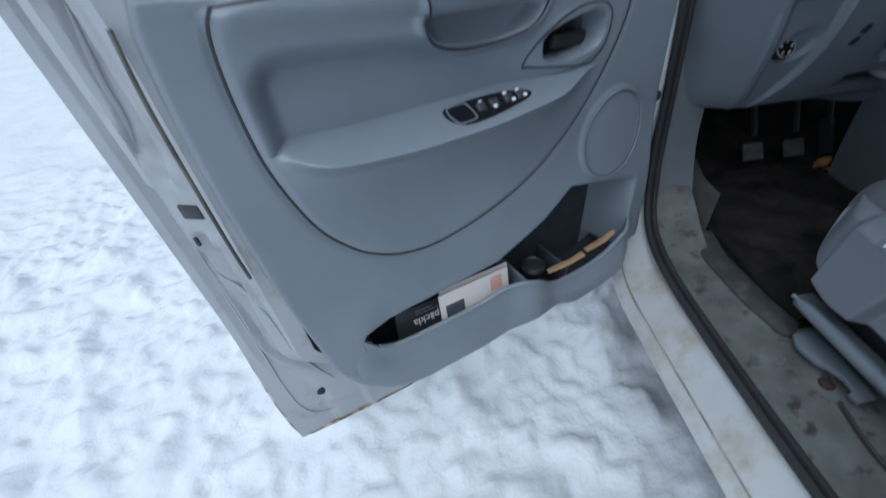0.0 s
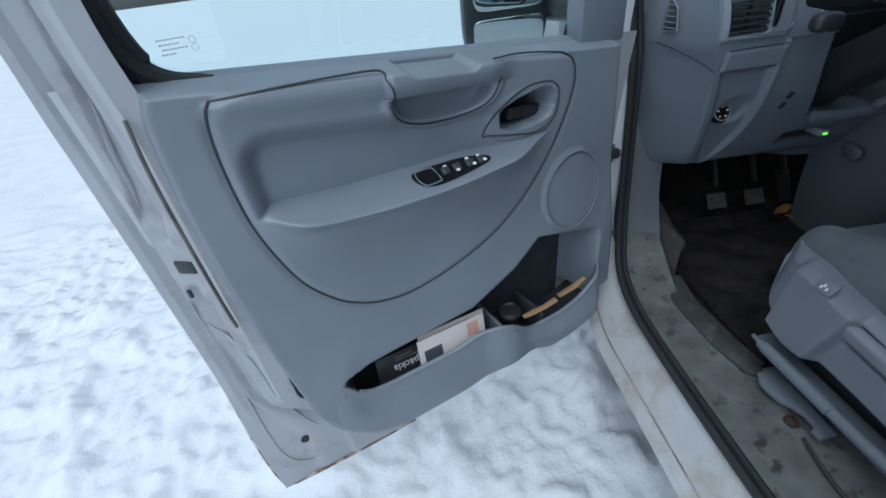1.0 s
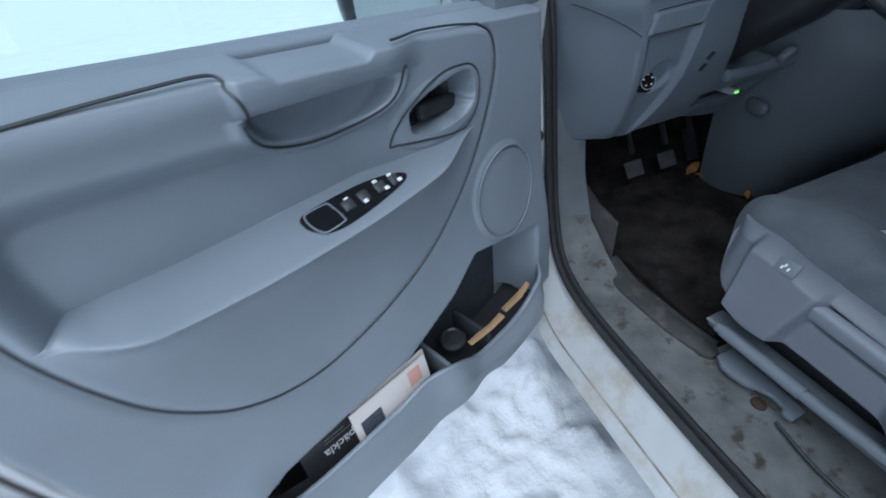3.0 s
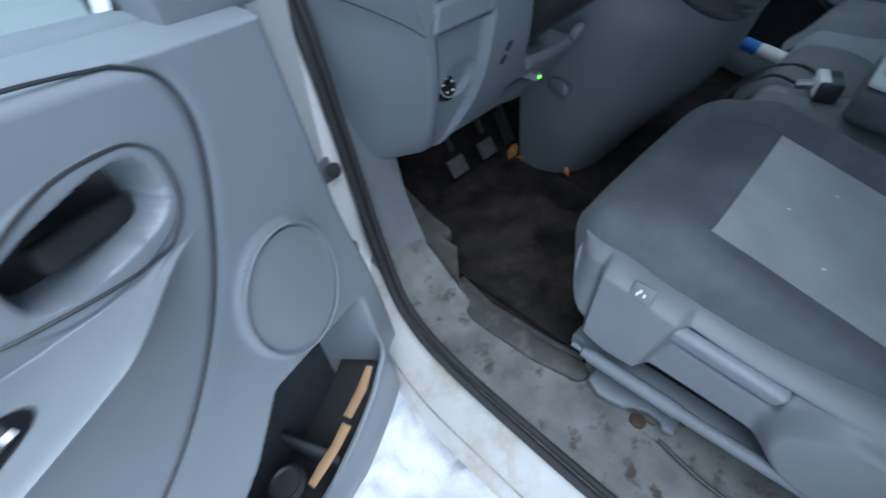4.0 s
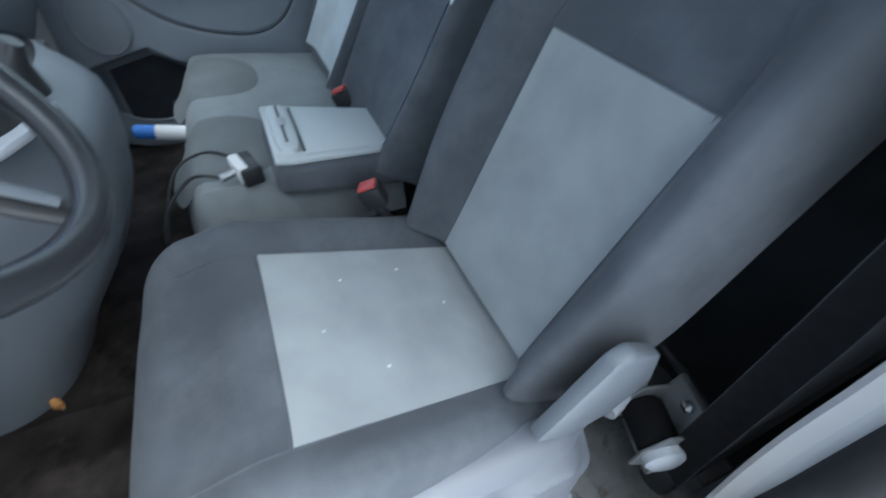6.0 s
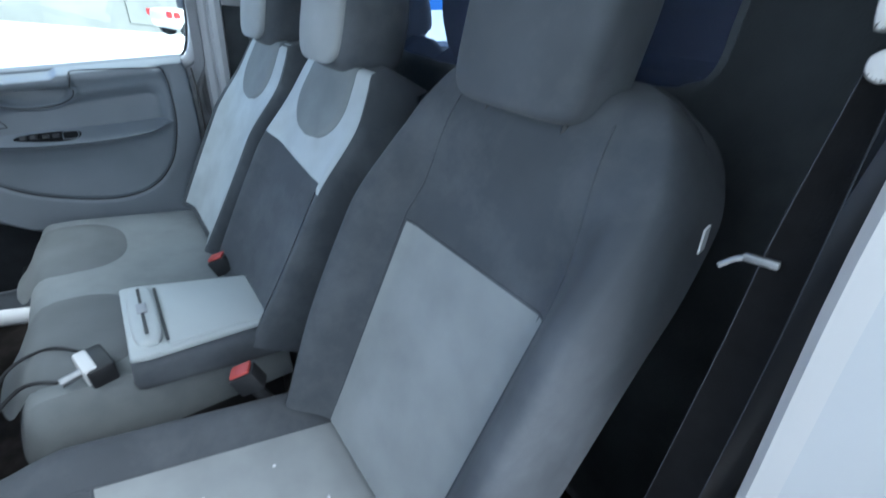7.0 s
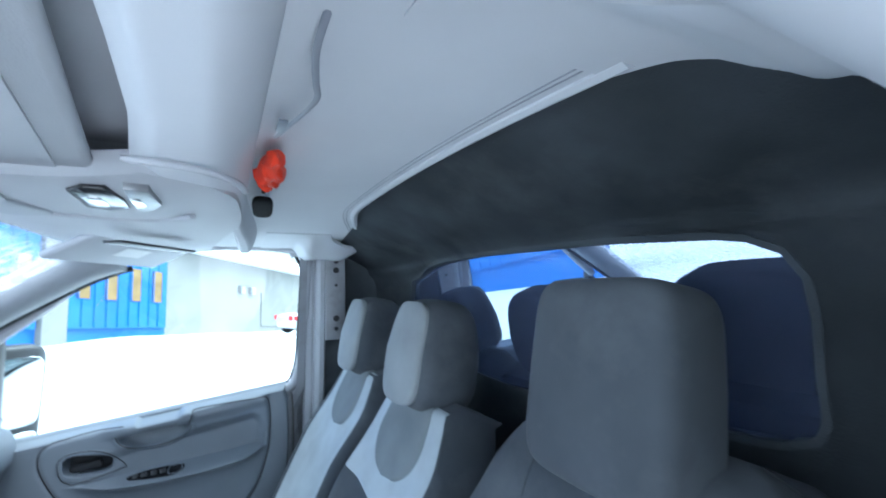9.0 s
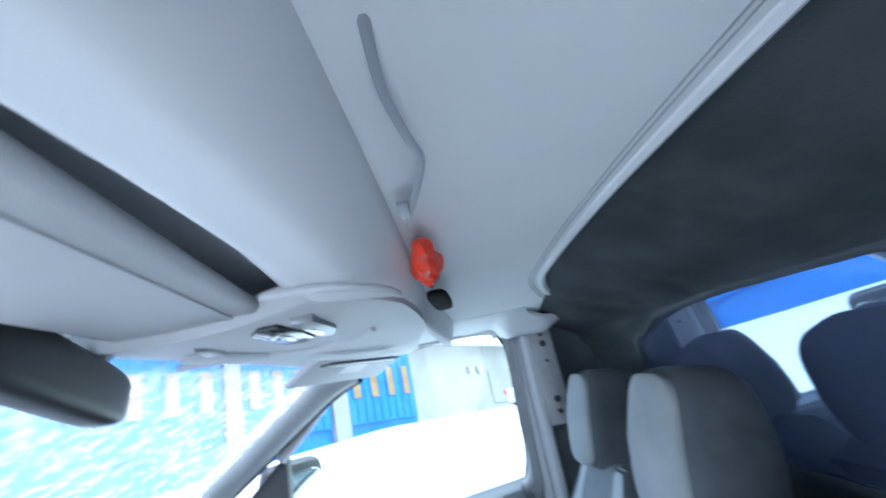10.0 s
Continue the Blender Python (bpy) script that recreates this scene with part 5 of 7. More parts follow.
def build_dash():
    dash = thing("dashboard", "dark blue-grey moulded plastic dashboard", "dashboard")

    def end_at(s, z):
        """The end panel, from the pillar (s 0) to the crease (s 1)."""
        cx = crease_x(z)
        back = Vector((0.034 + 0.35 * max(0, cx - 0.1), 0.06, z))
        p = back.lerp(Vector((cx, dash_y(cx + 0.002, z), z)), s)
        p.x -= 0.012 * math.sin(math.pi * s) ** 1.5
        return p

    def face(a, b):
        z = lerp(0.765, 1.222, b)
        if a < 0.1:
            return end_at(a / 0.1, z)
        k = (a - 0.1) / 0.9
        x = lerp(crease_x(z), 0.42, k / 0.6) if k < 0.6 else lerp(0.42, 1.80, (k - 0.6) / 0.4)
        z -= 0.05 * step(0.3, 0.6, x) * (1 - step(0, 0.3, b))
        return Vector((x, dash_y(x, z), z))
    part("face", sheet(face, 190, 130, lambda a, b: face(a, b) + Vector((0.004, 0.02, 0))), DASH, dash, "", 70)
    part("top", sheet(lambda a, b: Vector((lerp(0.03, 1.80, a), lerp(-0.02, 0.6, b), 1.222 - 0.05 * b + 0.03 * math.exp(-((lerp(0.03, 1.8, a) - 0.45) / 0.2) ** 2) * (1 - b))), 30, 12), BLACK, dash, "black dashboard top")

    def on(x, z, off=0.0):
        return Vector((x, dash_y(x, z) - off, z))
    # outer vent with slats
    vent = part("air_vent", tube([on(*q, 0.001).to_tuple() for q in ((0.066, 1.118), (0.188, 1.114), (0.196, 1.13), (0.192, 1.205), (0.062, 1.21))], 0.0022, 6, True), DASH, dash, "rectangular air vent")
    b = bmesh.new()
    b.faces.new([b.verts.new(on(x, z, 0.0015)) for x, z in ((0.073, 1.128), (0.145, 1.128), (0.145, 1.199), (0.073, 1.199))])
    part("recess", b, BLACK, vent)
    for k in range(7):
        z = 1.13 + 0.0115 * k
        part("slat", move(box(-0.039, 0.039, -0.006, 0.006, -0.0012, 0.0012), Matrix.Translation((0.109, -0.206 + 0.11 * (z - 1.13), z)) @ Matrix.Rotation(radians(25), 4, "X")), BLACK, vent)
    part("slat_bar", box(0.107, 0.110, -0.202, -0.196, 1.126, 1.2), BLACK, vent)
    part("wheel", move(pillow(0.005, 0.006, 0.03, 0.4), Matrix.Translation((0.157, -0.21, 1.16))), GLOSS, vent, "gloss black vent wheel")
    tri = [(0.42, 1.122), (0.44, 1.165), (0.52, 1.19), (0.60, 1.17), (0.615, 1.128)]
    side = part("side_vent", tube([(end_at(q[0], q[1]) - Vector((0.005, 0.004, 0))).to_tuple() for q in tri], 0.0025, 6, True), DASH, dash, "small triangular side vent")
    part("recess", sheet(lambda a, b: end_at(lerp(lerp(0.426, 0.5, b), lerp(0.606, 0.55, b), a), lerp(1.125, 1.182, b)) - Vector((0.004, 0.003, 0)), 8, 8), BLACK, side, "dark vent opening")
    for k in range(5):
        z = 1.132 + 0.011 * k
        part("slat", tube([(end_at(0.44 + 0.012 * k, z) - Vector((0.008, 0.006, 0))).to_tuple(), (end_at(0.6 - 0.01 * k, z) - Vector((0.008, 0.006, 0))).to_tuple()], 0.0012, 6), DARK, side)
    part("panel_seam", tube([(end_at(0.35 + 0.065 * k, 1.095 - 0.043 * (k / 10) ** 2) - Vector((0.0006, 0, 0))).to_tuple() for k in range(11)], 0.0009, 6), BLACK, dash)
    part("lid_shadow", tube([on(x, 1.0515, -0.002).to_tuple() for x in (0.09, 0.13, 0.17, 0.208)], 0.003, 6), BLACK, dash)
    part("lid_seam", tube([on(x, z, 0.0004).to_tuple() for x, z in ((0.084, 1.055), (0.086, 1.075), (0.09, 1.093), (0.15, 1.094), (0.208, 1.095))], 0.0009, 6), BLACK, dash)
    for dz in (-0.013, 0.013):
        part("blank_slot", move(box(-0.006, 0.006, -0.003, 0.002, -0.009, 0.009, 0.002), Matrix.Translation(on(0.3, 0.955 + dz, 0.0)) @ Matrix.Rotation(radians(14), 4, "Y") @ Matrix.Rotation(radians(20), 4, "X")), BLACK, dash)
    kn = Matrix.Translation(on(0.16, 0.94, 0.001)) @ Matrix.Rotation(radians(68), 4, "X")
    knob = part("headlamp_knob", move(lathe([(0.024, -0.006), (0.024, 0.004), (0.0195, 0.006), (0.0195, 0.011), (0.017, 0.0125)], 28), kn), GLOSS, dash, "black ridged rotary headlamp switch")
    part("ring", move(tube([(0.0185 * math.cos(t), 0.0185 * math.sin(t), 0.0115) for t in [2 * math.pi * k / 28 for k in range(28)]], 0.0008, 5, True), kn), LIGHTGREY, knob, "thin pale ring")
    for k in range(5):
        a = 2 * math.pi * k / 5 + 0.3
        part("mark", move(box(-0.0022, 0.0022, -0.0016, 0.0016, 0.0125, 0.0131), kn @ Matrix.Translation((0.0115 * math.cos(a), 0.0115 * math.sin(a), 0))), PINK if k % 2 else WHITE, knob)
    gm = bpy.data.materials.new("green_indicator")
    gm.use_nodes = True
    pb = gm.node_tree.nodes["Principled BSDF"]
    pb.inputs["Base Color"].default_value = (0.05, 0.6, 0.1, 1)
    pb.inputs["Emission Color"].default_value = (0.3, 1.0, 0.06, 1)
    pb.inputs["Emission Strength"].default_value = 1.5
    part("indicator", move(box(-0.0025, 0.0025, -0.0012, 0.0012, 0.006, 0.0125), kn @ Matrix.Translation((0.0, 0.0155, 0))), gm, knob, "small green indicator light")
    part("indicator", box(0.484, 0.496, -0.1005, -0.0975, 0.829, 0.834, 0.001), gm, dash, "small green indicator light")
    part("switch_body", box(0.478, 0.502, -0.098, -0.05, 0.824, 0.842, 0.004), GREY, dash, "grey switch behind the green light")
    # black block and sheets put the shade of hollow and slot into colour
    part("cavity", box(0.436, 0.66, -0.02, 0.16, 0.9, 1.1), BLACK, dash, "black block standing in for the dark void under the steering column")
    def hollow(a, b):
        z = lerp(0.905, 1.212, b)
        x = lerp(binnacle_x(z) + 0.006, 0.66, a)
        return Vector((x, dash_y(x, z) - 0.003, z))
    part("hollow_shade", sheet(hollow, 30, 30), BLACK, dash, "black sheet standing in for deep shade behind the wheel")
    part("slot_shade", sheet(lambda a, b: Vector((lerp(0.4, 0.54, a), dash_y(lerp(0.4, 0.54, a), 0.825) - 0.002, lerp(0.812, 0.838, b))), 10, 3), BLACK, dash, "black sheet standing in for shade in the lower rail slot")
    rail = smooth_line([(0.425, -0.108, 0.888), (0.5, -0.112, 0.884), (0.58, -0.118, 0.887), (0.65, -0.135, 0.905), (0.7, -0.16, 0.94)], 5)
    part("lower_rail", tube([p.to_tuple() for p in rail], 0.011, 10, False, 1.3), DASH, dash, "rounded rail under the steering column")
    part("fuse_lever", move(pillow(0.022, 0.012, 0.01, 0.6), Matrix.Translation((0.575, -0.13, 0.908)) @ Matrix.Rotation(radians(-25), 4, "Y")), COVER, dash, "grey release lever")
    clus = thing("instrument_cluster", "black instrument cluster with red warning lights lit", "instrument cluster")
    part("housing", box(0.322, 0.6, -0.072, -0.02, 1.115, 1.213, 0.01), BLACK, clus)
    rm = bpy.data.materials.new("red_warning_light")
    rm.use_nodes = True
    rb = rm.node_tree.nodes["Principled BSDF"]
    rb.inputs["Base Color"].default_value = (0.5, 0.02, 0.02, 1)
    rb.inputs["Emission Color"].default_value = (1.0, 0.05, 0.04, 1)
    rb.inputs["Emission Strength"].default_value = 1.2
    for x, w, z, y in ((0.334, 0.011, 1.173, -0.073), (0.388, 0.006, 1.158, -0.073), (0.465, 0.013, 1.158, -0.073)):
        part("warning_light", box(x - w, x + w, y - 0.003, y + 0.003, z - 0.005, z + 0.005, 0.001), rm, clus, "lit red warning light")
    # warning-light pod stalk
    pod = thing("stalk_pod", "dark oval control pod with chrome edge beside the vent", "control pod")
    part("body", move(pillow(0.03, 0.018, 0.018, 0.75), Matrix.Translation((0.262, -0.215, 1.126))), BLACK, pod)
    part("trim", tube([(0.248, -0.23, 1.114), (0.276, -0.23, 1.112)], 0.0025, 6), CHROME, pod)


build_dash()


def build_console():
    con = thing("centre_console", "dark grey centre console reaching down to the floor", "centre console")

    def f(a, b):
        th = math.pi * (a - 0.5) * 1.06
        z = lerp(0.44, 1.0, b)
        w = curve(b, [(0, 0.26), (0.4, 0.3), (1, 0.34)])
        d = curve(b, [(0, 0.22), (0.18, 0.28), (0.62, 0.44), (0.85, 0.46), (1, 0.38)])
        sx = math.copysign(abs(math.sin(th)) ** 0.7, th)
        return Vector((0.93 + w * sx, 0.08 - d * abs(math.cos(th)) ** 0.55, z))
    part("body", sheet(f, 40, 24), CONSOLE, con)
    part("recess", move(pillow(0.012, 0.04, 0.02, 0.7), Matrix.Translation((0.612, -0.08, 0.76)) @ Matrix.Rotation(radians(-20), 4, "Z")), CONSOLE, con, "oval recess")
    part("gear_gaiter", move(lathe([(0.07, 0), (0.06, 0.03), (0.025, 0.07), (0.015, 0.1)], 20), Matrix.Translation((0.93, -0.26, 0.98)) @ Matrix.Rotation(radians(35), 4, "X")), BLACK, con, "black gear lever gaiter")
    part("tray", box(0.7, 1.2, -0.28, -0.1, 0.955, 0.985, 0.012), BLACK, con, "dark tray")
    part("gear_bezel", move(prism([(-0.1, -0.06), (-0.06, -0.085), (0.09, -0.075), (0.12, -0.02), (0.1, 0.07), (-0.07, 0.08), (-0.11, 0.03)], "z", -0.006, 0.006, 0.004), Matrix.Translation((0.78, -0.27, 0.972)) @ Matrix.Rotation(radians(-18), 4, "X") @ Matrix.Rotation(radians(8), 4, "Y")), LIGHTGREY, con, "pale silver gear lever surround")
    part("lever_gaiter", move(lathe([(0.05, 0), (0.042, 0.02), (0.02, 0.05), (0.012, 0.075)], 18), Matrix.Translation((0.8, -0.27, 0.976)) @ Matrix.Rotation(radians(15), 4, "X")), BLACK, con)
    part("socket_ring", move(lathe([(0.015, 0), (0.017, 0.006), (0.012, 0.012), (0.009, 0.004)], 16), Matrix.Translation((0.83, -0.345, 0.9)) @ Matrix.Rotation(radians(80), 4, "X")), CHROME, con, "bright socket ring")


build_console()


def build_wheel():
    wheel = thing("steering_wheel", "black three-spoke steering wheel with silver spoke inserts", "steering wheel")
    m = Matrix.Translation((0.466, -0.327, 1.178)) @ Matrix.Rotation(radians(47.5), 4, "X")
    part("rim", move(tube([(0.193 * math.cos(t), 0.193 * math.sin(t), 0) for t in [2 * math.pi * k / 64 for k in range(64)]], 0.0175, 14, True), m), WHEEL, wheel, "black leather-look rim")
    part("hub", move(pillow(0.088, 0.078, 0.034, 0.62, 28, 16), m @ Matrix.Translation((0, 0.0, -0.012))), BLACK, wheel, "black padded hub")
    part("hub_ring", move(tube([(0.07 * math.cos(t), 0.062 * math.sin(t), 0.018) for t in [2 * math.pi * k / 40 for k in range(40)]], 0.0022, 6, True), m), WHEEL, wheel)
    for a in (10, 170, 270):
        c, q = math.cos(radians(a)), math.sin(radians(a))
        part("spoke", move(tube([(0.06 * c, 0.06 * q, -0.014), (0.12 * c, 0.12 * q, -0.016), (0.188 * c, 0.188 * q, -0.004)], [0.028, 0.021, 0.018], 10, False, 0.45), m), BLACK, wheel)
        if a == 270:
            part("spoke_insert", move(tube([(0.085 * c, 0.085 * q, 0.0), (0.13 * c, 0.13 * q, -0.003), (0.168 * c, 0.168 * q, 0.003)], [0.006, 0.009, 0.008], 8, False, 0.4), m), CONSOLE, wheel, "dull grey insert")
    col = thing("steering_column", "dark plastic steering column shroud with stalks", "steering column")
    part("shroud", tube([(0.47, -0.29, 1.14), (0.47, -0.2, 1.06), (0.48, -0.02, 0.94)], [0.05, 0.062, 0.07], 18, False, 0.85), BLACK, col)
    for sx in (-1, 1):
        for k in range(4):
            part("stalk_mark", box(0.48 + sx * (0.13 + 0.013 * k) - 0.004, 0.48 + sx * (0.13 + 0.013 * k) + 0.004, -0.284, -0.28, 1.148 + 0.005 * k, 1.152 + 0.005 * k, 0.0008), WHITE, col, "small white symbol")
        part("stalk", tube([(0.48 + sx * 0.04, -0.25, 1.12), (0.48 + sx * 0.13, -0.27, 1.15), (0.48 + sx * 0.19, -0.27, 1.17)], [0.008, 0.009, 0.011], 8), BLACK, col)


build_wheel()


# ---- foot well ----
def build_footwell():
    for x, z, w, lab in ((0.43, 0.575, 0.032, "worn grey rubber clutch pedal"), (0.565, 0.57, 0.032, "worn grey rubber brake pedal")):
        p = thing("pedal", lab, "pedal", group="pedals")
        part("pad", move(box(-w, w, -0.006, 0.006, -0.027, 0.027, 0.004), Matrix.Translation((x, 0.12, z - 0.045)) @ Matrix.Rotation(radians(-35), 4, "X")), PEDAL, p, "scuffed pad")
        for k in range(4):
            part("rib", move(box(-w * 0.85, w * 0.85, -0.009, -0.006, -0.02 + 0.012 * k, -0.016 + 0.012 * k), Matrix.Translation((x, 0.12, z - 0.045)) @ Matrix.Rotation(radians(-35), 4, "X")), PEDAL, p)
        part("arm", tube([(x, 0.14, z), (x, 0.2, 0.68), (x, 0.19, 0.85)], 0.009, 8), BLACK, p)
    p = thing("pedal", "narrow black rubber accelerator pedal", "pedal", group="pedals")
    part("pad", move(box(-0.022, 0.022, -0.006, 0.006, -0.055, 0.055, 0.004), Matrix.Translation((0.68, 0.14, 0.54)) @ Matrix.Rotation(radians(-30), 4, "X")), BLACK, p)
    part("arm", tube([(0.68, 0.15, 0.57), (0.67, 0.2, 0.7), (0.67, 0.2, 0.85)], 0.008, 8), BLACK, p)

    mat_ob = sheet(lambda a, b: Vector((lerp(0.17, 0.66, a), lerp(-0.46, 0.14, b), 0.447 + 0.012 * noise.noise((a * 5, b * 6, 1)) + 0.006 * (1 - step(0, 0.03, min(a, 1 - a, b, 1 - b))))), 60, 70, lambda a, b: Vector((lerp(0.17, 0.66, a), lerp(-0.46, 0.14, b), 0.438)))
    tagged(finish("floor_mat", mat_ob, CARPET), "muddy black floor mat in the foot well", "floor mat")
    rest = thing("foot_rest", "scuffed brown-grey foot rest block in the foot well", "foot rest")
    part("block", prism([(-0.03, 0.44), (0.22, 0.44), (0.22, 0.58), (0.04, 0.5), (-0.03, 0.49)], "x", 0.15, 0.25, 0.015), SILLFOOT, rest)
    for k in range(5):
        part("tread_rib", move(box(0.165, 0.236, -0.004, 0.004, -0.003, 0.003, 0.0015), Matrix.Translation((0, 0.055 + 0.032 * k, 0.507 + 0.0142 * k)) @ Matrix.Rotation(radians(24), 4, "X")), SILLFOOT, rest)
    for x, y, z, s, rz in ((0.64, 0.08, 0.475, 0.034, 20), (0.66, 0.055, 0.468, 0.022, -30), (0.68, -0.11, 0.462, 0.018, 40)):
        lf = bmesh.new()
        top = [lf.verts.new((s * (k / 5 - 1) * 1.3 + s * 0.6, s * 0.45 * math.sin(math.pi * k / 10) * (1 if i else -1), 0.004 * math.sin(k))) for i in (0, 1) for k in range(11)]
        for k in range(10):
            lf.faces.new((top[k], top[k + 1], top[11 + k + 1], top[11 + k]))
        bmesh.ops.remove_doubles(lf, verts=lf.verts[:], dist=0.0001)
        bmesh.ops.solidify(lf, geom=lf.faces[:], thickness=0.002)
        ob = finish("dry_leaf", lf, LEAF)
        ob.matrix_world = pose(x, y, z, 10, -8, rz)
        tagged(ob, "curled orange-brown dry leaf on the floor mat", "leaf", group="fallen leaves")


build_footwell()


# ---- driver's seat ----
SEAT_X = 0.452


def cushion_z(x, y):
    """Top of the driver's cushion: dished between side bolsters, dipping to the rear."""
    d = (x - SEAT_X)
    base = 0.783 - 0.28 * max(0, -0.54 - y) - 0.024 * step(-0.53, -0.41, y)
    bol = 0.03 * math.exp(-((abs(d) - 0.225) / 0.05) ** 2)
    return base + bol - 0.004 * math.cos(d * 9)


def build_driver_seat():
    seat = thing("driver_seat", "charcoal cloth driver seat with grey woven panels", "seat")
    HW = 0.29

    def top(a, b):
        s = 2 * a - 1
        s = math.copysign(abs(s) ** 0.9, s)
        x = SEAT_X + HW * s
        front, R = -0.348 - 0.08 * s ** 4, 0.075
        yc = front - R
        drop = 0.07 * step(0.84, 1.0, abs(s)) ** 1.6
        if b < 0.24:
            th = radians(112) * (1 - b / 0.24)
            z = cushion_z(x, yc) - R * 1.1 * (1 - math.cos(th)) - drop
            return Vector((x, yc + R * math.sin(th), max(z, 0.64)))
        y = lerp(yc, -0.95, (b - 0.24) / 0.76)
        return Vector((x, y, cushion_z(x, y) - drop))

    def low(a, b):
        p = top(a, b)
        return Vector((SEAT_X + (p.x - SEAT_X) * 0.92, min(p.y, -0.42), min(0.63, p.z - 0.02)))
    part("cushion", sheet(top, 60, 64, low), CLOTH, seat, "charcoal cloth seat cushion", 60)

    def ins(a, b):
        x, y = lerp(0.272, 0.622, a), lerp(-0.565, -0.952, b)
        x += 0.012 * (0.5 - a) * 2 * b
        return Vector((x, y, cushion_z(x, y) + 0.0055 - 0.004 * step(0.9, 1, max(abs(2 * a - 1), 1 - b))))
    part("seat_panel", sheet(ins, 24, 24, lambda a, b: ins(a, b) - Vector((0, 0, 0.012))), CLOTHD, seat, "lighter grey woven seat panel")
    for pts in ([(0.27, -0.562), (0.625, -0.562)], [(0.27, -0.562), (0.278, -0.73), (0.285, -0.9)], [(0.625, -0.556), (0.618, -0.73), (0.61, -0.9)], [(0.27, -0.562), (0.268, -0.5), (0.268, -0.43)], [(0.625, -0.556), (0.629, -0.5), (0.632, -0.43)]):
        fine = [Vector(p).lerp(Vector(q), k / 8) for p, q in zip(pts, pts[1:]) for k in range(9)]
        part("seam", tube([(p.x, p.y, cushion_z(p.x, p.y) - 0.0005) for p in fine], 0.002, 6), CLOTH, seat)

    # backrest, drawn along its own slope
    base = Vector((SEAT_X, -0.955, 0.69))
    upv = Vector((0, -0.40, 0.917)).normalized()
    out = Vector((0, upv.z, -upv.y))

    def back_w(s):
        return curve(s, [(0, 0.245), (0.25, 0.268), (0.5, 0.266), (0.62, 0.255), (0.69, 0.225), (0.74, 0.17), (0.755, 0.13)])

    def back_f(d, s):
        w = back_w(s)
        side = 0.075 + 0.035 * math.exp(-((abs(d) - w * 0.84) / 0.045) ** 2) * (1 - step(0.42, 0.62, s)) - 0.02 * step(0.55, 0.76, s) + 0.012 * math.sin(s * 5)
        return lerp(0.035 + 0.025 * step(0.45, 0.72, s), side, lerp(step(0.14, 0.2, abs(d)), 1, step(0.5, 0.74, s)))

    def bfront(a, b):
        s = lerp(0.0, 0.755, b)
        k = 2 * a - 1
        d = back_w(s) * math.copysign(abs(k) ** 0.9, k)
        f = back_f(d, s)
        f -= 0.11 * step(0.82, 1.0, abs(k)) ** 1.7 + 0.05 * step(0.92, 1.0, b) ** 2
        return base + Vector((d, 0, 0)) + upv * s + out * f

    def brear(a, b):
        s = lerp(0.0, 0.755, b)
        k = 2 * a - 1
        d = back_w(s) * math.copysign(abs(k) ** 0.9, k)
        return base + Vector((d * 0.96, 0, 0)) + upv * s - out * (0.075 - 0.04 * step(0.8, 1, abs(k)) - 0.03 * step(0.85, 1, b))
    part("backrest", sheet(bfront, 60, 60, brear), CLOTH, seat, "charcoal cloth backrest", 60)

    def bins(a, b):
        s = lerp(0.0, 0.44, b)
        d = lerp(lerp(-0.15, -0.161, b), lerp(0.148, 0.157, b), a)
        return base + Vector((d, 0, 0)) + upv * s + out * (back_f(d, s) + 0.003 - 0.003 * step(0.92, 1, max(abs(2 * a - 1), b)))
    part("back_panel", sheet(bins, 24, 40, lambda a, b: bins(a, b) - out * 0.012), CLOTHD, seat, "lighter grey woven back panel")
    for d0, d1, d2 in ((-0.152, -0.164, -0.13), (0.15, 0.16, 0.13)):
        pts = [(d0 + (d1 - d0) * k / 15 if k < 15 else d1 + (d2 - d1) * (k - 15) / 8, 0.03 + 0.0285 * k) for k in range(24)]
        part("seam", tube([(base + Vector((d, 0, 0)) + upv * q + out * (back_f(d, q) + 0.0005)).to_tuple() for d, q in pts], 0.0016, 6), CLOTH, seat)
    part("seam", tube([(base + Vector((d, 0, 0)) + upv * 0.443 + out * (back_f(d, 0.443) + 0.0005)).to_tuple() for d in [-0.163 + 0.0161 * k for k in range(21)]], 0.0016, 6), CLOTH, seat)

    # headrest
    hm = Matrix.Translation((SEAT_X + 0.014, -1.2, 1.452)) @ Matrix.Rotation(radians(10), 4, "X")
    part("headrest", move(pillow(0.116, 0.062, 0.131, 0.3, 36, 24, lambda x, y, z: (x * (1.0 - 0.35 * max(0, z) * 1.0), y - 0.12 * (x ** 2) / 0.14, z)), hm), CLOTH, seat, "tall charcoal headrest")
    for sx in (-1, 1):
        part("headrest_post", tube([(SEAT_X + sx * 0.07, -1.15, 1.24), (SEAT_X + sx * 0.07, -1.18, 1.37)], 0.006, 8), BLACK, seat)

    # grey side cover with lever, towards the door: sloped top, upright face, raised switch block
    def cover(a, b):
        y = lerp(-0.411, -0.96, a)
        zt = curve(-y, [(0.411, 0.756), (0.486, 0.758), (0.579, 0.742), (0.72, 0.722), (0.861, 0.718), (0.96, 0.71)])
        zb = curve(-y, [(0.411, 0.72), (0.42, 0.66), (0.44, 0.622), (0.47, 0.595), (0.53, 0.575), (0.565, 0.58), (0.6, 0.584), (0.73, 0.578), (0.78, 0.56), (0.86, 0.545), (0.92, 0.57), (0.96, 0.64)])
        k = max(0, (b - 0.18) / 0.82)
        z = lerp(zt - 0.018, zb, k)
        brink = -0.57 - 0.03 * (1 - k)
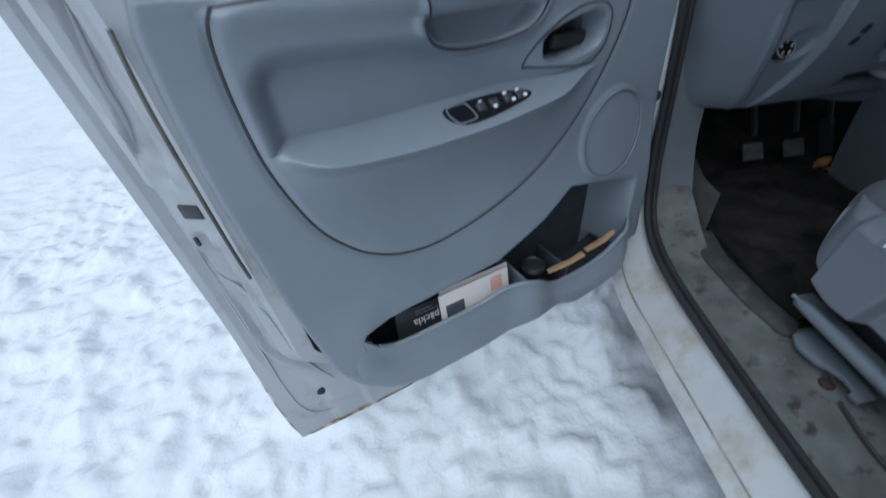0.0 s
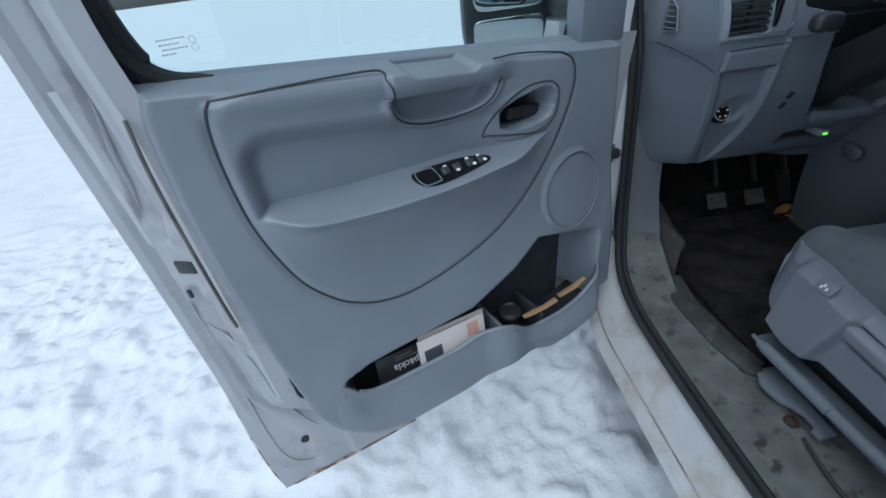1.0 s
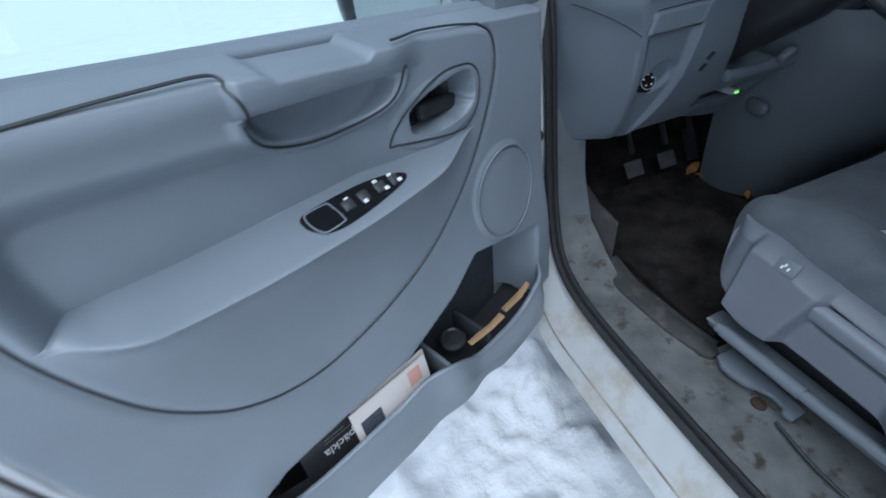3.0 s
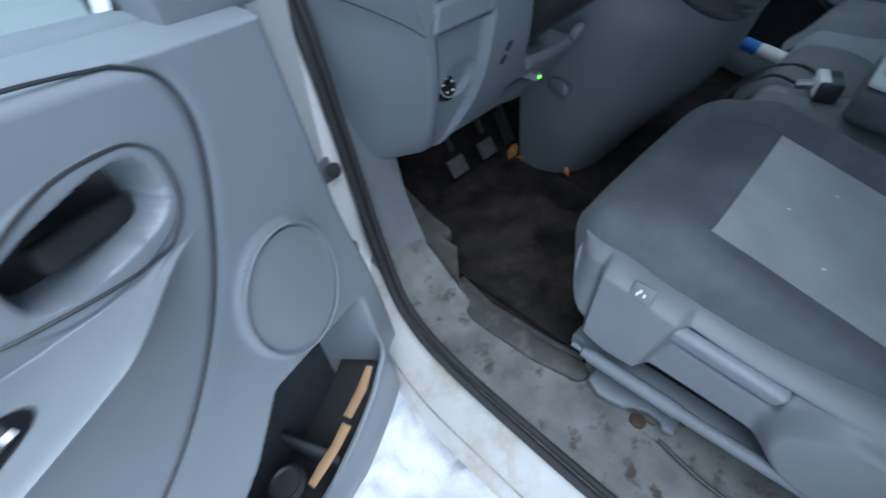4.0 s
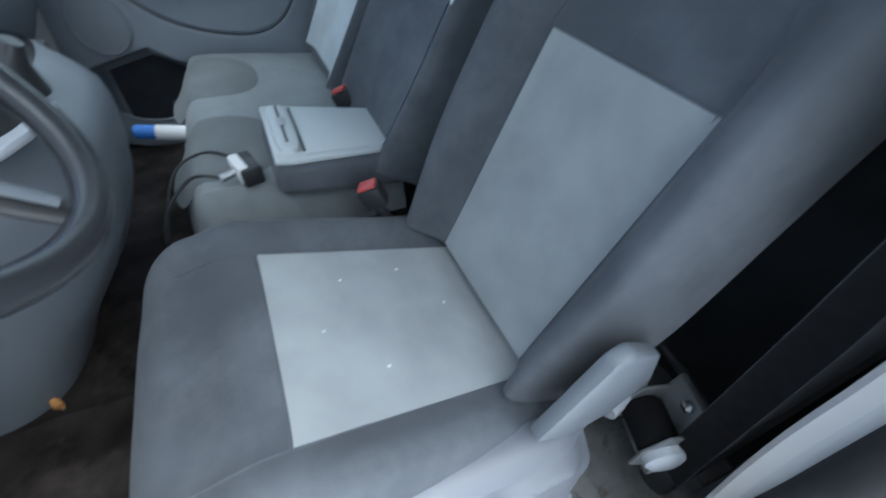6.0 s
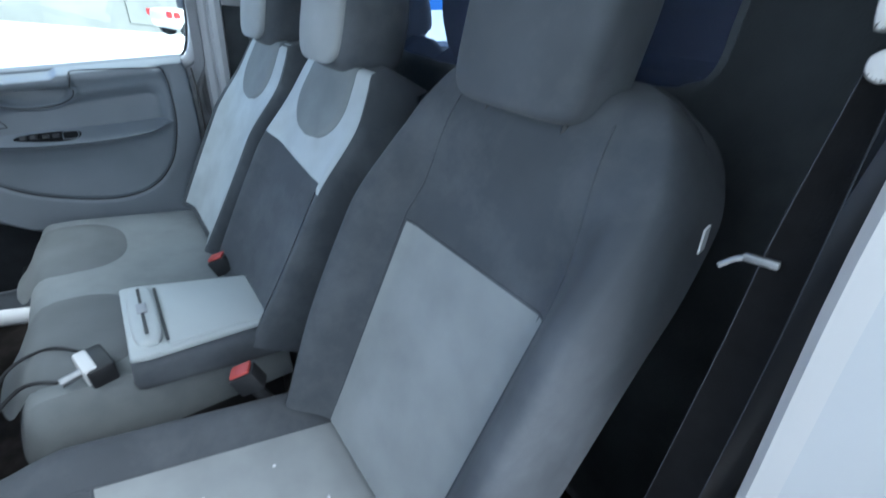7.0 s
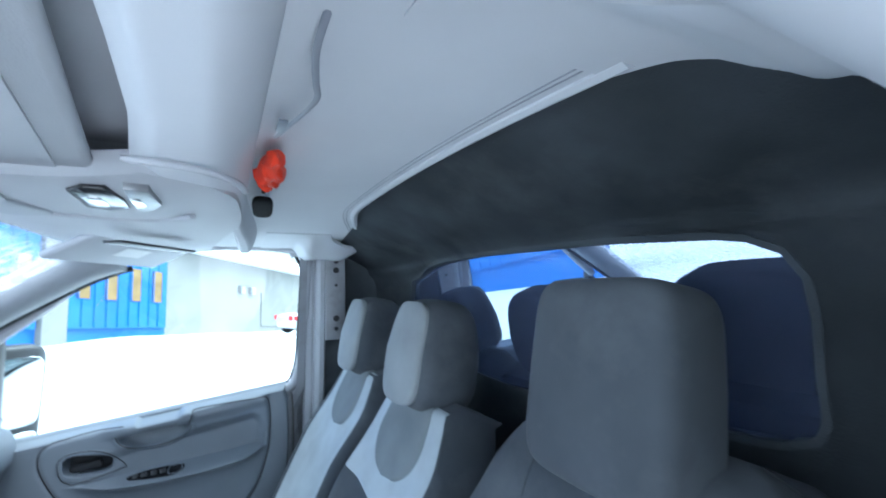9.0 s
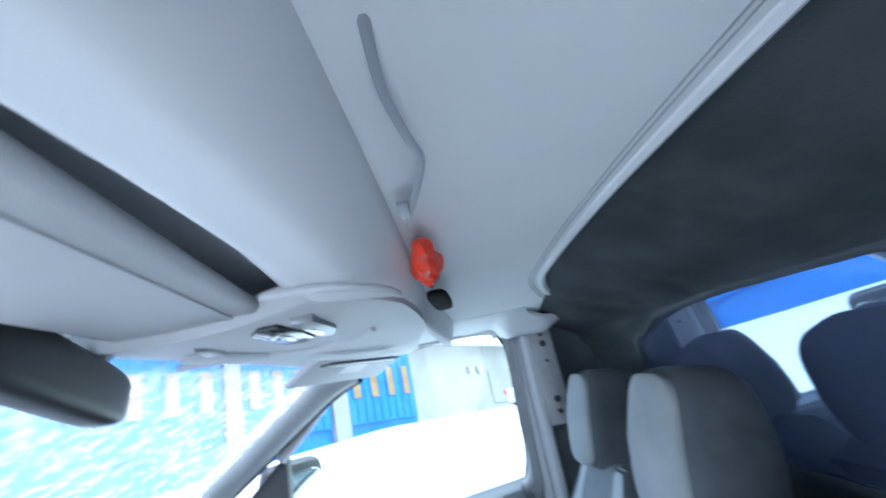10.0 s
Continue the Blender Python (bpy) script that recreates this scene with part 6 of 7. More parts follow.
        block = step(-0.464, -0.478, y) * (1 - step(brink + 0.006, brink - 0.014, y))
        rim = step(-0.464, -0.478, y) * (1 - step(0.0, 0.08, k))
        lobe = 1 - step(0.72, 1.02, math.hypot((y + 0.86) / 0.125, (z - 0.625) / 0.09))
        well = step(brink - 0.012, brink - 0.02, y) * (1 - step(-0.738, -0.75, y)) * step(0.04, 0.09, k) * (1 - step(0.36, 0.46, k))
        x = 0.155 + 0.035 * max(0, 1 - (-0.411 - y) / 0.045) ** 2 - 0.024 * max(block, 0.25 * rim) - 0.03 * lobe * (1 - rim) - 0.018 * k + 0.02 * well * (1 - lobe) + 0.02 * step(-0.9, -0.96, y)
        if b < 0.18:
            r = b / 0.18
            return Vector((lerp(0.192, x, r ** 0.75), y, lerp(zt, zt - 0.018, r ** 1.6)))
        return Vector((x + 0.03 * step(0.86, 1.0, k) ** 1.5, y, z))
    cov = part("side_cover", sheet(cover, 150, 64, lambda a, b: cover(a, b) + Vector((0.012, 0, 0))), COVER, seat, "mid grey plastic side cover", 50)
    part("height_lever", move(box(-0.011, 0.01, -0.074, 0.08, -0.021, 0.015, 0.007, 3), Matrix.Translation((0.148, -0.672, 0.689)) @ Matrix.Rotation(radians(5), 4, "X") @ Matrix.Rotation(radians(-14), 4, "Y")), LITCOVER, cov, "grey pull lever")
    sw = Matrix.Translation((0.139, -0.537, 0.744)) @ Matrix.Rotation(radians(35), 4, "Y")
    part("heater_switch", move(box(-0.003, 0.003, -0.017, 0.017, -0.013, 0.013, 0.002), sw), CONSOLE, cov)
    for dy, dz in ((-0.004, -0.003), (0.003, 0.001), (0.006, -0.004)):
        part("switch_mark", move(box(-0.0036, -0.003, dy - 0.0016, dy + 0.0016, dz - 0.003, dz + 0.003), sw), WHITE, cov)
    part("recliner_cover", prism([(-0.845, 0.77), (-0.875, 0.83), (-0.915, 0.915), (-0.94, 0.925), (-1.0, 0.885), (-1.03, 0.8), (-0.98, 0.735), (-0.9, 0.72)], "x", 0.162, 0.186, 0.008), CONSOLE, seat, "wedge-shaped grey recliner cover")
    for x in (0.165, 0.70):
        part("rail", box(x - 0.018, x + 0.018, -0.98, -0.45, 0.50, 0.53, 0.005), CONSOLE, seat, "dull steel seat rail")
    part("base_box", box(0.19, 0.7, -0.93, -0.5, 0.44, 0.66, 0.02), BLACK, seat, "black seat base")
    part("adjuster_bar", tube([(0.12, -0.464, 0.548), (0.12, -0.484, 0.547), (0.12, -0.488, 0.547), (0.12, -0.7, 0.552), (0.122, -0.93, 0.566)], [0.005, 0.005, 0.011, 0.0115, 0.0115], 10), CONSOLE, seat, "grey tube beside the seat rail")
    jag = [(0.112, -0.515), (0.16, -0.515), (0.158, -0.6), (0.152, -0.672), (0.116, -0.674), (0.114, -0.655), (0.126, -0.648), (0.128, -0.626), (0.118, -0.602), (0.106, -0.588), (0.1, -0.56), (0.099, -0.54)]
    part("rail_cover", prism(jag, "z", 0.474, 0.486, 0.003), CONSOLE, seat, "broken grey rail cover")
    part("cable_end", tube([(0.118, -0.6, 0.476), (0.114, -0.625, 0.472), (0.12, -0.645, 0.47)], 0.0016, 8), RUSTBROWN, seat, "dark red cable end")
    part("tube_sleeve", tube([(0.12, -0.5, 0.548), (0.12, -0.66, 0.551)], 0.0135, 10), CONSOLE, seat, "sleeve on the tube")
    part("label_tag", move(box(-0.001, 0.001, -0.005, 0.005, -0.016, 0.016), Matrix.Translation((0.183, -1.15, 1.268)) @ Matrix.Rotation(radians(-22), 4, "X")), WHITE, seat, "white sewn label tag")
    for x in (0.262, 0.665):
        part("hook_tab", move(pillow(0.014, 0.012, 0.008, 0.6), Matrix.Translation((x, -0.893, cushion_z(x, -0.893) + 0.004))), LIGHTGREY, seat, "pale plastic child-seat guide")
    return seat


build_driver_seat()


# ---- passenger bench ----
def bench_z(x, y):
    return 0.75 - 0.1 * max(0, -0.55 - y) - 0.09 * step(-0.5, -0.4, y) ** 1.6


def build_bench():
    bench = thing("passenger_bench", "grey cloth double passenger bench with fold-down middle table", "bench seat")

    def top(a, b):
        s = 2 * a - 1
        x = 1.3 + 0.44 * math.copysign(abs(s) ** 0.92, s)
        y = lerp(-0.40, -0.93, b) + 0.04 * s ** 4 * -(1 - b)
        drop = 0.09 * step(0.9, 1.0, abs(s)) ** 1.6 + 0.06 * step(0.9, 1, 1 - b) ** 2
        return Vector((x, y, bench_z(x, y) - drop))
    part("cushion", sheet(top, 70, 40, lambda a, b: Vector((top(a, b).x, top(a, b).y, 0.6))), CLOTHL, bench, "grey cloth bench cushion")
    for cx in (1.08, 1.51):
        def oval(a, b):
            t, r = 2 * math.pi * a, b
            x, y = cx + 0.16 * r * math.copysign(abs(math.cos(t)) ** 0.8, math.cos(t)), -0.53 + 0.14 * r * math.copysign(abs(math.sin(t)) ** 0.8, math.sin(t))
            return Vector((x, y, bench_z(x, y) + 0.016 * (1 - r ** 6) - 0.003))
        part("thigh_pad", sheet(oval, 40, 8), CLOTHB, bench, "darker raised oval pad")
    part("base_box", box(0.9, 1.7, -0.92, -0.48, 0.44, 0.62, 0.02), BLACK, bench, "black bench base")

    base = Vector((0, -0.925, 0.72))
    upv = Vector((0, -0.455, 0.89)).normalized()
    out = Vector((0, upv.z, -upv.y))

    def back(name, cx, hw, s0, s1, mat, lab, thick=0.10):
        def w(s):
            return hw * curve(s, [(0, 0.93), (0.25, 1.0), (0.5, 0.97), (0.6, 0.86), (0.66, 0.7)])

        def fr(a, b):
            s, k = lerp(s0, s1, b), 2 * a - 1
            d = w(s) * math.copysign(abs(k) ** 0.9, k)
            f = 0.065 + 0.03 * math.exp(-((abs(k) - 0.82) / 0.16) ** 2) * (1 - step(0.35, 0.55, s)) - 0.10 * step(0.84, 1, abs(k)) ** 1.7 - 0.04 * step(0.93, 1, b) ** 2
            return base + Vector((cx + d, 0, 0)) + upv * s + out * f

        def re(a, b):
            s, k = lerp(s0, s1, b), 2 * a - 1
            return base + Vector((cx + w(s) * 0.96 * math.copysign(abs(k) ** 0.9, k), 0, 0)) + upv * s - out * 0.06
        part(name, sheet(fr, 44, 44, re), mat, bench, lab, 60)
        return fr
    fr1 = back("backrest", 1.475, 0.235, 0.0, 0.665, CLOTH, "charcoal outer backrest")
    fr2 = back("backrest", 1.005, 0.225, 0.0, 0.665, CLOTH, "charcoal middle backrest with recess")

    def panel(fr, a0, a1, b0, b1, mat, lab, cut=None, lift=0.004, n=30):
        def g(a, b):
            lo = cut(a) if cut else b0
            p = fr(lerp(a0, a1, a), lerp(lo, b1, b))
            return p + out * (lift - lift * 0.9 * step(0.93, 1, max(abs(2 * a - 1), abs(2 * b - 1))))
        part("panel", sheet(g, n, n, lambda a, b: g(a, b) - out * 0.01), mat, bench, lab)
    panel(fr1, 0.09, 0.87, 0.03, 0.965, CLOTHM, "light grey cloth panel")
    panel(fr2, 0.08, 0.92, 0.6, 0.965, CLOTHM, "light grey cloth panel", lambda a: 0.62 - 0.06 * (1 - a))

    def upad(fr, ac, aw, b0, b1, lift):
        def g(a, b):
            z = lerp(b0, b1, b)
            half = aw * math.sqrt(max(0, 1 - (1 - min(1, b / 0.55)) ** 2)) + 0.002
            return fr(ac + (2 * a - 1) * half, z) + out * (lift - 0.006 * step(0.85, 1, abs(2 * a - 1)))
        part("shoulder_pad", sheet(g, 20, 24, lambda a, b: g(a, b) - out * 0.012), CLOTHL, bench, "rounded grey upper pad")
    upad(fr1, 0.47, 0.24, 0.68, 0.975, 0.011)
    upad(fr2, 0.5, 0.27, 0.69, 0.975, 0.011)
    # hollow in the middle backrest left by the table
    part("recess", sheet(lambda a, b: fr2(lerp(0.14, 0.86, a), lerp(0.05, 0.58, b)) + out * 0.003, 16, 16), CLOTH, bench, "dark hollow behind the folded table")

    for cx in (1.475, 1.0):
        hm = Matrix.Translation((cx + 0.008, -1.205, 1.42)) @ Matrix.Rotation(radians(10), 4, "X")
        hr = part("headrest", move(pillow(0.118, 0.088, 0.13, 0.5, 36, 24, lambda x, y, z: (x * (1 - 1.1 * max(0, z)), y * (1 - 1.6 * max(0, z)), z)), hm), CLOTH, bench, "rounded charcoal headrest with light front")
        part("front_panel", move(pillow(0.1, 0.014, 0.118, 0.5, 30, 20, lambda x, y, z: (x * (1 - 1.1 * max(0, z)), y - 0.13 * max(0, z) - 0.012 * x * x / 0.0125, z)), hm @ Matrix.Translation((0, 0.084, 0.0))), CLOTHD, hr, "light grey headrest front")
        for sx in (-1, 1):
            part("headrest_post", tube([(cx + sx * 0.06, -1.19, 1.25), (cx + sx * 0.06, -1.2, 1.33)], 0.006, 8), CHROME, hr)
            part("post_collar", move(lathe([(0.014, 0), (0.014, 0.008), (0.008, 0.012)], 12), Matrix.Translation((cx + sx * 0.06, -1.188, 1.3))), DARK, hr)

    # fold-down table made of the middle back
    tab = thing("folding_table", "grey plastic fold-down table with a clip over the middle seat", "folding table")
    m = Matrix.Translation((0.95, -0.783, 0.803)) @ Matrix.Rotation(radians(8), 4, "X")
    part("body", move(box(-0.128, 0.126, -0.15, 0.148, -0.08, 0.0, 0.02, 3), m), CLOTH, tab, "charcoal padded table body")
    part("board", move(prism([(-0.126, 0.148), (0.124, 0.148), (0.128, 0.12), (0.1, -0.15), (0.085, -0.158), (-0.09, -0.13), (-0.1, -0.115), (-0.13, 0.12)], "z", 0.0, 0.014, 0.005), m), TABLE, tab, "pale grey plastic writing board")
    part("board_panel", move(prism([(-0.112, 0.085), (0.112, 0.085), (0.09, -0.135), (-0.085, -0.115)], "z", 0.014, 0.0165, 0.002), m), TABLE, tab)
    clip = part("clip", move(pillow(0.105, 0.026, 0.013, 0.55), m @ Matrix.Translation((0, 0.114, 0.018))), TABLE, tab, "moulded paper clip bar")
    part("slot", move(box(-0.085, 0.085, -0.003, 0.003, 0.0, 0.0008), m @ Matrix.Translation((0, 0.116, 0.0311))), BLACK, clip)
    part("latch", move(box(-0.012, 0.02, -0.009, 0.009, 0.0, 0.006, 0.002), m @ Matrix.Translation((0.0, 0.116, 0.03))), LIGHTGREY, clip)
    # shadow along the clip, laid on as a thin black strip
    part("edge_shadow", move(box(-0.1, 0.1, -0.006, 0.0, 0.0, 0.002), m @ Matrix.Translation((0, 0.088, 0.0165))), BLACK, tab, "black strip painted as the shadow behind the clip")
    part("hinge_notch", move(pillow(0.03, 0.02, 0.015, 0.6), m @ Matrix.Translation((0.06, -0.15, 0.008))), BLACK, tab, "dark hinge opening")


build_bench()


# ---- belts, buckles and loose things ----
def buckle(name, m, label):
    t = thing(name, label, "belt buckle", group="seat belt buckles")
    part("body", move(box(-0.018, 0.018, -0.03, 0.02, -0.05, 0.0, 0.005), m), BLACK, t)
    part("button", move(box(-0.015, 0.015, -0.026, 0.014, 0.0, 0.008, 0.003), m), RED, t, "red release button")
    part("stem", move(tube([(0, 0, -0.045), (0, -0.01, -0.14)], 0.012, 8), m), BLACK, t)


buckle("belt_buckle", Matrix.Translation((0.735, -0.795, 0.79)) @ Matrix.Rotation(radians(-25), 4, "Z") @ Matrix.Rotation(radians(-25), 4, "X"), "black belt buckle with red button beside the driver seat")
buckle("belt_buckle", Matrix.Translation((1.172, -0.85, 0.80)) @ Matrix.Rotation(radians(-30), 4, "Z") @ Matrix.Rotation(radians(-25), 4, "X"), "black belt buckle with red button on the passenger bench")


def smooth_outline(pts):
    return [(q.x, q.y) for q in smooth_line([(*p, 0) for p in pts], 3, True)]


def build_belt():
    g = thing("belt_guide", "off-white plastic seat belt guide cover on the pillar", "belt guide")
    cover = [(0.131, 1.452), (0.136, 1.476), (0.134, 1.505), (0.127, 1.525), (0.115, 1.55), (0.1, 1.562), (0.1, 1.502), (0.107, 1.495), (0.117, 1.49), (0.115, 1.473), (0.119, 1.456), (0.125, 1.45)]
    part("cover", prism(smooth_outline(cover), "y", -1.09, -1.066, 0.003), BELTWHITE, g, "off-white curved cover")
    foot = [(0.107, 1.489), (0.106, 1.462), (0.112, 1.446), (0.124, 1.438), (0.1225, 1.428), (0.115, 1.4245), (0.108, 1.428), (0.104, 1.437), (0.102, 1.456), (0.1, 1.478), (0.102, 1.488)]
    part("loop", prism(smooth_outline(foot), "y", -1.08, -1.06, 0.003), BELTWHITE, g, "off-white belt loop")
    part("slot", box(0.095, 0.122, -1.094, -1.085, 1.44, 1.5, 0.002), BLACK, g, "dark slot behind the loop")
    belt_t = thing("seat_belt", "black seat belt webbing hanging down the pillar", "seat belt")
    outer = [(0.62, 0.098), (1.0, 0.108), (1.22, 0.117), (1.32, 0.123), (1.43, 0.124)]
    inner = [(0.62, 0.05), (1.0, 0.068), (1.22, 0.086), (1.32, 0.096), (1.43, 0.108)]

    def web(a, b, d=0.0):
        z = lerp(1.43, 0.62, b)
        return Vector((lerp(line_at(z, outer), line_at(z, inner), a), -1.068 - d - 0.004 * math.sin(3 * a), z))
    part("webbing", sheet(web, 6, 24, lambda a, b: web(a, b, 0.002)), WEBBING, belt_t)
    for a in (0.0, 1.0):
        part("selvage", tube([web(a, k / 20).to_tuple() for k in range(21)], 0.0006, 6), MATTEDARK, belt_t, "worn grey belt edge")
    part("tongue", move(box(-0.012, 0.01, -0.002, 0.002, -0.003, 0.003, 0.0013), Matrix.Translation((0.122, -1.06, 1.306)) @ Matrix.Rotation(radians(8), 4, "Y")), STEEL, belt_t, "steel belt tongue")
    part("tongue_tip", tube([(0.131, -1.06, 1.304), (0.136, -1.06, 1.3), (0.143, -1.06, 1.291)], 0.0022, 8), STEEL, belt_t)


build_belt()


def loose_things():
    ch = thing("power_adapter", "white and black plug-in adapter lying on the bench", "power adapter")
    m = Matrix.Translation((0.915, -0.575, 0.776)) @ Matrix.Rotation(radians(15), 4, "Z")
    part("body", move(box(-0.04, 0.04, -0.025, 0.02, -0.025, 0.02, 0.006), m), BLACK, ch)
    part("cap", move(box(-0.035, 0.035, -0.0, 0.024, -0.018, 0.024, 0.006), m), WHITE, ch, "white front half")
    part("plug", move(tube([(-0.0, 0.02, 0), (0.0, 0.055, -0.005)], 0.01, 10), m), STEEL, ch)
    tagged(finish("cable", tube(smooth_line([(0.905, -0.52, 0.772), (0.93, -0.46, 0.765), (0.89, -0.39, 0.7), (0.84, -0.36, 0.56), (0.8, -0.33, 0.47)], 6), 0.004, 8), BLACK), "thin black cable running off the bench", "cable")
    tagged(finish("cable", tube(smooth_line([(0.96, -0.57, 0.768), (1.03, -0.5, 0.766), (1.02, -0.42, 0.735), (0.93, -0.375, 0.65), (0.86, -0.34, 0.49)], 6), 0.0035, 8), BLACK), "thin black cable looped over the bench edge", "cable")
    bt = thing("marker_bottle", "white bottle with a blue cap lying in front of the bench", "bottle")
    mb = Matrix.Translation((1.36, -0.40, 0.66)) @ Matrix.Rotation(radians(-78), 4, "X") @ Matrix.Rotation(radians(0), 4, "Z")
    part("body", move(lathe([(0.018, -0.06), (0.021, -0.055), (0.021, 0.05), (0.016, 0.056)], 18), mb), WHITE, bt)
    part("cap", move(lathe([(0.018, 0.05), (0.02, 0.055), (0.02, 0.1), (0.014, 0.106)], 18), mb), BLUECAP, bt, "blue cap")
    tagged(finish("paper_scrap", move(box(-0.006, 0.006, -0.03, 0.03, -0.001, 0.001), Matrix.Translation((0.098, -0.855, 0.515)) @ Matrix.Rotation(radians(60), 4, "X")), WHITE), "white plastic strip by the seat rail", "strip")
    tagged(finish("plug_cover", move(lathe([(0.014, 0), (0.013, 0.004), (0.007, 0.006)], 16), Matrix.Translation((0.112, -0.62, 0.46))), RUSTBROWN), "rusty round floor plug", "floor plug")
    tagged(finish("wiring_tube", tube(smooth_line([(0.1, -0.66, 0.47), (0.085, -0.75, 0.468), (0.09, -0.86, 0.47), (0.11, -0.98, 0.48)], 5), 0.0035, 8), BLACK), "black wiring tube along the sill", "wiring")
    reel = thing("belt_reel", "dull metal belt reel on a bracket behind the seat", "belt reel")
    rm = Matrix.Translation((0.135, -1.075, 0.66)) @ Matrix.Rotation(radians(-18), 4, "Z") @ Matrix.Rotation(radians(12), 4, "X")
    part("bracket", move(box(-0.048, 0.048, -0.006, 0.006, -0.09, 0.085, 0.004), rm @ Matrix.Translation((0, -0.03, 0))), STEEL, reel, "bent steel bracket")
    for sx in (-1, 1):
        part("cheek", move(prism([(-0.03, -0.06), (0.03, -0.05), (0.04, 0.0), (0.022, 0.05), (-0.03, 0.06)], "x", sx * 0.04 - 0.0025, sx * 0.04 + 0.0025, 0.001), rm), STEEL, reel)
    part("spool", move(lathe([(0.03, -0.036), (0.034, -0.03), (0.034, 0.03), (0.03, 0.036)], 20), rm @ Matrix.Rotation(radians(90), 4, "Y")), WEBBING, reel, "black wound belt")
    part("spring_cap", move(lathe([(0.034, 0.0), (0.034, 0.012), (0.028, 0.018), (0.01, 0.02)], 20), rm @ Matrix.Translation((-0.043, 0, 0)) @ Matrix.Rotation(radians(-90), 4, "Y")), LIGHTGREY, reel, "pale plastic spring cap")
    part("bolt", move(lathe([(0.011, 0), (0.011, 0.008), (0.006, 0.011)], 6), rm @ Matrix.Translation((0.0, -0.024, 0.068)) @ Matrix.Rotation(radians(-90), 4, "X")), CHROME, reel, "bright hexagon bolt")
    tagged(finish("rear_pipe", tube([(0.2, -1.02, 0.66), (0.22, -1.1, 0.68)], 0.035, 14), LIGHTGREY), "pale plastic cylinder behind the seat", "cylinder")
    # snow crumbs on the seat panel
    b = bmesh.new()
    for k in range(5):
        x, y = random.uniform(0.3, 0.6), random.uniform(-0.86, -0.6)
        join(b, move(pillow(random.uniform(0.002, 0.005), random.uniform(0.002, 0.004), 0.0018, 0.8, 6, 5), Matrix.Translation((x, y, cushion_z(x, y) + 0.005))))
    tagged(finish("snow_crumbs", b, SNOW), "small white snow crumbs on the seat", "snow", kind="stuff")


loose_things()


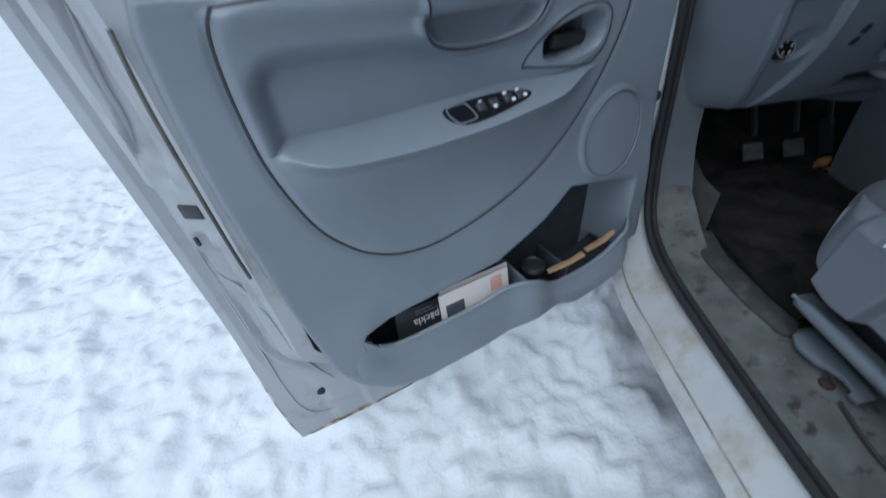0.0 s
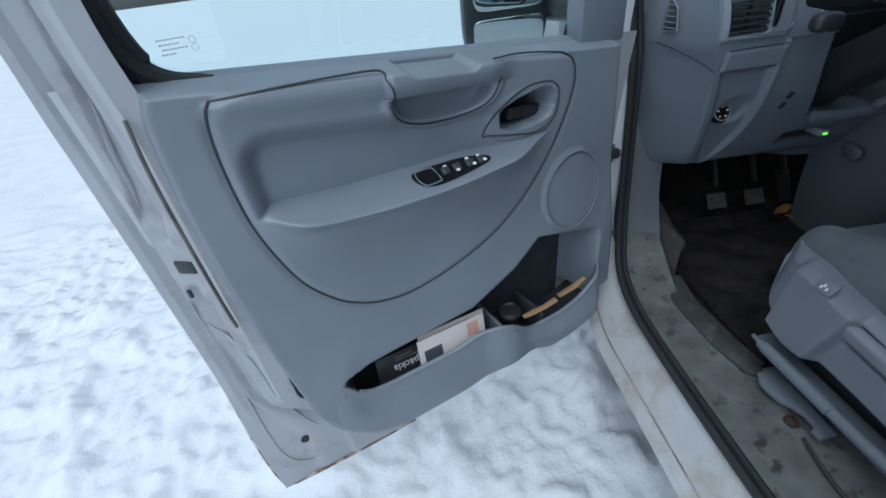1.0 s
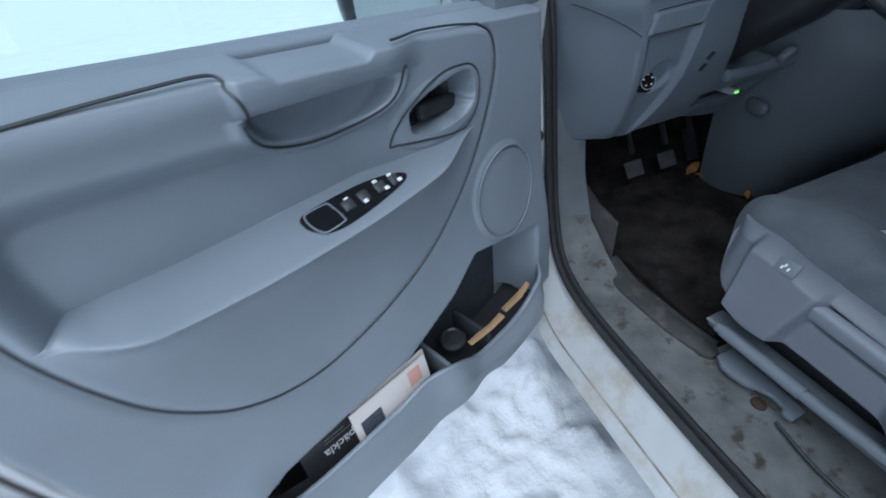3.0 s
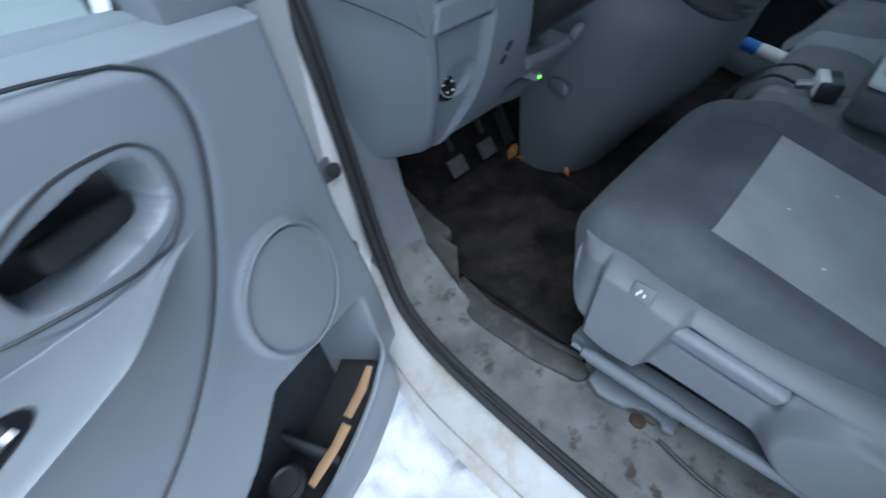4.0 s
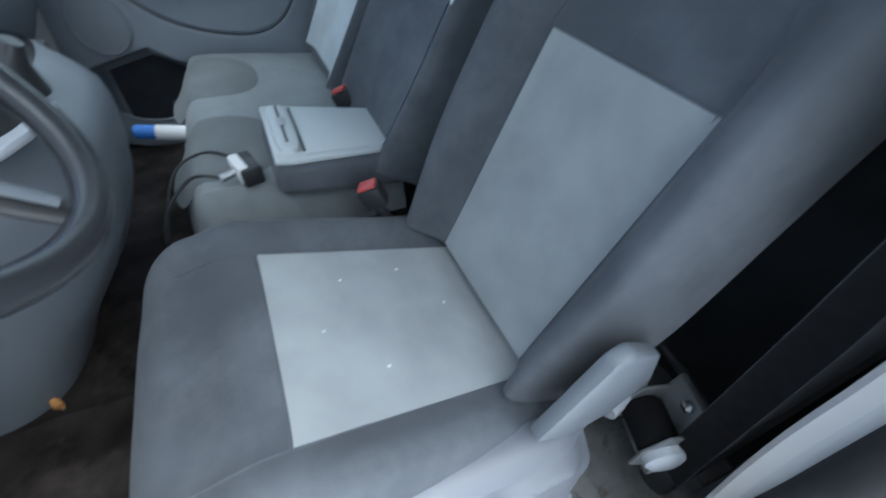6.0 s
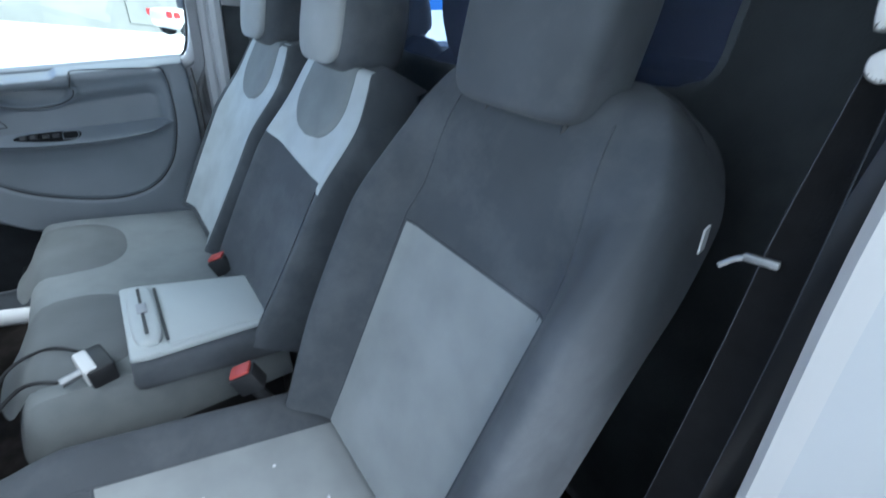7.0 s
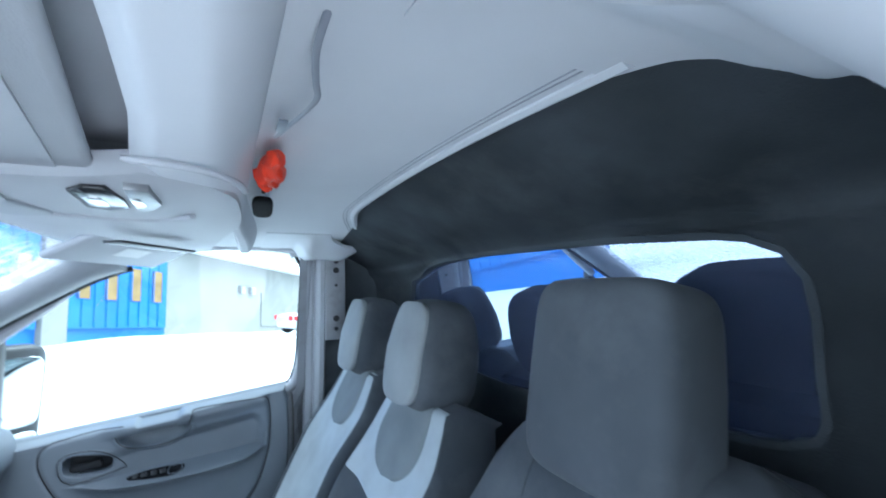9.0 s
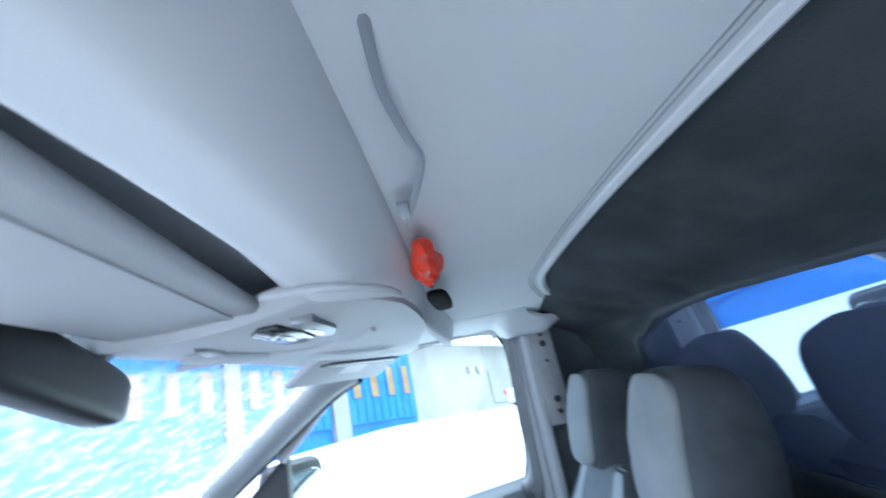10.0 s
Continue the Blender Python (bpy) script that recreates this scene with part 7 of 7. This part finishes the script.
# ---- yard: blue workshop, pale hall, parked car ----
def build_yard():
    o = Vector((28.6, 2.2, -0.5))
    d = Vector((0.788, -0.616, 0)).normalized()
    nrm = Vector((-d.y, d.x, 0)) * -1
    if nrm.x > 0:
        nrm = -nrm
    m = Matrix(((d.x, nrm.x, 0, o.x), (d.y, nrm.y, 0, o.y), (-0.089, 0, 1, -0.27), (0, 0, 0, 1)))
    shop = thing("workshop", "blue sheet-metal workshop with tall gates and yellowed windows", "industrial building")
    part("wall", move(box(-19, 0, -8, -0.3, -3.0, 13), m), BLUE, shop, "blue ribbed wall")
    for x0, x1 in ((-5.4, -0.1), (-11.2, -6.6), (-17.3, -12.1)):
        gate = part("gate", move(box(x0, x1, -0.3, -0.12, 0.0, 6.4), m), BLUE, shop, "tall blue gate")
        wide = x1 - x0
        for k in range(9):
            part("rib", move(box(x0 + wide * k / 9, x0 + wide * k / 9 + 0.06, -0.12, -0.07, 0.05, 6.3), m), BLUE, gate)
        for k in range(4):
            w0 = x0 + wide * (k + 0.5) / 4 - 0.3
            w = part("window", move(box(w0, w0 + 0.6, -0.13, -0.05, 1.4, 3.1), m), YELLOWPANE, gate, "yellowed gate window")
            for dx in (0.0, 0.56):
                part("window_bar", move(box(w0 + dx, w0 + dx + 0.04, -0.05, -0.02, 1.38, 3.12), m), BLUE, w)
    for x0, x1 in ((-6.5, -5.5), (-12.0, -11.3)):
        part("column", move(box(x0, x1, -0.35, 0.05, -1.5, 8.5), m), CONCRETE, shop, "pale concrete column")
    hall = thing("storage_hall", "low pale rendered hall with a snow-covered roof", "industrial building")
    part("wall", move(box(0.02, 45, -10, -0.3, -2.0, 4.7), m), CONCRETE, hall, "pale rendered wall")
    part("roof", move(prism([(0.4, 4.65), (0.5, 4.85), (-6, 7.3), (-10, 7.3), (-10, 4.65)], "x", 0.02, 45), m), SNOW, hall, "snow-covered roof slope")
    part("door", move(box(9.0, 12.0, -0.31, -0.22, 0.0, 2.6), m), CONCRETE, hall, "pale grey hall door")
    for x0 in (6.3, 7.5):
        part("wall_box", move(box(x0, x0 + 0.45, -0.32, 0.0, 2.4, 2.95, 0.03), m), STEEL, hall, "dark fan housing")
    part("eave", move(box(0.02, 45, -0.3, 0.5, 4.6, 4.7), m), TRIM, hall)

    car = thing("parked_car", "small white and red car parked by the hall", "car")
    mc = Matrix.Translation((21, -4.75, -0.4)) @ Matrix.Rotation(radians(20), 4, "Z")
    part("body", move(pillow(0.85, 1.9, 0.36, 0.35, 28, 16), mc @ Matrix.Translation((0, 0, 0.62))), PAINT, car, "white car body")
    part("cabin", move(pillow(0.7, 1.1, 0.36, 0.5, 28, 16), mc @ Matrix.Translation((0, -0.2, 1.15))), BLACK, car, "dark glazed cabin")
    for sx in (-1, 1):
        part("tail_lamp", move(box(sx * 0.68 - 0.09, sx * 0.68 + 0.09, 1.74, 1.88, 0.68, 0.9, 0.03), mc), CARRED, car, "red lamp")
        part("tail_lamp", move(box(-0.86, -0.78, sx * 1.6 - 0.1, sx * 1.6 + 0.1, 0.68, 0.88, 0.03), mc), CARRED, car, "red lamp")
        for sy in (-1, 1):
            part("wheel", move(lathe([(0.2, -0.1), (0.3, -0.1), (0.31, 0), (0.3, 0.1), (0.2, 0.1)], 20), mc @ Matrix.Translation((sx * 0.75, sy * 1.2, 0.3)) @ Matrix.Rotation(radians(90), 4, "Y")), RUBBER, car)


build_yard()
